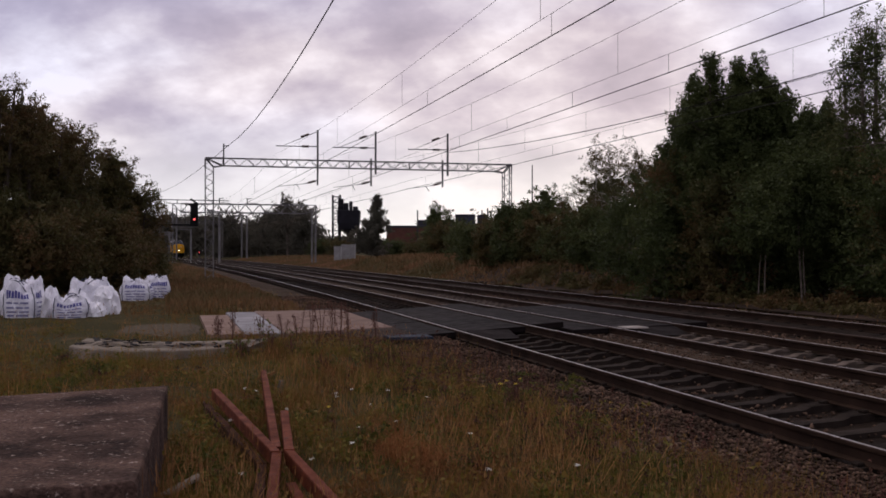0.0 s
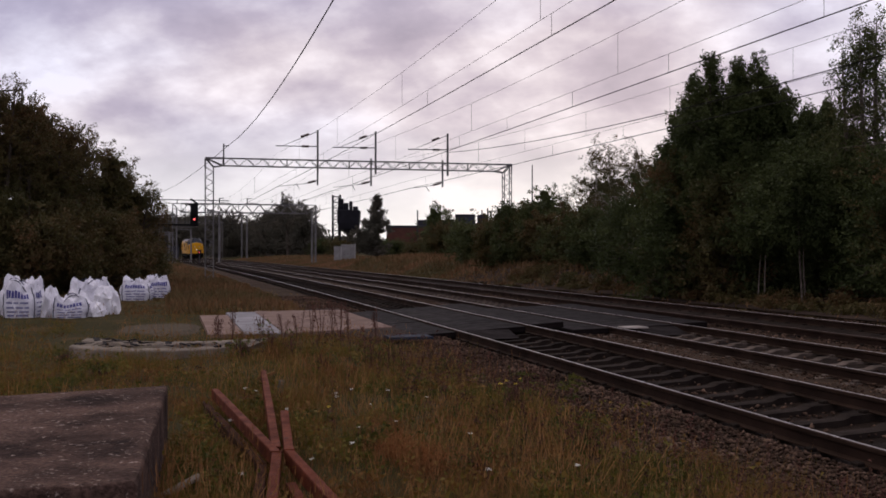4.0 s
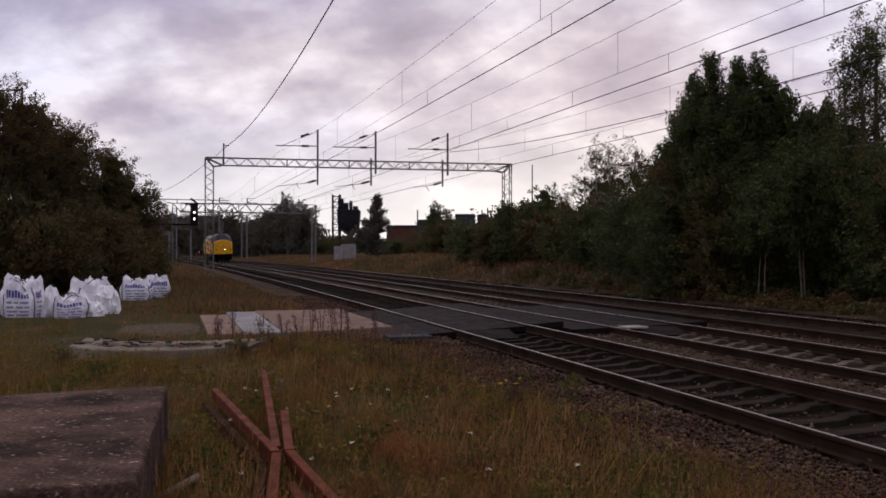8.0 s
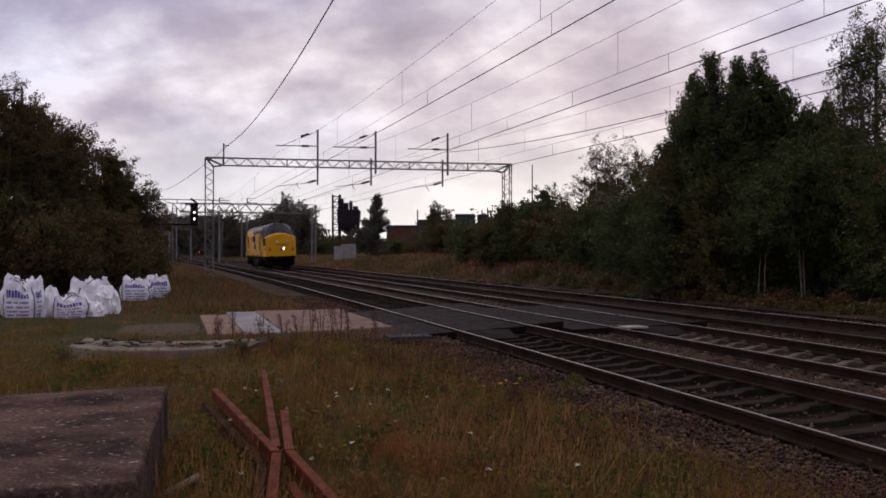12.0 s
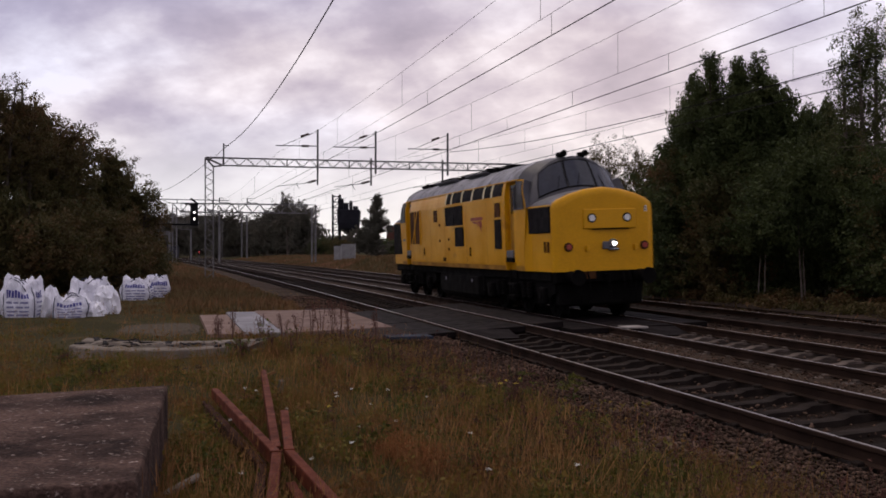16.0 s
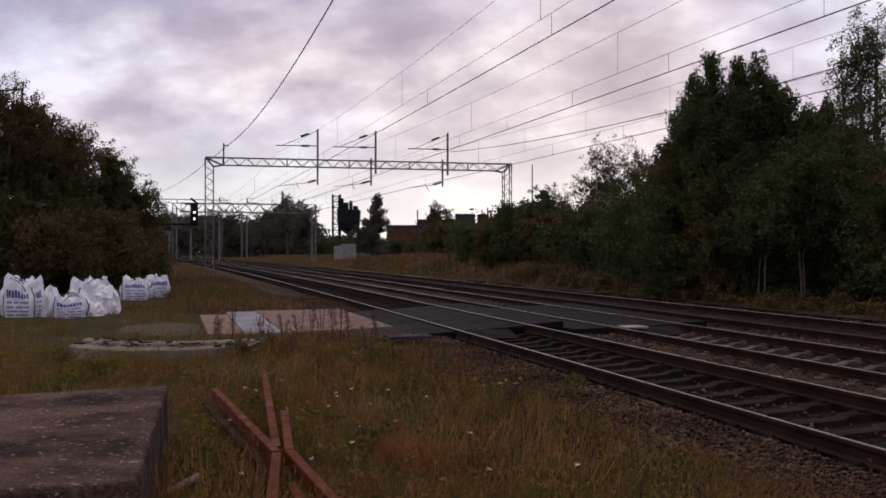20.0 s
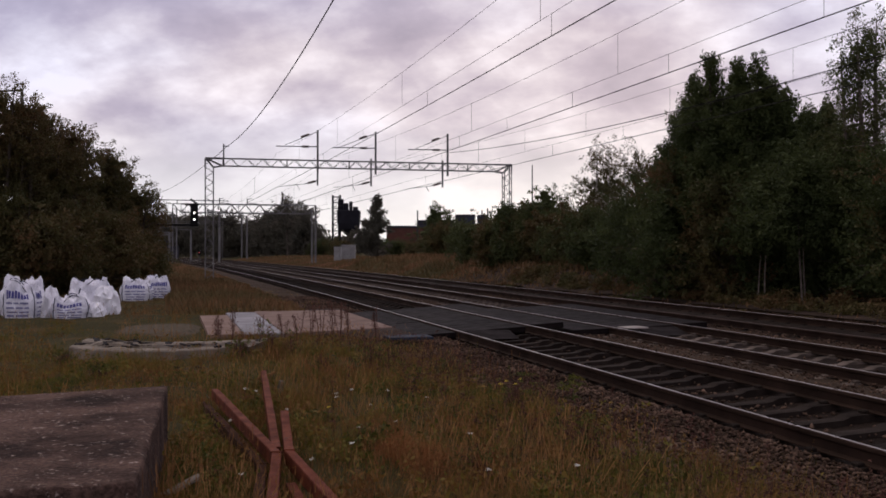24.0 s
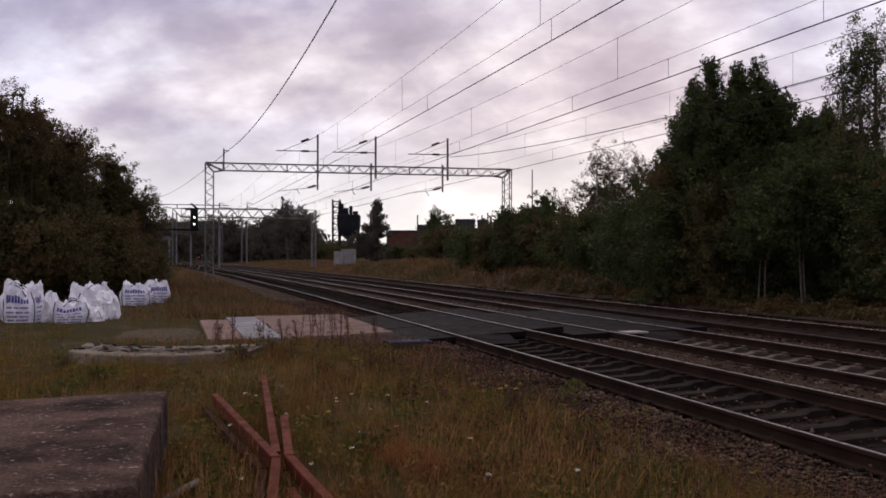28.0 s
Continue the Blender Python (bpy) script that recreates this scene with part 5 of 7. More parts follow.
def build_trees():
    right = "trees behind the far track"
    # degrees to the right of the view's axis, distance, height, radius, leaves
    poplar, birch = "tall dark green poplar with an upright pointed top", "wispy birch with drooping twigs"
    rows = [(a, d, h, r, 30000, LEAF_A, BARK, 0.62, 0.0, poplar) for a, d, h, r in
            ((14.3, 37.0, 8.2, 1.6), (13.6, 38.5, 7.7, 1.5), (12.95, 40.0, 7.2, 1.4), (12.35, 41.0, 6.5, 1.3), (14.95, 37.6, 7.5, 1.6), (15.5, 36.5, 7.95, 1.2),
             (16.1, 36.8, 7.3, 1.5), (16.7, 36.0, 8.0, 1.4), (17.3, 36.4, 7.2, 1.4), (18.1, 35.5, 6.6, 1.5), (18.9, 35.0, 6.0, 1.6), (19.8, 34.5, 5.9, 1.5))]
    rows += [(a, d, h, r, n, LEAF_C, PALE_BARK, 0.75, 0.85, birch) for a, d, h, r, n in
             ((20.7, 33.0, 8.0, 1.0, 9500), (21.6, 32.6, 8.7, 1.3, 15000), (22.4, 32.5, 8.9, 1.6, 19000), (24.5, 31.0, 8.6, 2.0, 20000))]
    rows += [(27.5, 30.0, 8.0, 2.2, 16000, LEAF_A, BARK, 0.8, 0.3, "dense dark green tree in the thicket")]
    rows += [(a, d, h, r, n, LEAF_B, BIRCH_BARK, 0.6, 0.7, "sparse birch with thin drooping branches and rusty leaves") for a, d, h, r, n in
             ((8.15, 54.0, 6.4, 1.2, 6500), (8.9, 53.0, 6.3, 1.3, 7500), (9.8, 51.0, 5.8, 1.3, 6500), (10.4, 51.0, 6.0, 1.2, 6500), (11.4, 48.0, 5.7, 1.4, 7500), (6.3, 60.0, 4.1, 1.1, 6000))]
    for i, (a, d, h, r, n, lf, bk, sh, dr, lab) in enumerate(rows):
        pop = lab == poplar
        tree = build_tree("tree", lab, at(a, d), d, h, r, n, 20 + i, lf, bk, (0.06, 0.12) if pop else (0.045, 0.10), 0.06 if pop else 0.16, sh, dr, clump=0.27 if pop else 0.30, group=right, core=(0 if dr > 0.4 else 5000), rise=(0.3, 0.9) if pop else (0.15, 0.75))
        if dr > 0.6:
            SWAYING.append((tree, 0.35))
    # understorey
    shrubs = ((13.6, 39.0, 5.4, 1.9), (15.6, 38.0, 6.6, 1.9), (17.6, 37.0, 6.2, 1.9), (19.4, 36.0, 5.6, 1.9), (21.0, 35.0, 5.6, 1.8), (12.5, 37.5, 3.6, 1.6), (14.4, 36.0, 4.2, 1.5), (16.2, 35.6, 4.4, 1.6), (17.9, 35.0, 4.6, 1.5), (19.6, 33.8, 4.4, 1.5), (21.3, 32.4, 4.4, 1.5), (23.2, 29.5, 4.3, 1.7), (25.5, 28.5, 4.4, 1.8),
              (10.8, 43.0, 3.6, 1.6), (9.5, 48.5, 3.2, 1.5), (8.4, 51.5, 3.0, 1.4), (7.4, 54.5, 2.8, 1.3), (6.5, 56.5, 2.7, 1.2), (5.6, 58.5, 2.6, 1.2), (4.75, 60.5, 3.3, 1.1), (4.1, 61.5, 3.1, 1.0), (3.4, 61.8, 3.5, 1.0), (2.8, 63.5, 2.9, 1.1), (1.9, 70.0, 2.3, 1.3), (5.0, 66.0, 3.0, 1.6), (3.1, 73.0, 3.2, 1.7),
              (0.3, 92.0, 2.4, 1.9), (-0.7, 98.0, 4.5, 1.5), (2.5, 84.0, 2.7, 2.2), (5.6, 70.0, 4.6, 1.9), (8.2, 62.0, 4.6, 2.0), (11.8, 50.0, 4.8, 1.9), (13.5, 44.0, 5.2, 1.9), (1.0, 88.0, 2.6, 2.0), (-1.6, 170.0, 2.3, 2.6), (-2.4, 175.0, 2.6, 2.4), (-0.6, 160.0, 3.2, 2.6), (0.4, 150.0, 3.2, 2.6), (1.3, 140.0, 3.0, 2.4), (-3.1, 178.0, 2.6, 2.4), (-5.6, 190.0, 3.0, 2.6), (-6.3, 195.0, 3.2, 2.6), (2.2, 130.0, 3.4, 2.4))
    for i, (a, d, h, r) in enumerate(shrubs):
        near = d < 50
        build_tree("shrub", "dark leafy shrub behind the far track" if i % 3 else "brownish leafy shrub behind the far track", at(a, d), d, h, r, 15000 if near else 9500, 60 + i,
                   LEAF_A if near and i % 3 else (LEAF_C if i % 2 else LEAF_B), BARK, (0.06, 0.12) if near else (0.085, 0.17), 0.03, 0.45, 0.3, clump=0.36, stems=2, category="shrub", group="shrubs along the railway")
    # the wood beside the sacks
    left = ((-25.6, 40.0, 8.6, 2.1, 22000), (-22.8, 42.0, 8.1, 2.1, 30000), (-21.1, 43.5, 7.5, 1.9, 24000), (-19.5, 45.0, 6.8, 1.9, 22000), (-18.0, 48.0, 6.2, 1.8, 15000), (-16.7, 51.0, 5.2, 1.5, 12000), (-16.2, 56.0, 4.3, 1.2, 8000), (-28.5, 38.0, 9.0, 2.4, 15000), (-23.8, 47.0, 8.4, 2.6, 12000), (-20.2, 50.0, 7.4, 2.4, 12000), (-17.6, 54.0, 5.4, 1.8, 9000))
    for i, (a, d, h, r, n) in enumerate(left):
        tree = build_tree("tree", "brown-tinged leafy tree at the edge of the wood", at(a, d), d, h, r, int(n * 1.25), 120 + i, LEAF_B, BARK, (0.06, 0.125), 0.03, 0.30, 0.55, (0.03, 0), clump=0.36, group="wood beside the sacks", core=9000)
        if i < 6:
            SWAYING.append((tree, 0.5))
    for i, (a, d, h) in enumerate(((-22.9, 41.0, 8.5), (-22.2, 41.6, 8.0), (-21.5, 42.0, 7.9), (-20.0, 43.6, 7.3), (-19.1, 44.6, 6.8), (-16.0, 50.0, 4.9))):
        tree = build_tree("tree", "thin wind-bent birch rising from the wood's edge", at(a, d), d, h, 0.9, 4200, 150 + i, LEAF_B, BARK, (0.05, 0.10), 0.5, 0.55, 0.5, (0.05, 0), clump=0.28, group="wood beside the sacks", core=0)
        SWAYING.append((tree, 0.8))
    ls = ((-24.5, 38.5, 3.8, 1.8), (-22.6, 39.0, 3.6, 1.7), (-20.8, 40.0, 3.6, 1.7), (-19.2, 41.5, 3.2, 1.6), (-17.8, 44.0, 3.0, 1.5), (-16.6, 47.0, 2.6, 1.3), (-26.5, 37.0, 3.6, 1.8))
    for i, (a, d, h, r) in enumerate(ls):
        build_tree("shrub", "dark undergrowth shrub at the edge of the wood", at(a, d), d, h, r, 14000, 140 + i, LEAF_B, BARK, (0.08, 0.15), 0.02, 0.4, 0.3, clump=0.45, stems=2, category="shrub", group="undergrowth of the wood")
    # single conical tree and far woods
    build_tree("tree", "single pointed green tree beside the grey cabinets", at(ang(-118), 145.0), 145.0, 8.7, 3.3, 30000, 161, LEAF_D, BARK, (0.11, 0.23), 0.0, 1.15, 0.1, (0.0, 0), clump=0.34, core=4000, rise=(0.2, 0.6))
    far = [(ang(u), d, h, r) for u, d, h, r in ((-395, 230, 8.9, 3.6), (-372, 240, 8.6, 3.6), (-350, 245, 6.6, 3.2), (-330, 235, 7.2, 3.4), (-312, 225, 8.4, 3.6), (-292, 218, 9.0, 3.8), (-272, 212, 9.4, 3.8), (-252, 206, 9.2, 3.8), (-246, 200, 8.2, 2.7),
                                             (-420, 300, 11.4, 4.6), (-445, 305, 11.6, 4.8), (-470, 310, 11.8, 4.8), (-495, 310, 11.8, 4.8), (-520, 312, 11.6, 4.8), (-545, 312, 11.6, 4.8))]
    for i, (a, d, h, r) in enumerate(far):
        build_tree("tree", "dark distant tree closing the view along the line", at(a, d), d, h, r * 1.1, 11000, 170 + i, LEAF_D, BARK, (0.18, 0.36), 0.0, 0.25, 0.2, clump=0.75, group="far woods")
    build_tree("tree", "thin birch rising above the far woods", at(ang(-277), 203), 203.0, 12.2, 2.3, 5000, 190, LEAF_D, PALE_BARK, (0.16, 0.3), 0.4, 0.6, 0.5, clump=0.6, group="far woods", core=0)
    # pale birch stems at the thicket's edge
    for i, (u, d, h) in enumerate(((632, 31.6, 4.6), (643, 31.8, 4.4), (574, 32.9, 4.2), (561, 33.3, 4.0))):
        build_tree("birch_sapling", "slender pale birch stem at the thicket edge", at(ang(u), d), d, h, 0.9, 5000, 210 + i, LEAF_A, PALE_BARK, (0.06, 0.11), 0.42, 0.5, 0.4, (0.01 * (-1) ** i, 0), group="birch stems", girth=0.32)
    # low wooded skyline
    rng = np.random.default_rng(9)
    C = []
    for a in np.arange(-34, 34, 0.25):
        d = 330 + 30 * math.sin(a * 1.7)
        hh = (8.2 if -18 < a < -6.5 else 5.0) + 1.2 * math.sin(a * 0.9 + 1) + rng.uniform(-1, 1)
        for _ in range(110):
            C.append((d * math.tan(radians(a)) + rng.normal(0, 1.6), d + rng.normal(0, 3), max(0.1, hh * rng.random() ** 0.6)))
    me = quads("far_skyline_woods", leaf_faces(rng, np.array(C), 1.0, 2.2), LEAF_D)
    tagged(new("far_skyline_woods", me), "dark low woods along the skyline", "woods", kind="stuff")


build_trees()


# ------------------------------------------------------------------ grass, stalks, flowers
def blade_faces(rng, P, h, lean, width):
    """Bent tapering blades: two faces each, joined as one strip of five corners."""
    n = len(P)
    az = rng.uniform(0, 2 * np.pi, n)
    d = np.stack([np.cos(az), np.sin(az), np.zeros(n)], 1)
    sd = np.stack([-np.sin(az + rng.normal(0, 0.5, n)), np.cos(az), np.zeros(n)], 1) * width[:, None]
    tip = P + d * lean[:, None] + np.array([0, 0, 1.0]) * h[:, None]
    mid = P + (tip - P) * 0.55 + np.array([0, 0, 1.0]) * (h * 0.03)[:, None]
    return np.stack([P - sd, P + sd, mid + sd * 0.9, tip], 1)


def grass_points(rng, n, near, far):
    r = near * (far / near) ** rng.random(n)
    x = rng.uniform(-0.62, 0.5, n) * (r + 2)
    X, Y = x, r
    s, w = sw_of(X, Y)
    keep = (w < -2.4 + rng.normal(0, 0.38, n))
    keep &= ~((w > -6.0) & (s > 21.4) & (s < 29.2) & (w < -1.5))
    keep &= ~((X < -1.53 - 0.2185 * (Y - 5.295)) & (Y < 9.07 + 0.56 * (X + 2.36)))
    keep &= ~((X > -6.2) & (X < -2.85) & (Y > 17.0 - 0.75 * np.sin(np.pi * np.clip((X + 6.05) / 3.1, 0, 1))) & (Y < 18.9))
    keep &= ~((w > -8.6) & (w < -5.6) & (s > 21.5) & (s < 26.5) & (rng.random(n) < 0.85))
    return X[keep], Y[keep]


def turf_z(x, y):
    """Height of the ground or, past its edge, of the ballast."""
    return np.where(sw_of(x, y)[1] > -2.75, -0.2, ground_z(x, y))


def build_grass():
    rng = np.random.default_rng(11)
    # clumps
    X, Y = grass_points(rng, 90000, 4.6, 50.0)
    bare = np.sin(X * 2.7 + 1.7 * np.sin(Y * 1.1 + 0.5)) * np.sin(Y * 1.9 + 1.2 * np.sin(X * 1.6)) + rng.normal(0, 0.12, len(X))
    on = (bare > -0.35) | (rng.random(len(X)) < 0.22)
    X, Y = X[on], Y[on]
    k = rng.integers(4, 13, len(X))
    cx, cy = np.repeat(X, k), np.repeat(Y, k)
    rep = np.repeat(np.arange(len(X)), k)
    patch = np.clip(0.5 + 0.5 * np.sin(X * 1.9 + 1.3 * np.sin(Y * 0.9)) * np.sin(Y * 1.3 + X * 0.7) + 0.3 * np.sin(X * 4.1 + Y * 3.3), 0, 1.3)
    hc = rng.uniform(0.04, 0.125, len(X)) * (0.28 + 1.6 * patch ** 2) * rng.uniform(0.7, 1.5, len(X))
    s_, w_ = sw_of(X, Y)
    hc = np.where(Y > 24, hc * 0.6, hc)
    hc = np.where((Y > 18) & (w_ < -6.5), hc * 0.35, hc)
    n = len(cx)
    sp = 0.05 + 0.006 * cy
    px, py = cx + rng.normal(0, 1, n) * sp, cy + rng.normal(0, 1, n) * sp
    P = np.stack([px, py, turf_z(px, py) - 0.01], 1)
    h = hc[rep] * rng.uniform(0.5, 1.25, n)
    V = blade_faces(rng, P, h, h * rng.uniform(0.1, 0.9, n), 0.0009 + 0.00019 * py)[:, [0, 1, 3]]
    tagged(new("grass", quads("grass", V, GRASS)), "rough green and straw-coloured grass", "grass", kind="stuff")
    # dry flowering stalks
    X, Y = grass_points(rng, 30000, 5.0, 30.0)
    s_, w_ = sw_of(X, Y)
    m = (w_ > -7.5) | (rng.random(len(X)) < 0.25)
    X, Y = X[m], Y[m]
    n = len(X)
    P = np.stack([X, Y, turf_z(X, Y)], 1)
    pt = np.clip(0.5 + 0.6 * np.sin(X * 1.4 + 0.8) * np.sin(Y * 0.9 + 0.4 * X), 0.1, 1.2)
    h = rng.uniform(0.10, 0.30, n) * (0.5 + 0.9 * pt) * np.where(rng.random(n) < 0.06, 1.5, 1.0)
    stalk = blade_faces(rng, P, h, h * rng.uniform(0.05, 0.7, n), 0.0009 + 0.00012 * Y)
    tips = stalk[:, 3]
    hd = tips - np.array([0, 0, 1.0]) * (0.18 * h)[:, None] + rng.normal(0, 0.004, (n, 3))
    heads = [blade_faces(rng, hd, 0.26 * h, 0.10 * h * rng.random(n), 0.0022 + 0.00012 * Y)]
    me = quads("dry_stalks", np.concatenate([stalk] + heads), STRAW)
    tagged(new("dry_grass_stalks", me), "dry brown flowering grass stalks", "grass", kind="stuff")


def build_bank():
    """Dry grass beyond the far track and under the trees."""
    rng = np.random.default_rng(12)
    n = N0 = 46000
    s = 8 + 190 * rng.random(n) ** 1.5
    w = 9.7 + 16 * rng.random(n) ** 1.3
    a = A0 + KAP * s
    X = DIST * math.cos(A0) + (np.cos(a) - math.cos(A0)) / KAP + w * np.cos(a)
    Y = DIST * math.sin(A0) + (np.sin(a) - math.sin(A0)) / KAP + w * np.sin(a)
    P = np.stack([X, Y, ground_z(X, Y) - 0.01], 1)
    keep = (s > 46) | (rng.random(n) < 0.06)
    P, w, n, Y = P[keep], w[keep], int(keep.sum()), Y[keep]
    h = rng.uniform(0.15, 0.5, n) * np.clip((w - 9.0) / 2.5, 0.35, 1.0)
    V = blade_faces(rng, P, h, h * rng.uniform(0.1, 0.8, n), 0.004 + 0.0007 * Y)
    tagged(new("bank_grass", quads("bank_grass", V, BANK)), "tawny dry grass on the bank beyond the tracks", "grass", kind="stuff")
    n = N0
    s = 30 + 160 * rng.random(n) ** 1.2
    w = -2.75 + np.clip((s - 32) / 12, 0, 1) * 0.75 - 9 * rng.random(n) ** 1.4
    a = A0 + KAP * s
    X = DIST * math.cos(A0) + (np.cos(a) - math.cos(A0)) / KAP + w * np.cos(a)
    Y = DIST * math.sin(A0) + (np.sin(a) - math.sin(A0)) / KAP + w * np.sin(a)
    P = np.stack([X, Y, ground_z(X, Y) - 0.01], 1)
    h = rng.uniform(0.12, 0.4, n) * np.clip((-w - 1.9) / 2.2, 0.25, 1.0)
    h = np.where(X < -0.262 * Y, h * 0.22, h)
    V = blade_faces(rng, P, h, h * rng.uniform(0.1, 0.8, n), 0.003 + 0.0006 * Y)
    tagged(new("verge_grass", quads("verge_grass", V, BANK)), "tawny dry grass on the verge beside the near track", "grass", kind="stuff")


def build_brush():
    """Low brown-green brush along the foot of the thicket."""
    rng = np.random.default_rng(71)
    C = []
    for _ in range(190):
        s, w = rng.uniform(17, 52), 10.2 + abs(rng.normal(0.9, 0.9))
        p = line(s, w)
        z, r, h = float(ground_z(np.array([p.x]), np.array([p.y]))[0]), rng.uniform(0.25, 0.6), rng.uniform(0.15, 0.6) * min(1.0, (w - 9.6) / 1.2)
        k = int(230 * (0.5 + r))
        u = rng.random(k) ** 0.7
        q = rng.normal(0, r * 0.5, (k, 2)) * (1.1 - 0.6 * u)[:, None]
        C.append(np.stack([p.x + q[:, 0], p.y + q[:, 1], z + 0.02 + h * u], 1))
    V = leaf_faces(rng, np.concatenate(C), 0.05, 0.12)
    tagged(new("low_brush", quads("low_brush", V, LEAF_B)), "low brown and green brush at the foot of the thicket", "undergrowth", kind="stuff")


def build_leafy_weeds():
    """Low broad-leaved rosettes among the grass."""
    rng = np.random.default_rng(33)
    X, Y = grass_points(rng, 2600, 5.0, 24.0)
    n, k = len(X), 22
    cx, cy = np.repeat(X, k), np.repeat(Y, k)
    c = np.stack([cx + rng.normal(0, 0.06, n * k), cy + rng.normal(0, 0.06, n * k), turf_z(cx, cy) + rng.uniform(0.02, 0.20, n * k) * np.repeat(rng.uniform(0.4, 1.3, n), k)], 1)
    V = leaf_faces(rng, c, 0.02, 0.06)
    tagged(new("leafy_weeds", quads("leafy_weeds", V, GRASS)), "low broad-leaved green weeds among the grass", "weeds", kind="stuff")


def build_ground_cover():
    """Low spreading green leaves, and a rusty patch of sorrel."""
    rng = np.random.default_rng(61)
    C = []
    spots = [(-1.75, 7.4, 0.3), (-1.6, 8.2, 0.25), (-1.5, 6.6, 0.25), (-1.9, 9.0, 0.25), (-2.2, 10.4, 0.3), (0.9, 8.4, 0.25), (1.5, 7.4, 0.3), (0.4, 10.2, 0.25), (-0.4, 11.0, 0.25), (-3.5, 14.0, 0.4), (-5.0, 13.6, 0.5)]
    spots += [(rng.uniform(-2.4, 1.8), rng.uniform(6.5, 15.0), rng.uniform(0.1, 0.3)) for _ in range(46)]
    for x, y, r in spots:
        k = int(2600 * r)
        a, q = rng.uniform(0, 6.28, k), r * rng.random(k) ** 0.6
        px, py = x + q * np.cos(a) * (1 + 0.4 * np.sin(3 * a)), y + 1.4 * q * np.sin(a)
        C.append(np.stack([px, py, turf_z(px, py) + rng.uniform(0.01, 0.09, k) * (1.3 - q / r)], 1))
    V = leaf_faces(rng, np.concatenate(C), 0.014, 0.042)
    tagged(new("ground_cover", quads("ground_cover", V, PLANT)), "low spreading green leaves among the grass", "weeds", kind="stuff")
    n = 1500
    spot = np.array(((-0.35, 8.7), (-0.1, 8.3), (-0.55, 9.2), (0.9, 9.9), (2.1, 8.6)))[rng.choice(5, n, p=(0.35, 0.3, 0.15, 0.1, 0.1))]
    px, py = spot[:, 0] + rng.normal(0, 0.13, n), spot[:, 1] + rng.normal(0, 0.22, n)
    P = np.stack([px, py, turf_z(px, py)], 1)
    h = rng.uniform(0.08, 0.22, n)
    st_ = blade_faces(rng, P, h, h * rng.uniform(0.1, 0.5, n), np.full(n, 0.0022))[:, [0, 1, 3]]
    u = rng.uniform(0.4, 1.0, (n, 6, 1))
    c = (P[:, None] + (st_[:, 2] - P)[:, None] * u + rng.normal(0, 0.01, (n, 6, 3))).reshape(-1, 3)
    V = np.concatenate([st_, leaf_faces(rng, c, 0.006, 0.016)])
    tagged(new("sorrel_patch", quads("sorrel_patch", V, SORREL)), "rust-red patch of sorrel gone to seed", "weeds", kind="stuff")


def build_flowers():
    rng = np.random.default_rng(15)
    spots = [(0.30, 7.6), (-0.75, 8.4), (-0.45, 9.6), (0.9, 7.3), (-1.1, 9.9), (-1.6, 10.6), (-2.05, 10.2), (-1.35, 8.3), (-0.2, 11.2), (0.55, 9.9), (1.15, 11.4), (-1.9, 9.3), (-1.2, 11.6), (0.2, 9.0), (1.5, 9.2), (-2.2, 11.6), (1.0, 12.7), (1.9, 8.2)]
    tall = [(0.62, 10.9), (0.7, 10.7), (0.78, 11.05), (0.55, 10.75), (1.25, 12.2), (1.33, 12.0), (1.15, 12.4), (1.28, 12.35)]
    spots += [(rng.uniform(-2.1, -0.2), rng.uniform(7.2, 12.0)) for _ in range(9)] + [(rng.uniform(0.2, 2.6), rng.uniform(7.5, 12.5)) for _ in range(4)]
    spots += tall
    for i, (x, y) in enumerate(spots):
        z = float(ground_z(np.array([x]), np.array([y]))[0])
        hgt = rng.uniform(0.10, 0.26)
        yl = i in (4, 9, 14, 28, 30) or (x, y) in tall
        hgt = 0.3 if (x, y) in tall else hgt
        f = thing("wild_flower", "small yellow wild flower in the grass" if yl else "small white wild flower head in the grass", "flower", pose(x, y, z), "wild flowers")
        st_ = Mesh().chain([(0, 0, 0), (0.02, 0.01, hgt * 0.6), (0.03, 0.0, hgt)], 0.003, 4)
        part("stem", st_, WEED, f, fix=False)
        c = np.stack([rng.normal(0.03, 0.010, 22), rng.normal(0, 0.010, 22), np.full(22, hgt) + rng.normal(0, 0.004, 22)], 1)
        part("flower_head", quads("flower_head", leaf_faces(rng, c, 0.010, 0.018), YPETAL if yl else PETAL), None, f)


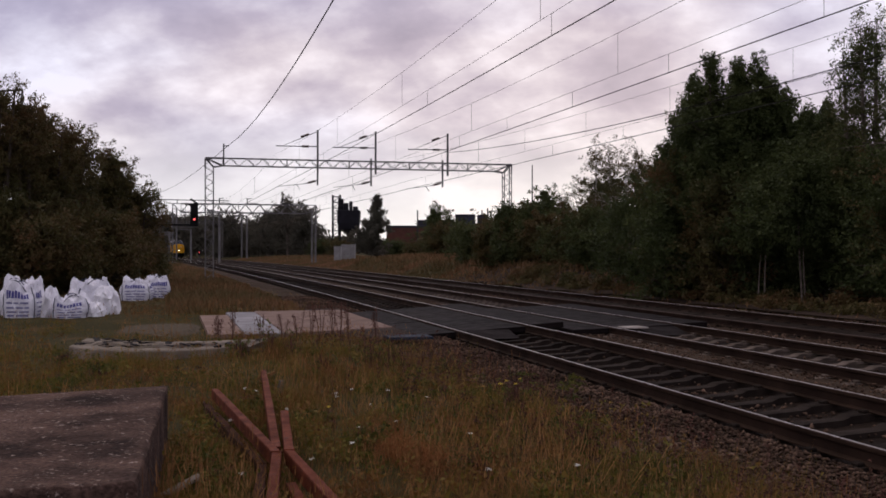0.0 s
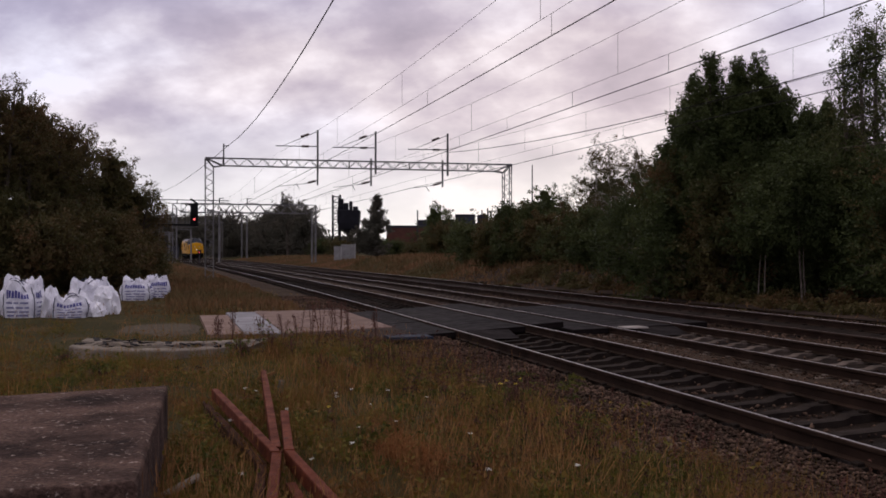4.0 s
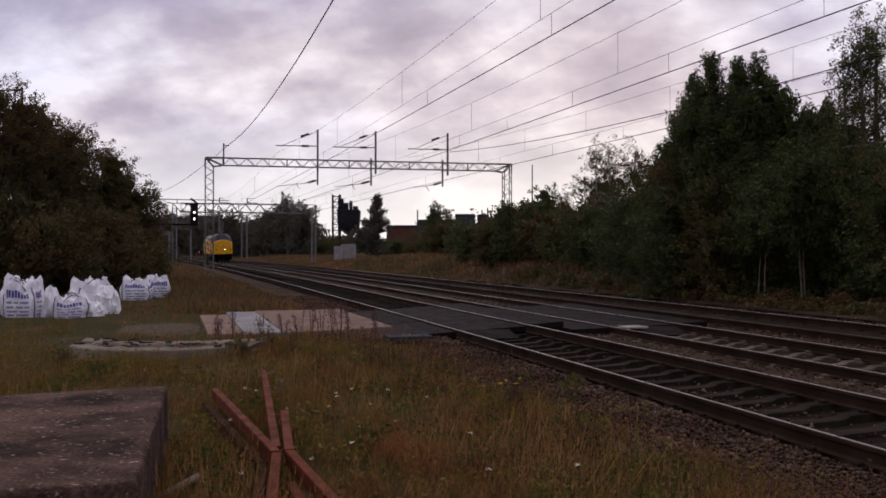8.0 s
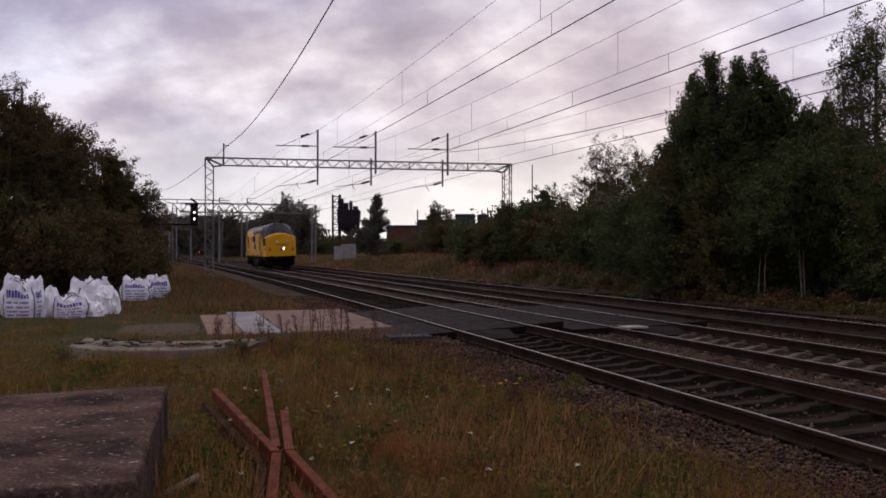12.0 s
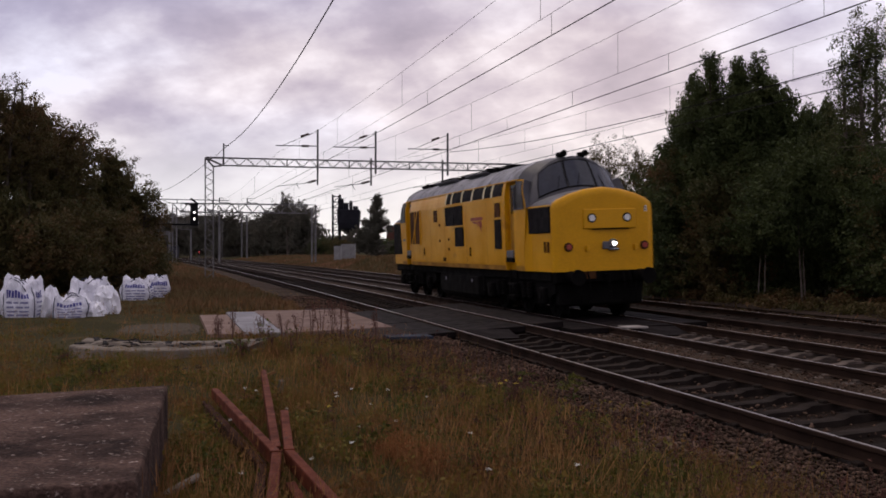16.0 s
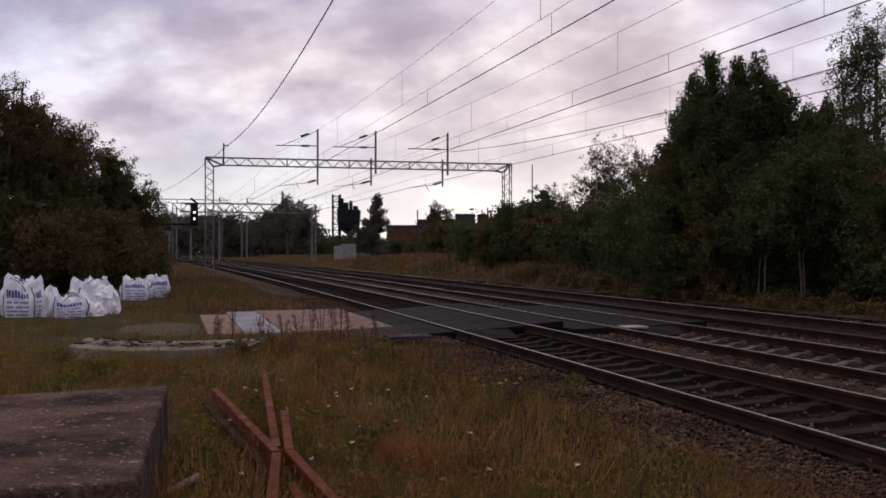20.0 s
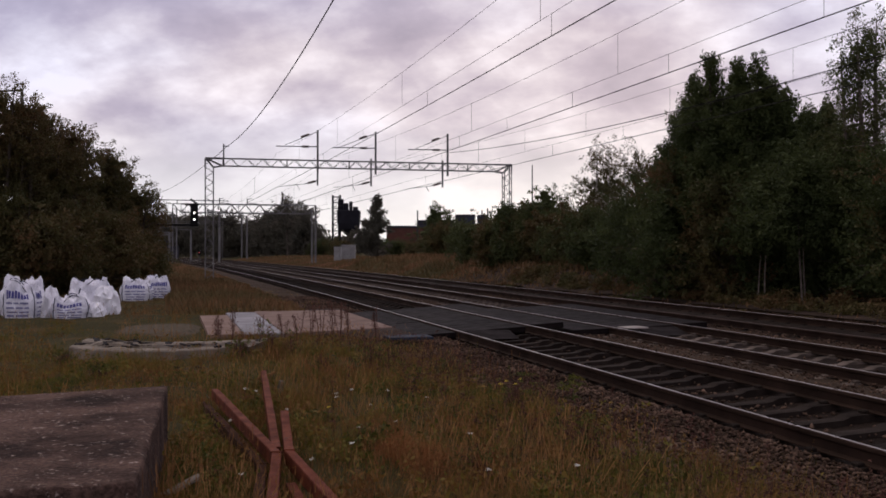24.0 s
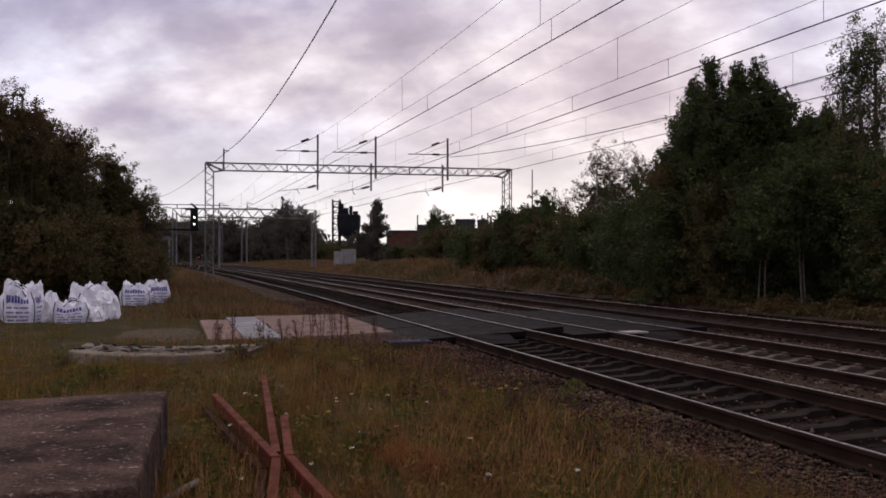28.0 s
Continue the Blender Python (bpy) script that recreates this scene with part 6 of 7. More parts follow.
def build_weeds():
    """Tall dark dock stalks by the crossing boards."""
    rng = np.random.default_rng(21)
    spots = [(-2.55, 20.4, 0.85), (-2.35, 20.2, 0.8), (-2.15, 20.5, 0.95), (-1.98, 20.3, 0.9), (-1.85, 20.6, 0.8), (-4.2, 19.8, 0.6), (-4.0, 20.0, 0.7), (-3.4, 19.7, 0.6), (-1.25, 19.6, 0.7), (-2.7, 19.6, 0.7), (-4.35, 20.1, 0.5), (-3.05, 20.0, 0.6)]
    for x, y, h in spots:
        z = float(ground_z(np.array([x]), np.array([y]))[0])
        f = thing("dock_plant", "tall dark reddish dock stalk gone to seed", "weed", pose(x, y, z), "dock plants")
        m = Mesh()
        tips = []
        for k in range(3):
            e = Vector((rng.normal(0, 0.06), rng.normal(0, 0.06), h * rng.uniform(0.75, 1.0)))
            m.chain([(0, 0, 0), e * 0.5 + Vector((0.02, 0, 0)), e], 0.006, 5)
            tips.append(e)
        part("stalk", m, WEED, f, fix=False)
        c = []
        for e in tips:
            for j in range(70):
                u = rng.uniform(0.35, 1.0)
                c.append(np.array(e) * u + rng.normal(0, 0.03, 3))
        part("seed_head", quads("seed_head", leaf_faces(rng, np.array(c), 0.014, 0.034), WEED), None, f)["kind"] = "stuff"


def build_leafy_plants():
    """Single leafy plants standing up out of the grass."""
    spots = ((-2.7, 16.5, 0.55, 0.24), (-2.45, 16.9, 0.45, 0.2), (-3.1, 16.2, 0.34, 0.2), (-1.0, 15.4, 0.52, 0.24), (-0.75, 15.8, 0.4, 0.2), (-5.6, 15.6, 0.3, 0.2), (1.25, 9.1, 0.3, 0.22), (1.05, 9.5, 0.26, 0.2),
             (-1.66, 7.6, 0.16, 0.24), (-1.85, 8.3, 0.15, 0.22), (-0.3, 12.4, 0.3, 0.22), (0.75, 10.8, 0.36, 0.2), (1.9, 7.7, 0.3, 0.2), (0.1, 14.6, 0.36, 0.2), (-1.7, 15.0, 0.3, 0.2), (-0.62, 9.0, 0.22, 0.16), (0.35, 8.1, 0.2, 0.18), (-4.6, 14.2, 0.26, 0.18))
    for i, (x, y, h, r) in enumerate(spots):
        build_tree("leafy_weed", "upright green leafy weed standing in the grass", x, y, h, r, 700, 300 + i, PLANT, WEED, (0.014, 0.036), 0.05, 0.5, 0.2, clump=0.05, stems=3, category="weed", group="leafy weeds", core=0)


def build_tall_clumps():
    """Taller tufts standing above the short grass."""
    rng = np.random.default_rng(44)
    X, Y = grass_points(rng, 620, 5.5, 24.0)
    spots = [(x, y, rng.uniform(0.14, 0.27), 34) for x, y in zip(X, Y) if x > -5.2]
    spots += [(-2.65, 16.3, 0.42, 130), (-2.5, 16.5, 0.36, 110), (-1.0, 15.2, 0.36, 120), (-0.8, 15.4, 0.3, 90), (-1.9, 16.6, 0.36, 100), (-1.6, 17.0, 0.34, 90), (-2.2, 17.0, 0.34, 90), (0.2, 13.6, 0.32, 90), (1.1, 11.4, 0.36, 110), (1.6, 9.6, 0.34, 110), (2.0, 8.2, 0.32, 100), (-3.6, 15.4, 0.3, 70)]
    V = []
    for x, y, h, k in spots:
        px, py = x + rng.normal(0, 0.07, k), y + rng.normal(0, 0.07, k)
        P = np.stack([px, py, turf_z(px, py) - 0.01], 1)
        hh = h * rng.uniform(0.45, 1.15, k)
        V.append(blade_faces(rng, P, hh, hh * rng.uniform(0.05, 0.55, k), np.full(k, 0.0007 + 0.00016 * y))[:, [0, 1, 3]])
        m = k // 3
        u = rng.random(m)
        c = P[:m] + np.stack([rng.normal(0, 0.03, m), rng.normal(0, 0.03, m), u * hh[:m]], 1)
        V.append(leaf_faces(rng, c, 0.018, 0.05))
    tagged(new("weed_tufts", quads("weed_tufts", np.concatenate(V), GRASS)), "taller tufts of weeds standing in the grass", "weeds", kind="stuff")


def build_seed_stalks():
    """Tall stalks with dark seed heads along the edge of the ballast."""
    rng = np.random.default_rng(51)
    n = 420
    s, w = 5 + 14 * rng.random(n) ** 1.3, -2.1 - np.abs(rng.normal(0.5, 0.8, n))
    P = np.array([line(a, b) for a, b in zip(s, w)])
    P[:, 2] = ground_z(P[:, 0], P[:, 1]) - 0.01
    P[w > -2.7, 2] = -0.2
    h = rng.uniform(0.16, 0.48, n)
    st_ = blade_faces(rng, P, h, h * rng.uniform(0.05, 0.35, n), np.full(n, 0.0032))[:, [0, 1, 3]]
    k = 26
    u = rng.uniform(0.45, 1.02, (n, k, 1)) ** 0.7
    c = (P[:, None] + (st_[:, 2] - P)[:, None] * u + rng.normal(0, 0.016, (n, k, 3))).reshape(-1, 3)
    V = np.concatenate([st_, leaf_faces(rng, c, 0.012, 0.03)])
    tagged(new("seed_stalks", quads("seed_stalks", V, WEED)), "dark brown weed stalks gone to seed beside the ballast", "weeds", kind="stuff")


build_grass()
build_leafy_plants()
build_seed_stalks()
build_tall_clumps()
build_bank()
build_brush()
build_leafy_weeds()
build_ground_cover()
build_flowers()
build_weeds()


# ------------------------------------------------------------------ crossing
def build_crossing():
    # boards leading to the tracks
    specs = (((21.7, 28.1), (-5.75, -5.05), PLY, "pinkish worn crossing board"), ((21.65, 29.3), (-5.03, -4.25), SHEET, "pale grey worn crossing board"), ((21.65, 29.8), (-4.23, -1.75), PLY, "wide pinkish worn crossing board"))
    for (s0, s1), (w0, w1), mt, lab in specs:
        m = Mesh()
        z = -0.085
        c = [line(s0, w0), line(s0, w1), line(s1, w1), line(s1, w0)]
        if w1 == -1.75:
            c[1], c[2] = line(22.9, w1), line(s1, w1 - 0.05)
        top = [p + Vector((0, 0, z)) for p in c]
        bot = [p + Vector((0, 0, z - 0.2)) for p in c]
        ins = [p.lerp((c[0] + c[2]) / 2, 0.01) + Vector((0, 0, z + 0.012)) for p in c]
        m.loft([bot, top, ins], closed=True)
        m.add(ins, [(0, 1, 2, 3)])
        b = part("crossing_board", m, mt)
        tagged(b, lab + " laid level with the rails", "board", "crossing boards")
    m = Mesh()
    m.box((-0.66, 20.1, -0.045), (0.85, 0.6, 0.05), Matrix.Rotation(heading(20), 3, "Z"), 0.006)
    tagged(part("blue_board", m, BLUE_SHEET), "dull blue board lying beside the track", "board")
    # rubber panels between and beside the rails
    deck = thing("crossing_deck", "dark rubber panels filling the tracks at the foot crossing", "crossing deck")
    rnd = random.Random(3)
    for off, z0, cant in TRACKS[:2]:
        for w0, w1 in ((-0.66, 0.66), (-1.72, -0.84), (0.84, 1.6)):
            if off > 0 and w0 < -1:
                w0 = -1.65
            for i in range(5):
                s0 = 20.9 + i * 1.62 + (0.25 if w0 > 0 else 0)
                m = Mesh()
                wc = off + (w0 + w1) / 2
                m.box((0, 0, 0), (w1 - w0, 1.612, 0.12), None, 0.006)
                part("rubber_panel", m, RUBBER, deck, m=on_line(s0 + 0.81, wc, z0 + cant * (w0 + w1) / 2 - 0.075 + rnd.uniform(-0.006, 0.004)) @ pose(0, 0, 0, 0, -math.degrees(cant), 0))
    for off, s0, w, ln, mt, nm in ((0, 20.5, -0.15, 0.9, RUBBER, "dark worn end ramp"), (3.367, 20.5, 0.25, 0.55, RUBBER, "dark worn end ramp")):
        m = Mesh()
        m.add([(-0.45, 0.4, 0.0), (0.45, 0.4, 0.0), (0.45, -0.3, -0.13), (-0.45, -0.3, -0.13), (-0.45, 0.4, -0.14), (0.45, 0.4, -0.14)], [(0, 1, 2, 3), (4, 0, 3), (1, 5, 2), (0, 4, 5, 1), (3, 2, 5, 4)])
        part("end_ramp", m, mt, deck, nm, m=on_line(s0, off + w, -0.03))
    m = Mesh()
    m.box((0, 0, 0), (0.5, 0.42, 0.035), None, 0.008)
    part("pale_plate", m, PALE_STEEL, deck, "pale steel plate at the deck end", m=on_line(20.55, 2.92, -0.01, 8))


def build_made_ground():
    """Trodden stony earth that fills up to the deck beside the boards."""
    b = Mesh()
    b.loft([[line(s, w + 0.08 * noise.noise((s * 1.7, w, 1.0)), -0.24 + (z + 0.24) * min(1.0, (s - 19.2) / 2.6) + 0.02 * noise.noise((s * 2, w * 2, 5.0))) for w, z in ((-3.2, -0.2), (-2.7, -0.10), (-2.2, -0.095), (-1.72, -0.09), (-1.6, -0.3))] for s in np.arange(19.2, 31.0, 0.3)])
    tagged(part("made_ground", b, CINDER, smooth=True), "trodden dark stony earth beside the crossing", "dirt", kind="structure")


build_crossing()
build_made_ground()


# ------------------------------------------------------------------ concrete block, rusty steelwork, ring kerb
def build_block():
    top, bot = 0.44, -0.35
    c = [Vector((-1.535, 5.295, 0)), Vector((-2.36, 9.07, 0)), Vector((-5.6, 7.25, 0)), Vector((-4.8, 3.98, 0))]
    c = c[::-1]
    mid = sum(c, Vector()) / 4
    rng = random.Random(8)
    m = Mesh()

    def ring(f, z, jit=0.0):
        r = []
        for a, b in zip(c, c[1:] + c[:1]):
            for k in range(14):
                p = a.lerp(b, k / 14)
                p = mid + (p - mid) * f
                r.append(Vector((p.x + rng.uniform(-jit, jit), p.y + rng.uniform(-jit, jit), z + rng.uniform(-jit, jit) * 0.6)))
        return r
    rr = [ring(1.0, bot), ring(1.0, top - 0.03, 0.004), ring(0.994, top - 0.008, 0.005), ring(0.985, top, 0.004), ring(0.6, top, 0.004), ring(0.2, top, 0.004)]
    m.loft(rr, closed=True)
    m.add(rr[-1], [tuple(range(len(rr[-1])))])
    tagged(part("concrete_block", m, BLOCK), "dark lichen-stained concrete block with chipped edges in the grass", "concrete block")


def build_rusty_steel():
    """Cranked red-oxide channel sections lying crossed in the grass."""
    def zg(x, y):
        return float(ground_z(np.array([x]), np.array([y]))[0])

    def section(pts, label, metal=RUST):
        sec = thing("rusty_steel_section", label, "steel section", group="crossed steel sections")
        for a, b in zip(pts, pts[1:]):
            a, b = Vector(a), Vector(b)
            m = Mesh()
            d = b - a
            q = d.to_track_quat("Y", "Z").to_matrix()
            cpos = (a + b) / 2
            m.box(cpos, (0.070, d.length + 0.02, 0.012), q, 0.004)
            for sx in (-0.029, 0.029):
                m.box(cpos + q @ Vector((sx, 0, -0.053)), (0.012, d.length + 0.02, 0.10), q, 0.004)
            part("channel_length", m, metal, sec)
        b_ = Mesh()
        for p in pts[1:-1]:
            p = Vector(p)
            b_.box(p + Vector((0, 0, 0.006)), (0.088, 0.03, 0.014), None, 0.004)
        if b_.v:
            part("joint_plate", b_, metal, sec)
    return section


build_block()
section = build_rusty_steel()
section([(-2.46, 11.4, 0.10), (-1.215, 7.72, 0.12), (-0.93, 5.6, 0.06)], "cranked red-oxide steel channel lying in the grass")
section([(-2.24, 13.2, 0.10), (-1.27, 8.05, 0.10)], "straight red-oxide steel channel lying in the grass")
section([(-1.42, 9.46, 0.16), (-1.135, 7.8, 0.12), (-0.40, 5.7, 0.05)], "cranked red-oxide steel channel lying in the grass")
# added under-piece: dark rust plus the shade on the left bar's flange
section([(-2.55, 11.3, -0.02), (-1.36, 7.95, -0.01), (-1.16, 6.6, -0.02)], "dark rusted steel channel lying under the others", RUST_SHADED)
section([(-1.03, 7.15, 0.02), (-0.62, 5.75, 0.00)], "short red-oxide steel channel under the others")


def build_ring():
    """Low curved concrete kerb with rubble on it."""
    k = thing("curved_kerb", "low curved pale concrete base strewn with dark rubble", "concrete kerb")
    m = Mesh()
    n = 26
    pts = [(-6.05 + 2.8 * i / n, 17.1 - 0.75 * math.sin(math.pi * i / n)) for i in range(n + 1)]
    rings = []
    for i, (x, y) in enumerate(pts):
        j = 0.02 * noise.noise((i * 0.9, 0, 0))
        e = 0.03 * noise.noise((i * 0.7, 5.0, 0))
        dx = -0.12 + 0.24 * i / n
        rings.append([Vector((x, y + e, -0.3)), Vector((x, y + e, 0.03 + j)), Vector((x, y + 0.025, 0.05 + j)), Vector((x + 0.3 * dx, y + 0.3, 0.055 + j)), Vector((x + 0.33 * dx, y + 0.33, 0.015 + j)), Vector((x + 0.9 * dx, y + 0.9, 0.012 - j)), Vector((x + 0.93 * dx, y + 0.93, 0.06 + j)), Vector((x + 1.7 * dx, y + 1.5, 0.06 - j)), Vector((x + 1.75 * dx, y + 1.55, -0.2))])
    m.loft(rings)
    part("kerb", m, CONC, k)
    rng = random.Random(5)
    for i in range(70):
        heap = i >= 60
        t = rng.random()
        x = -6.0 + 3.0 * t
        y = 17.1 - 0.75 * math.sin(math.pi * t) + rng.uniform(0.25, 1.4)
        if heap:
            x, y = rng.uniform(-3.95, -3.35), rng.uniform(14.9, 15.3)
        b = Mesh()
        s = rng.uniform(0.04, 0.125)
        b.box((0, 0, 0), (s * rng.uniform(1, 3.4), s * rng.uniform(0.5, 1.1), s * rng.uniform(0.12, 0.34)), None, s * 0.05)
        r = part("rubble_piece", b, GRILLE if i % 7 else CONC, m=pose(x, y, (-0.1 if heap else 0.055) + s * 0.08, rng.uniform(-12, 12), rng.uniform(-12, 12), rng.uniform(0, 180)))
        tagged(r, "dark broken rubble piece" if i % 7 else "grey broken concrete piece", "rubble", "rubble on the kerb")
    g = Mesh()
    R = []
    for i in range(20):
        a = i / 20 * 2 * math.pi
        R.append((math.cos(a), math.sin(a)))
    c = line(24.0, -7.2)
    for f, z in ((1.0, -0.14), (0.8, -0.055), (0.3, -0.05)):
        g.v += [(c.x + 0.45 + x * 0.95 * f * (1 + 0.15 * math.sin(5 * i)), c.y + y * 1.9 * f * (1 + 0.12 * math.sin(7 * i + 1)), z - 0.03) for i, (x, y) in enumerate(R)]
    g.f = [(a * 20 + i, a * 20 + (i + 1) % 20, (a + 1) * 20 + (i + 1) % 20, (a + 1) * 20 + i) for a in range(2) for i in range(20)] + [tuple(range(40, 60))]
    tagged(part("gravel_patch", g, GRAVEL), "patch of grey gravel beside the boards", "gravel", kind="structure")
    st_ = Mesh()
    st_.box((0, 0, 0.07), (0.075, 0.05, 0.20), None, 0.012)
    tagged(part("marker_stone", st_, CONC, m=pose(-1.93, 12.5, -0.1, 8, 6, 20)), "small pale upright stone in the grass", "stone")
    st_ = Mesh()
    st_.bar((-2.32, 13.2, 0.0), (-2.12, 13.35, 0.06), 0.03, 0.03, 0.006)
    tagged(part("timber_offcut", st_, STRAW), "dry broken timber offcut lying in the grass", "timber")
    st_ = Mesh()
    st_.bar((-1.90, 6.95, -0.05), (-1.68, 7.3, 0.04), 0.055, 0.04, 0.012)
    tagged(part("pale_stick", st_, CONC), "pale broken stick in the grass", "stick")


build_ring()


# ------------------------------------------------------------------ builders' sacks
SN, SR = 20, 15


def sack_mesh(w, d, h, seed, slump=0.0):
    """A bulk sack: bulging creased sides, crumpled open top with peaked corners."""
    m = Mesh()
    rings = []
    crease = lambda x, y, z: 1 - 2 * abs(noise.noise((x, y, z)))
    for r in range(SR + 1):
        f = r / SR
        bulge = 1 + 0.09 * math.sin(math.pi * min(1, f * 1.05)) - 0.16 * f ** 3
        ring = []
        for i in range(4 * SN):
            side, u = i // SN, (i % SN) / SN * 2 - 1
            x, y = ((u, -1), (1, u), (-u, 1), (-1, -u))[side]
            rad = (abs(x) ** 4 + abs(y) ** 4) ** -0.25
            x, y = x * rad, y * rad
            nz = noise.noise((x * 1.6 + seed, y * 1.6, f * 2.0 + seed))
            c1 = crease(x * 2.3 + seed, y * 2.3, f * 3.1)
            c2 = crease(x * 5.5, y * 5.5 + seed, f * 6.5)
            k = bulge + (0.07 + 0.10 * f) * nz - 0.045 * (1 - c1) * (0.5 + f) - 0.022 * (1 - c2)
            corner = abs(x * y) ** 2
            z = h * f * (1 - slump * (0.5 + noise.noise((x * 0.9 + seed * 2, y * 0.9, 1.0))) * f)
            z += f ** 3 * h * (0.02 * corner + 0.15 * c1 - 0.10 + 0.18 * nz + 0.06 * c2)
            ring.append(Vector((x * k * w / 2, y * k * d / 2, max(0.0, z))))
        rings.append(ring)
    c = sum(rings[-1], Vector()) / len(rings[-1])
    for f, dz in ((0.90, 0.0), (0.72, -0.09), (0.5, -0.12), (0.25, -0.10)):
        rings.append([c + (p - c) * f + Vector((0, 0, h * (dz + 0.13 * crease(p.x * 6 * f + seed, p.y * 6 * f, 4.0)))) for p in rings[SR]])
    m.loft(rings, closed=True)
    m.add(rings[-1], [tuple(range(4 * SN))])
    return m, rings


def build_sack(x, y, w, d, h, turn, seed, slump, label, bars=True, straps=True):
    z = float(ground_z(np.array([x]), np.array([y]))[0])
    t = thing("builders_sack", label, "sack", pose(x, y, z, 0, 0, turn), "heap of builders' sacks")
    m, rings = sack_mesh(w, d, h, seed, slump)
    body = part("sack", m, BAG, t, smooth=False)

    def on_face(side, u, f, o=0.012):
        """A point on a side of the sack: u across, f up."""
        r = min(SR - 0.01, max(0, f * SR))
        i0, k = int(r), r - int(r)
        j = side * SN + (u + 1) / 2 * SN
        j0, kj = int(j), j - int(j)
        def pt(i):
            ring = rings[i]
            return ring[j0 % (4 * SN)].lerp(ring[(j0 + 1) % (4 * SN)], kj)
        p = pt(i0).lerp(pt(i0 + 1), k)
        out = Vector((p.x, p.y, 0)).normalized()
        return p + out * o
    def patch(side, u0, u1, f0, f1, o=0.012, nu=8):
        q = Mesh()
        q.loft([[on_face(side, u0 + (u1 - u0) * i / nu, f, o) for i in range(nu + 1)] for f in [f0 + (f1 - f0) * i / 4 for i in range(5)]])
        return q
    if bars:
        for side in (0, 1):
            for k in range(8):
                u0 = -0.66 + k * 0.17
                part("printed_block", patch(side, u0, u0 + 0.12, 0.62, 0.80, nu=2), INK, body, "blue print shown as blocks")
            for f0, f1, words in ((0.45, 0.51, ((-0.66, -0.3), (-0.22, 0.05), (0.12, 0.6))), (0.30, 0.36, ((-0.62, -0.2), (-0.1, 0.3), (0.38, 0.64))), (0.17, 0.22, ((-0.6, 0.0), (0.08, 0.62))), (0.05, 0.11, ((-0.64, -0.2), (-0.1, 0.6)))):
                for ua, ub in words:
                    part("printed_word", patch(side, ua, ub, f0, f1), INK_PALE, body, "faded blue print shown as a bar")
    if straps:
        for side in (0, 1, 2, 3):
            q = Mesh()
            q.loft([[on_face(side, -0.94 + du, f / 14 * 0.97, 0.016) for f in range(15)] for du in (-0.05, 0.05)])
            part("corner_strap", q, STRAP, body, "navy corner strap")
        for j in (SN // 3, 2 * SN + SN // 3):
            q = Mesh()
            a, b = rings[SR][j], rings[SR][(j + SN // 2) % (4 * SN)]
            pts = [a.lerp(b, i / 8) + Vector((0, 0, 0.10 * math.sin(math.pi * i / 8))) for i in range(9)]
            q.chain(pts, 0.012, 5)
            part("lifting_loop", q, STRAP, body, "dark lifting loop", fix=False)
    return t


build_sack(-10.72, 26.9, 0.82, 0.80, 0.80, 8, 1.0, 0.08, "full white builders' sack with blue print")
build_sack(-11.22, 28.3, 1.06, 0.9, 0.98, -12, 2.0, 0.16, "crumpled white builders' sack behind another", bars=False)
build_sack(-9.62, 27.4, 0.94, 0.80, 0.58, 10, 3.3, 0.30, "slumped half-empty white builders' sack with blue print")
build_sack(-9.80, 29.3, 1.0, 0.95, 0.92, 34, 7.3, 0.30, "open half-empty white sack with dark corner straps", bars=False)
build_sack(-10.72, 37.0, 1.02, 0.9, 0.74, 8, 4.1, 0.26, "slumped white builders' sack with blue print")
build_sack(-10.80, 39.8, 0.90, 0.86, 0.72, 30, 5.2, 0.04, "full white builders' sack with blue print and navy straps")


def build_film(x, y, w, d, h, seed):
    """Loose sheeting in a crumpled heap with sharp folds."""
    z = float(ground_z(np.array([x]), np.array([y]))[0])
    m = Mesh()
    rings = []
    for i in range(13):
        f = i / 12
        r = []
        for j in range(36):
            a = j / 36 * 2 * math.pi
            rad = math.cos(f * math.pi / 2) ** 0.55
            fold = abs(noise.noise((math.cos(a) * 1.9 + seed, math.sin(a) * 1.9, f * 2.2))) * 0.75 + abs(noise.noise((math.cos(a) * 4.5, math.sin(a) * 4.5 + seed, f * 5.0))) * 0.3
            k = rad * (1.12 - fold)
            zz = h * (math.sin(f * math.pi / 2) ** 0.9) * (1.1 - 0.55 * abs(noise.noise((math.cos(a) * 1.3, math.sin(a) * 1.3 + seed, f * 1.5))))
            r.append(Vector((math.cos(a) * k * w / 2, math.sin(a) * k * d / 2, zz)))
        rings.append(r)
    m.loft(rings, closed=True)
    ob = part("plastic_sheet", m, FILM, m=pose(x, y, z, 0, 0, seed * 20))
    tagged(ob, "crumpled heap of white polythene on the grass", "plastic sheet", "polythene heaps")


build_film(-10.28, 27.7, 0.5, 0.5, 0.80, 7.7)
build_film(-9.25, 29.0, 0.75, 0.7, 0.74, 8.6)
build_film(-9.02, 27.4, 0.50, 0.45, 0.36, 9.9)


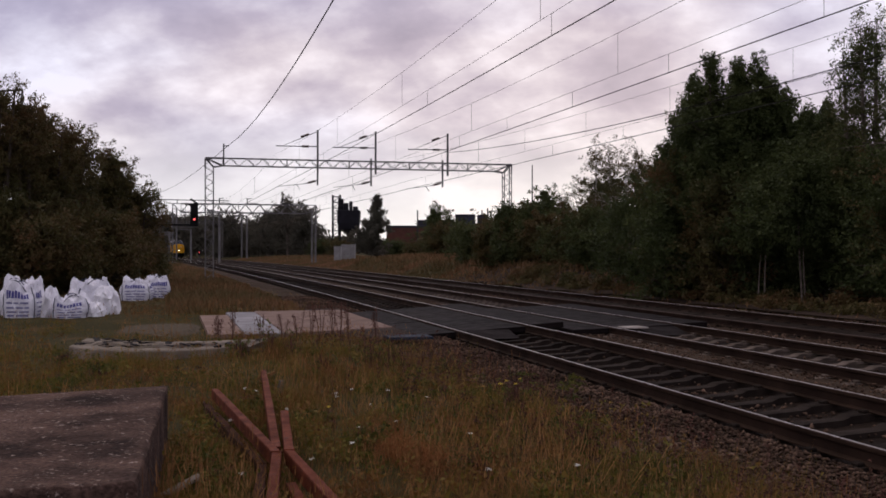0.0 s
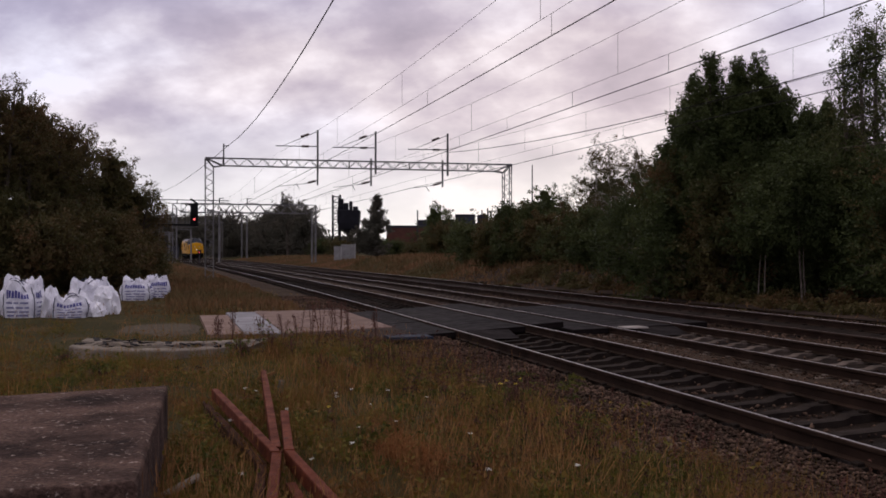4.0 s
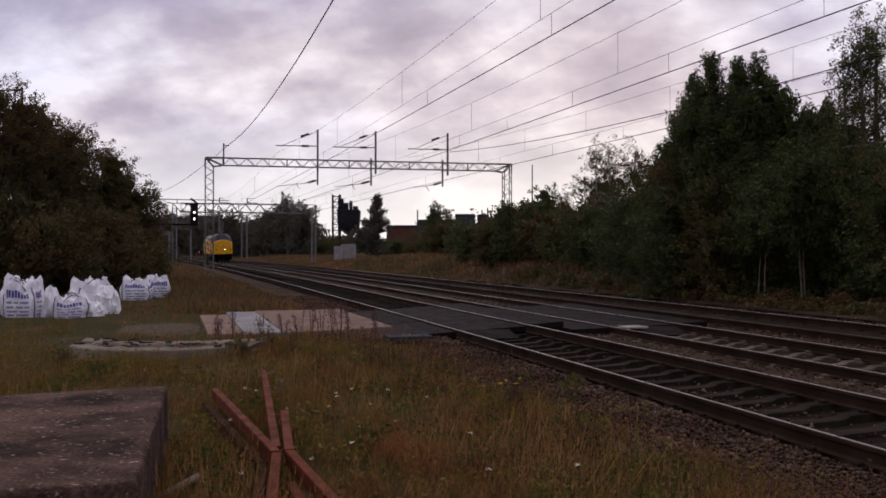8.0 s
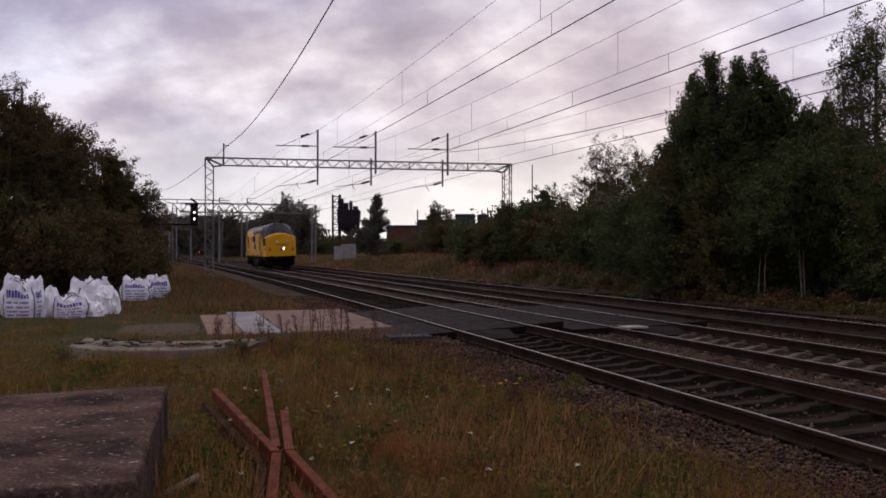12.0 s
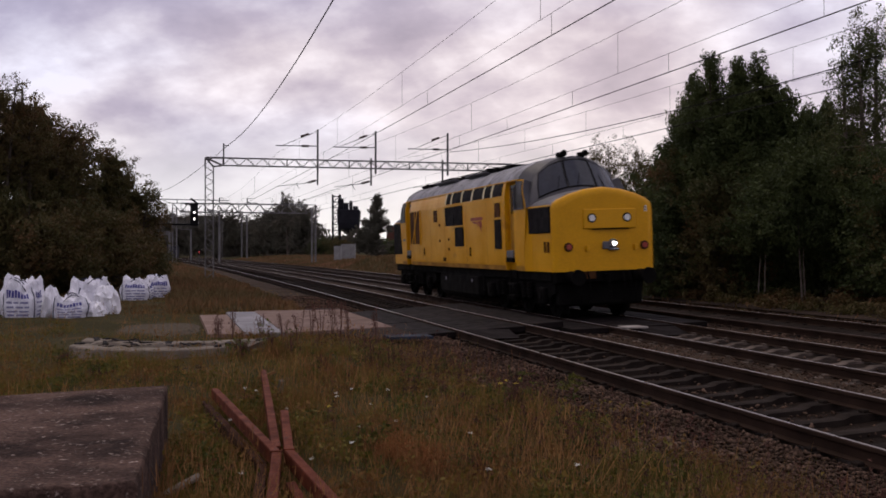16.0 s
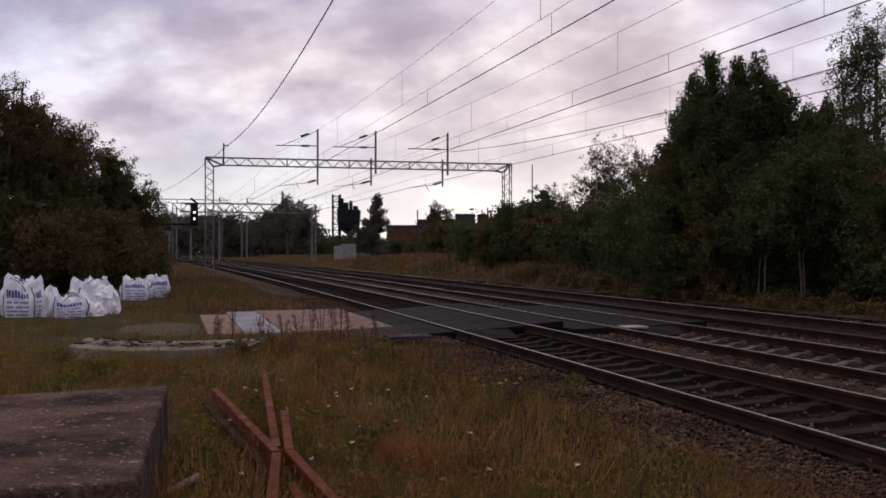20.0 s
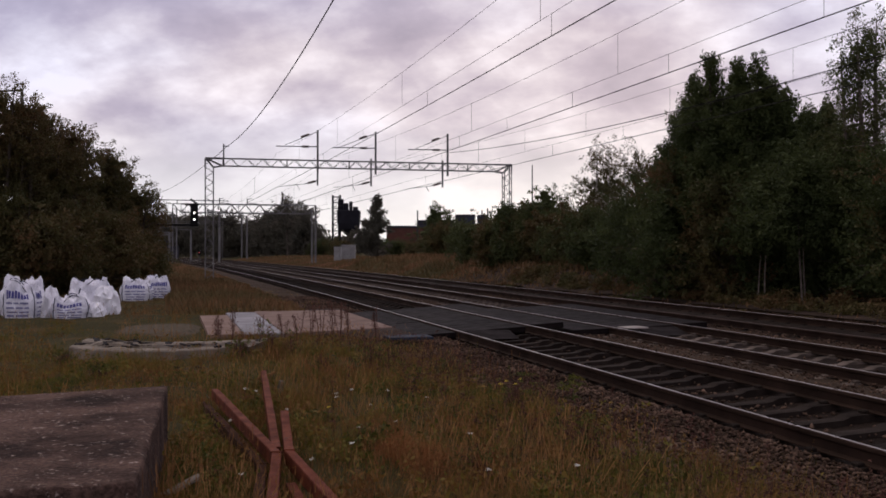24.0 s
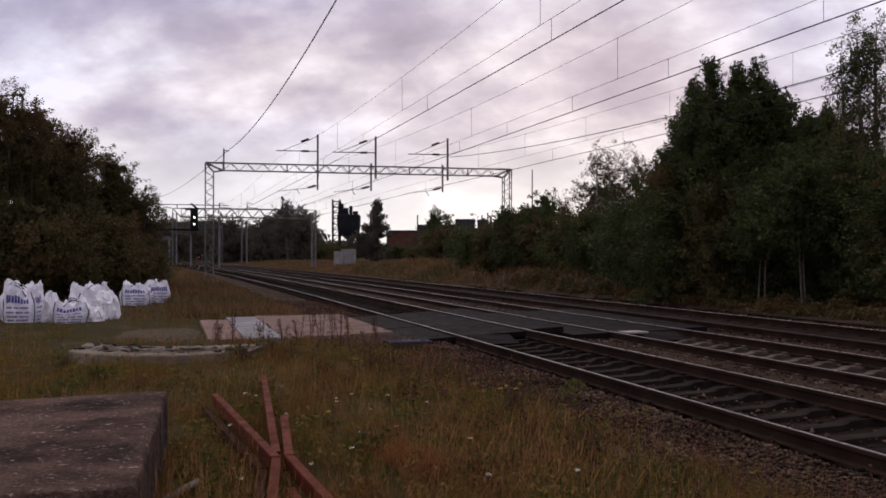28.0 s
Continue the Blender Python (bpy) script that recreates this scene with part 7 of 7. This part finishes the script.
# ------------------------------------------------------------------ lineside and distance
def build_cabinets():
    for u0, u1, d, h, n in ((-193, -181, 128.0, 2.0, 1), (-180, -156, 131.0, 2.25, 4)):
        x0, x1 = u0 / 1870.3 * d, u1 / 1870.3 * d
        z = 0.06
        t = thing("lineside_cabinet", "pale grey steel lineside equipment cabinet", "cabinet", pose((x0 + x1) / 2, d, z), "lineside cabinets")
        m = Mesh()
        m.box((0, 0.5, h / 2), (x1 - x0, 1.0, h), None, 0.03)
        part("body", m, CABINET, t)
        m = Mesh()
        m.box((0, 0.5, h + 0.04), (x1 - x0 + 0.12, 1.12, 0.08), None, 0.02)
        part("roof", m, CABINET, t)
        for i in range(n):
            wd = (x1 - x0) / n
            m = Mesh()
            m.box((x0 - (x0 + x1) / 2 + wd * (i + 0.5), -0.02, h * 0.5), (wd - 0.06, 0.04, h - 0.16), None, 0.01)
            dr = part("door", m, CABINET, t)
            m = Mesh()
            m.box((x0 - (x0 + x1) / 2 + wd * (i + 0.85), -0.06, h * 0.5), (0.04, 0.05, 0.2), None, 0.01)
            part("handle", m, DARKSTEEL, dr)


def X(u, d):
    return u / 1870.3 * d


def Zy(v, d):
    """Height of a sight line v hundredths below the horizon line at distance d."""
    return EYE - v / 1870.3 * d


def build_distance():
    d = 260.0
    # coal hopper tower
    t = thing("hopper_tower", "dark steel hopper tower with a ladder frame", "tower", pose(X(-172, d), d, 0))
    zt, zb, zm = Zy(-99, d), Zy(-25, d), Zy(-58, d)
    m = Mesh()
    w = X(13, d)
    for x in (-0.5, 0.5):
        for y in (-0.9, 0.9):
            m.bar((x * w - 2.3, y, 0), (x * w - 2.3, y, zt), 0.3)
    for k in range(11):
        z = 1 + k * (zt - 1.5) / 10
        m.bar((-0.5 * w - 2.3, -0.9, z), (0.5 * w - 2.3, -0.9, z), 0.25)
        if k < 10:
            m.bar((-0.5 * w - 2.3, -0.9, z), (0.5 * w - 2.3, -0.9, z + (zt - 1.5) / 10), 0.15)
    part("ladder_frame", m, HOPPER, t)
    m = Mesh()
    sq = lambda x0, x1, hy, z: [Vector((x0, -hy, z)), Vector((x1, -hy, z)), Vector((x1, hy, z)), Vector((x0, hy, z))]
    m.loft([sq(0.6, 2.0, 0.6, 5.2), sq(-1.5, 3.1, 1.9, 7.0), sq(-1.9, 3.4, 2.2, 8.4), sq(-1.95, 3.5, 2.2, 11.4), sq(-1.6, 3.2, 2.0, 11.7)], closed=True, cap=True)
    part("hopper", m, HOPPER, t)
    for x, y in ((-1.6, -1.8), (-1.6, 1.8), (3.1, -1.8), (3.1, 1.8)):
        m = Mesh()
        m.bar((x, y, 0), (x, y, 8.0), 0.28)
        part("support", m, HOPPER, t)
    for x, z, sx, sz in ((-1.2, 13.0, 1.3, 2.8), (0.1, 12.4, 1.1, 1.9), (1.25, 12.7, 0.7, 2.2), (2.4, 12.0, 1.2, 1.0)):
        m = Mesh()
        m.box((x, 0, z), (sx, 1.6, sz), None, 0.1)
        part("conveyor_head", m, HOPPER, t)
    # brick building with a flat roof
    d = 240.0

    def block(name, label, u0, u1, v0, d, depth, wall, openings=0, parapet=0.3, cat="building"):
        x0, x1, z1 = X(u0, d), X(u1, d), Zy(v0, d)
        b = thing(name, label, cat, pose((x0 + x1) / 2, d, 0))
        m = Mesh()
        m.box((0, depth / 2, z1 / 2 - 0.5), (x1 - x0, depth, z1 + 1.0), None, 0.03)
        part("wall", m, wall, b)
        m = Mesh()
        m.box((0, depth / 2, z1 + parapet / 2), (x1 - x0 + 0.3, depth + 0.3, parapet), None, 0.04)
        part("roof", m, CLAD, b)
        for i in range(openings):
            wx = (i + 0.5) / openings * (x1 - x0) - (x1 - x0) / 2
            m = Mesh()
            m.box((wx, -0.03, z1 * 0.62), (1.3, 0.1, 1.2), None, 0.02)
            wn = part("window", m, GLASS_DARK, b, "dark window")
            m = Mesh()
            m.box((wx, -0.08, z1 * 0.62 - 0.68), (1.6, 0.2, 0.12), None, 0.02)
            part("sill", m, CONC, wn)
        return b
    block("brick_building", "low red brick building with a flat dark roof", -100, -28, -41, d, 14, BRICK, 0, 0.5)
    block("dark_shed", "dark flat-roofed industrial shed", -45, 20, -52, d + 18, 12, CLAD, 0, 0.4)
    b = block("dark_shed", "tall dark industrial building", 23, 56, -62, d + 25, 12, CLAD, 0, 0.4)
    block("dark_shed", "plain blue-grey industrial building beside others", 40, 57, -60, d + 20, 10, CLAD_BLUE, 0, 0.3)
    block("dark_shed", "blue-grey industrial building with flues", 63, 80, -62, d + 22, 10, CLAD_BLUE, 0, 0.3)
    block("dark_shed", "dark industrial building behind the shrubs", 148, 175, -82, 230.0, 10, CLAD, 0, 0.3)
    for u, v, dd, r in ((-45, -72, 236, 0.22), (69, -72, 262, 0.25), (79, -76, 262, 0.25), (158, -152, 228, 0.18), (85, -70, 262, 0.3)):
        m = Mesh()
        m.tube((0, 0, 0), (0, 0, Zy(v, dd)), r * 1.2, r * 0.6, 8)
        tagged(part("flue_pole", m, CLAD, m=pose(X(u, dd), dd, 0)), "thin dark flue or mast", "mast", "masts on the works")
    # plain footbridge-like steelwork and posts far down the line
    for s, wl, wr, top in ((205.0, -6.5, 9.0, 7.2), (250.0, -7.0, 12.0, 7.4)):
        build_gantry(s, wl, wr, top, "far grey lattice portal over the line", (), 0, 14, False)
    for u, d, h in ((-347, 190.0, 7.9), (-356, 200.0, 8.1), (-396, 150.0, 7.2), (-446, 170.0, 5.0)):
        m = Mesh()
        m.tube((0, 0, -0.3), (0, 0, h), 0.16, 0.13, 8)
        m.bar((0, 0, h), (-2.2, 0, h + 0.1), 0.12)
        tagged(part("line_mast", m, GALV, m=pose(X(u, d), d, 0)), "grey steel mast beside the far line", "mast", "far line masts")
    # steel walkway beside the line, half hidden by the wood
    dd = 150.0
    wk = thing("steel_walkway", "grey steel walkway frame beside the far line", "walkway", pose(X(-512, dd), dd, 0))
    for u in (-3.4, -0.8, 0.9, 2.2):
        m = Mesh()
        m.bar((u, 0, -0.2), (u, 0, 6.6 if abs(u) < 1 else 4.3), 0.26)
        part("post", m, GALV, wk)
    for z, u0, u1 in ((4.25, -5.0, 2.6), (3.95, -5.0, 2.6), (6.6, -4.6, 3.4)):
        m = Mesh()
        m.bar((u0, 0, z), (u1, 0, z), 0.14, 0.18)
        part("beam", m, GALV, wk)
    m = Mesh()
    m.box((1.0, 0.6, 1.9), (2.4, 0.3, 2.4), None, 0.03)
    part("dark_panel", m, CLAD, wk, "dark infill panel")
    lp = thing("lamp_post", "grey lamp post rising behind the wood", "lamp post", pose(X(-745, 62.0), 62.0, -0.1))
    m = Mesh()
    m.tube((0, 0, 0), (0, 0, Zy(-288, 62.0)), 0.11, 0.07, 10)
    part("pole", m, GALV, lp)
    m = Mesh()
    m.bar((0.05, 0, Zy(-288, 62.0)), (-1.4, 0, Zy(-286, 62.0)), 0.14, 0.09, 0.02)
    part("lantern", m, DARKSTEEL, lp)
    m = Mesh()
    m.box((0, 0, 0.9), (5.2, 0.5, 3.6), None, 0.03)
    tagged(part("dark_underpass", m, CLAD, m=pose(X(-488, 245), 245, 0)), "dark low bridge parapet down the line", "bridge")


def build_shunting_signal():
    dd = 150.0
    t = thing("shunting_signal", "small dark shunting signal with a red light", "signal", pose(X(-431, dd), dd, 0))
    m = Mesh()
    m.tube((0, 0, -0.2), (0, 0, 1.0), 0.07, None, 8)
    part("post", m, DARKSTEEL, t)
    m = Mesh()
    m.box((0, 0, 1.35), (0.5, 0.25, 0.75), None, 0.05)
    part("head", m, SIG_BLACK, t)
    m = Mesh()
    m.tube((0, -0.12, 1.38), (0, -0.17, 1.38), 0.055, 0.05, 12)
    part("red_lens", m, SIG_RED, t, "red glowing lens")


build_cabinets()
build_shunting_signal()
build_distance()


def motions():
    walk(LOCO, [(t / 4, loco_pose(t / 4)) for t in range(0, 113)])
    for ws_ob, y in WHEELSETS:
        rows = []
        for i in range(0, 28 * FPS + 1):
            t = i / FPS
            roll = math.degrees((loco_s(t) - loco_s(0)) / 0.574)
            rows.append((t, pose(0, y, 0.574, roll % 360)))
        walk(ws_ob, rows)
    # the wood and the birches lean in the wind, each a little out of step
    for i, (tree, far) in enumerate(SWAYING):
        base = tree.matrix_basis.copy()
        walk(tree, [(q, base @ pose(0, 0, 0, 0.25 * math.sin(0.9 * q + i), far * (0.5 + math.sin(1.5 * q + 1.3 * i) + 0.4 * math.sin(3.1 * q + i)), 0)) for q in range(0, 29)])
    # the signal clears from red to two pale lights
    for unit, z in zip(SIGNAL_LAMPS, (6.00, 5.24)):
        steps = [(0, 180), (4.2, 180), (4.3, 120), (4.4, 60), (4.5, 0), (28, 0)]
        walk(unit, [(q, pose(0, 0, z, 0, 0, d)) for q, d in steps])



motions()
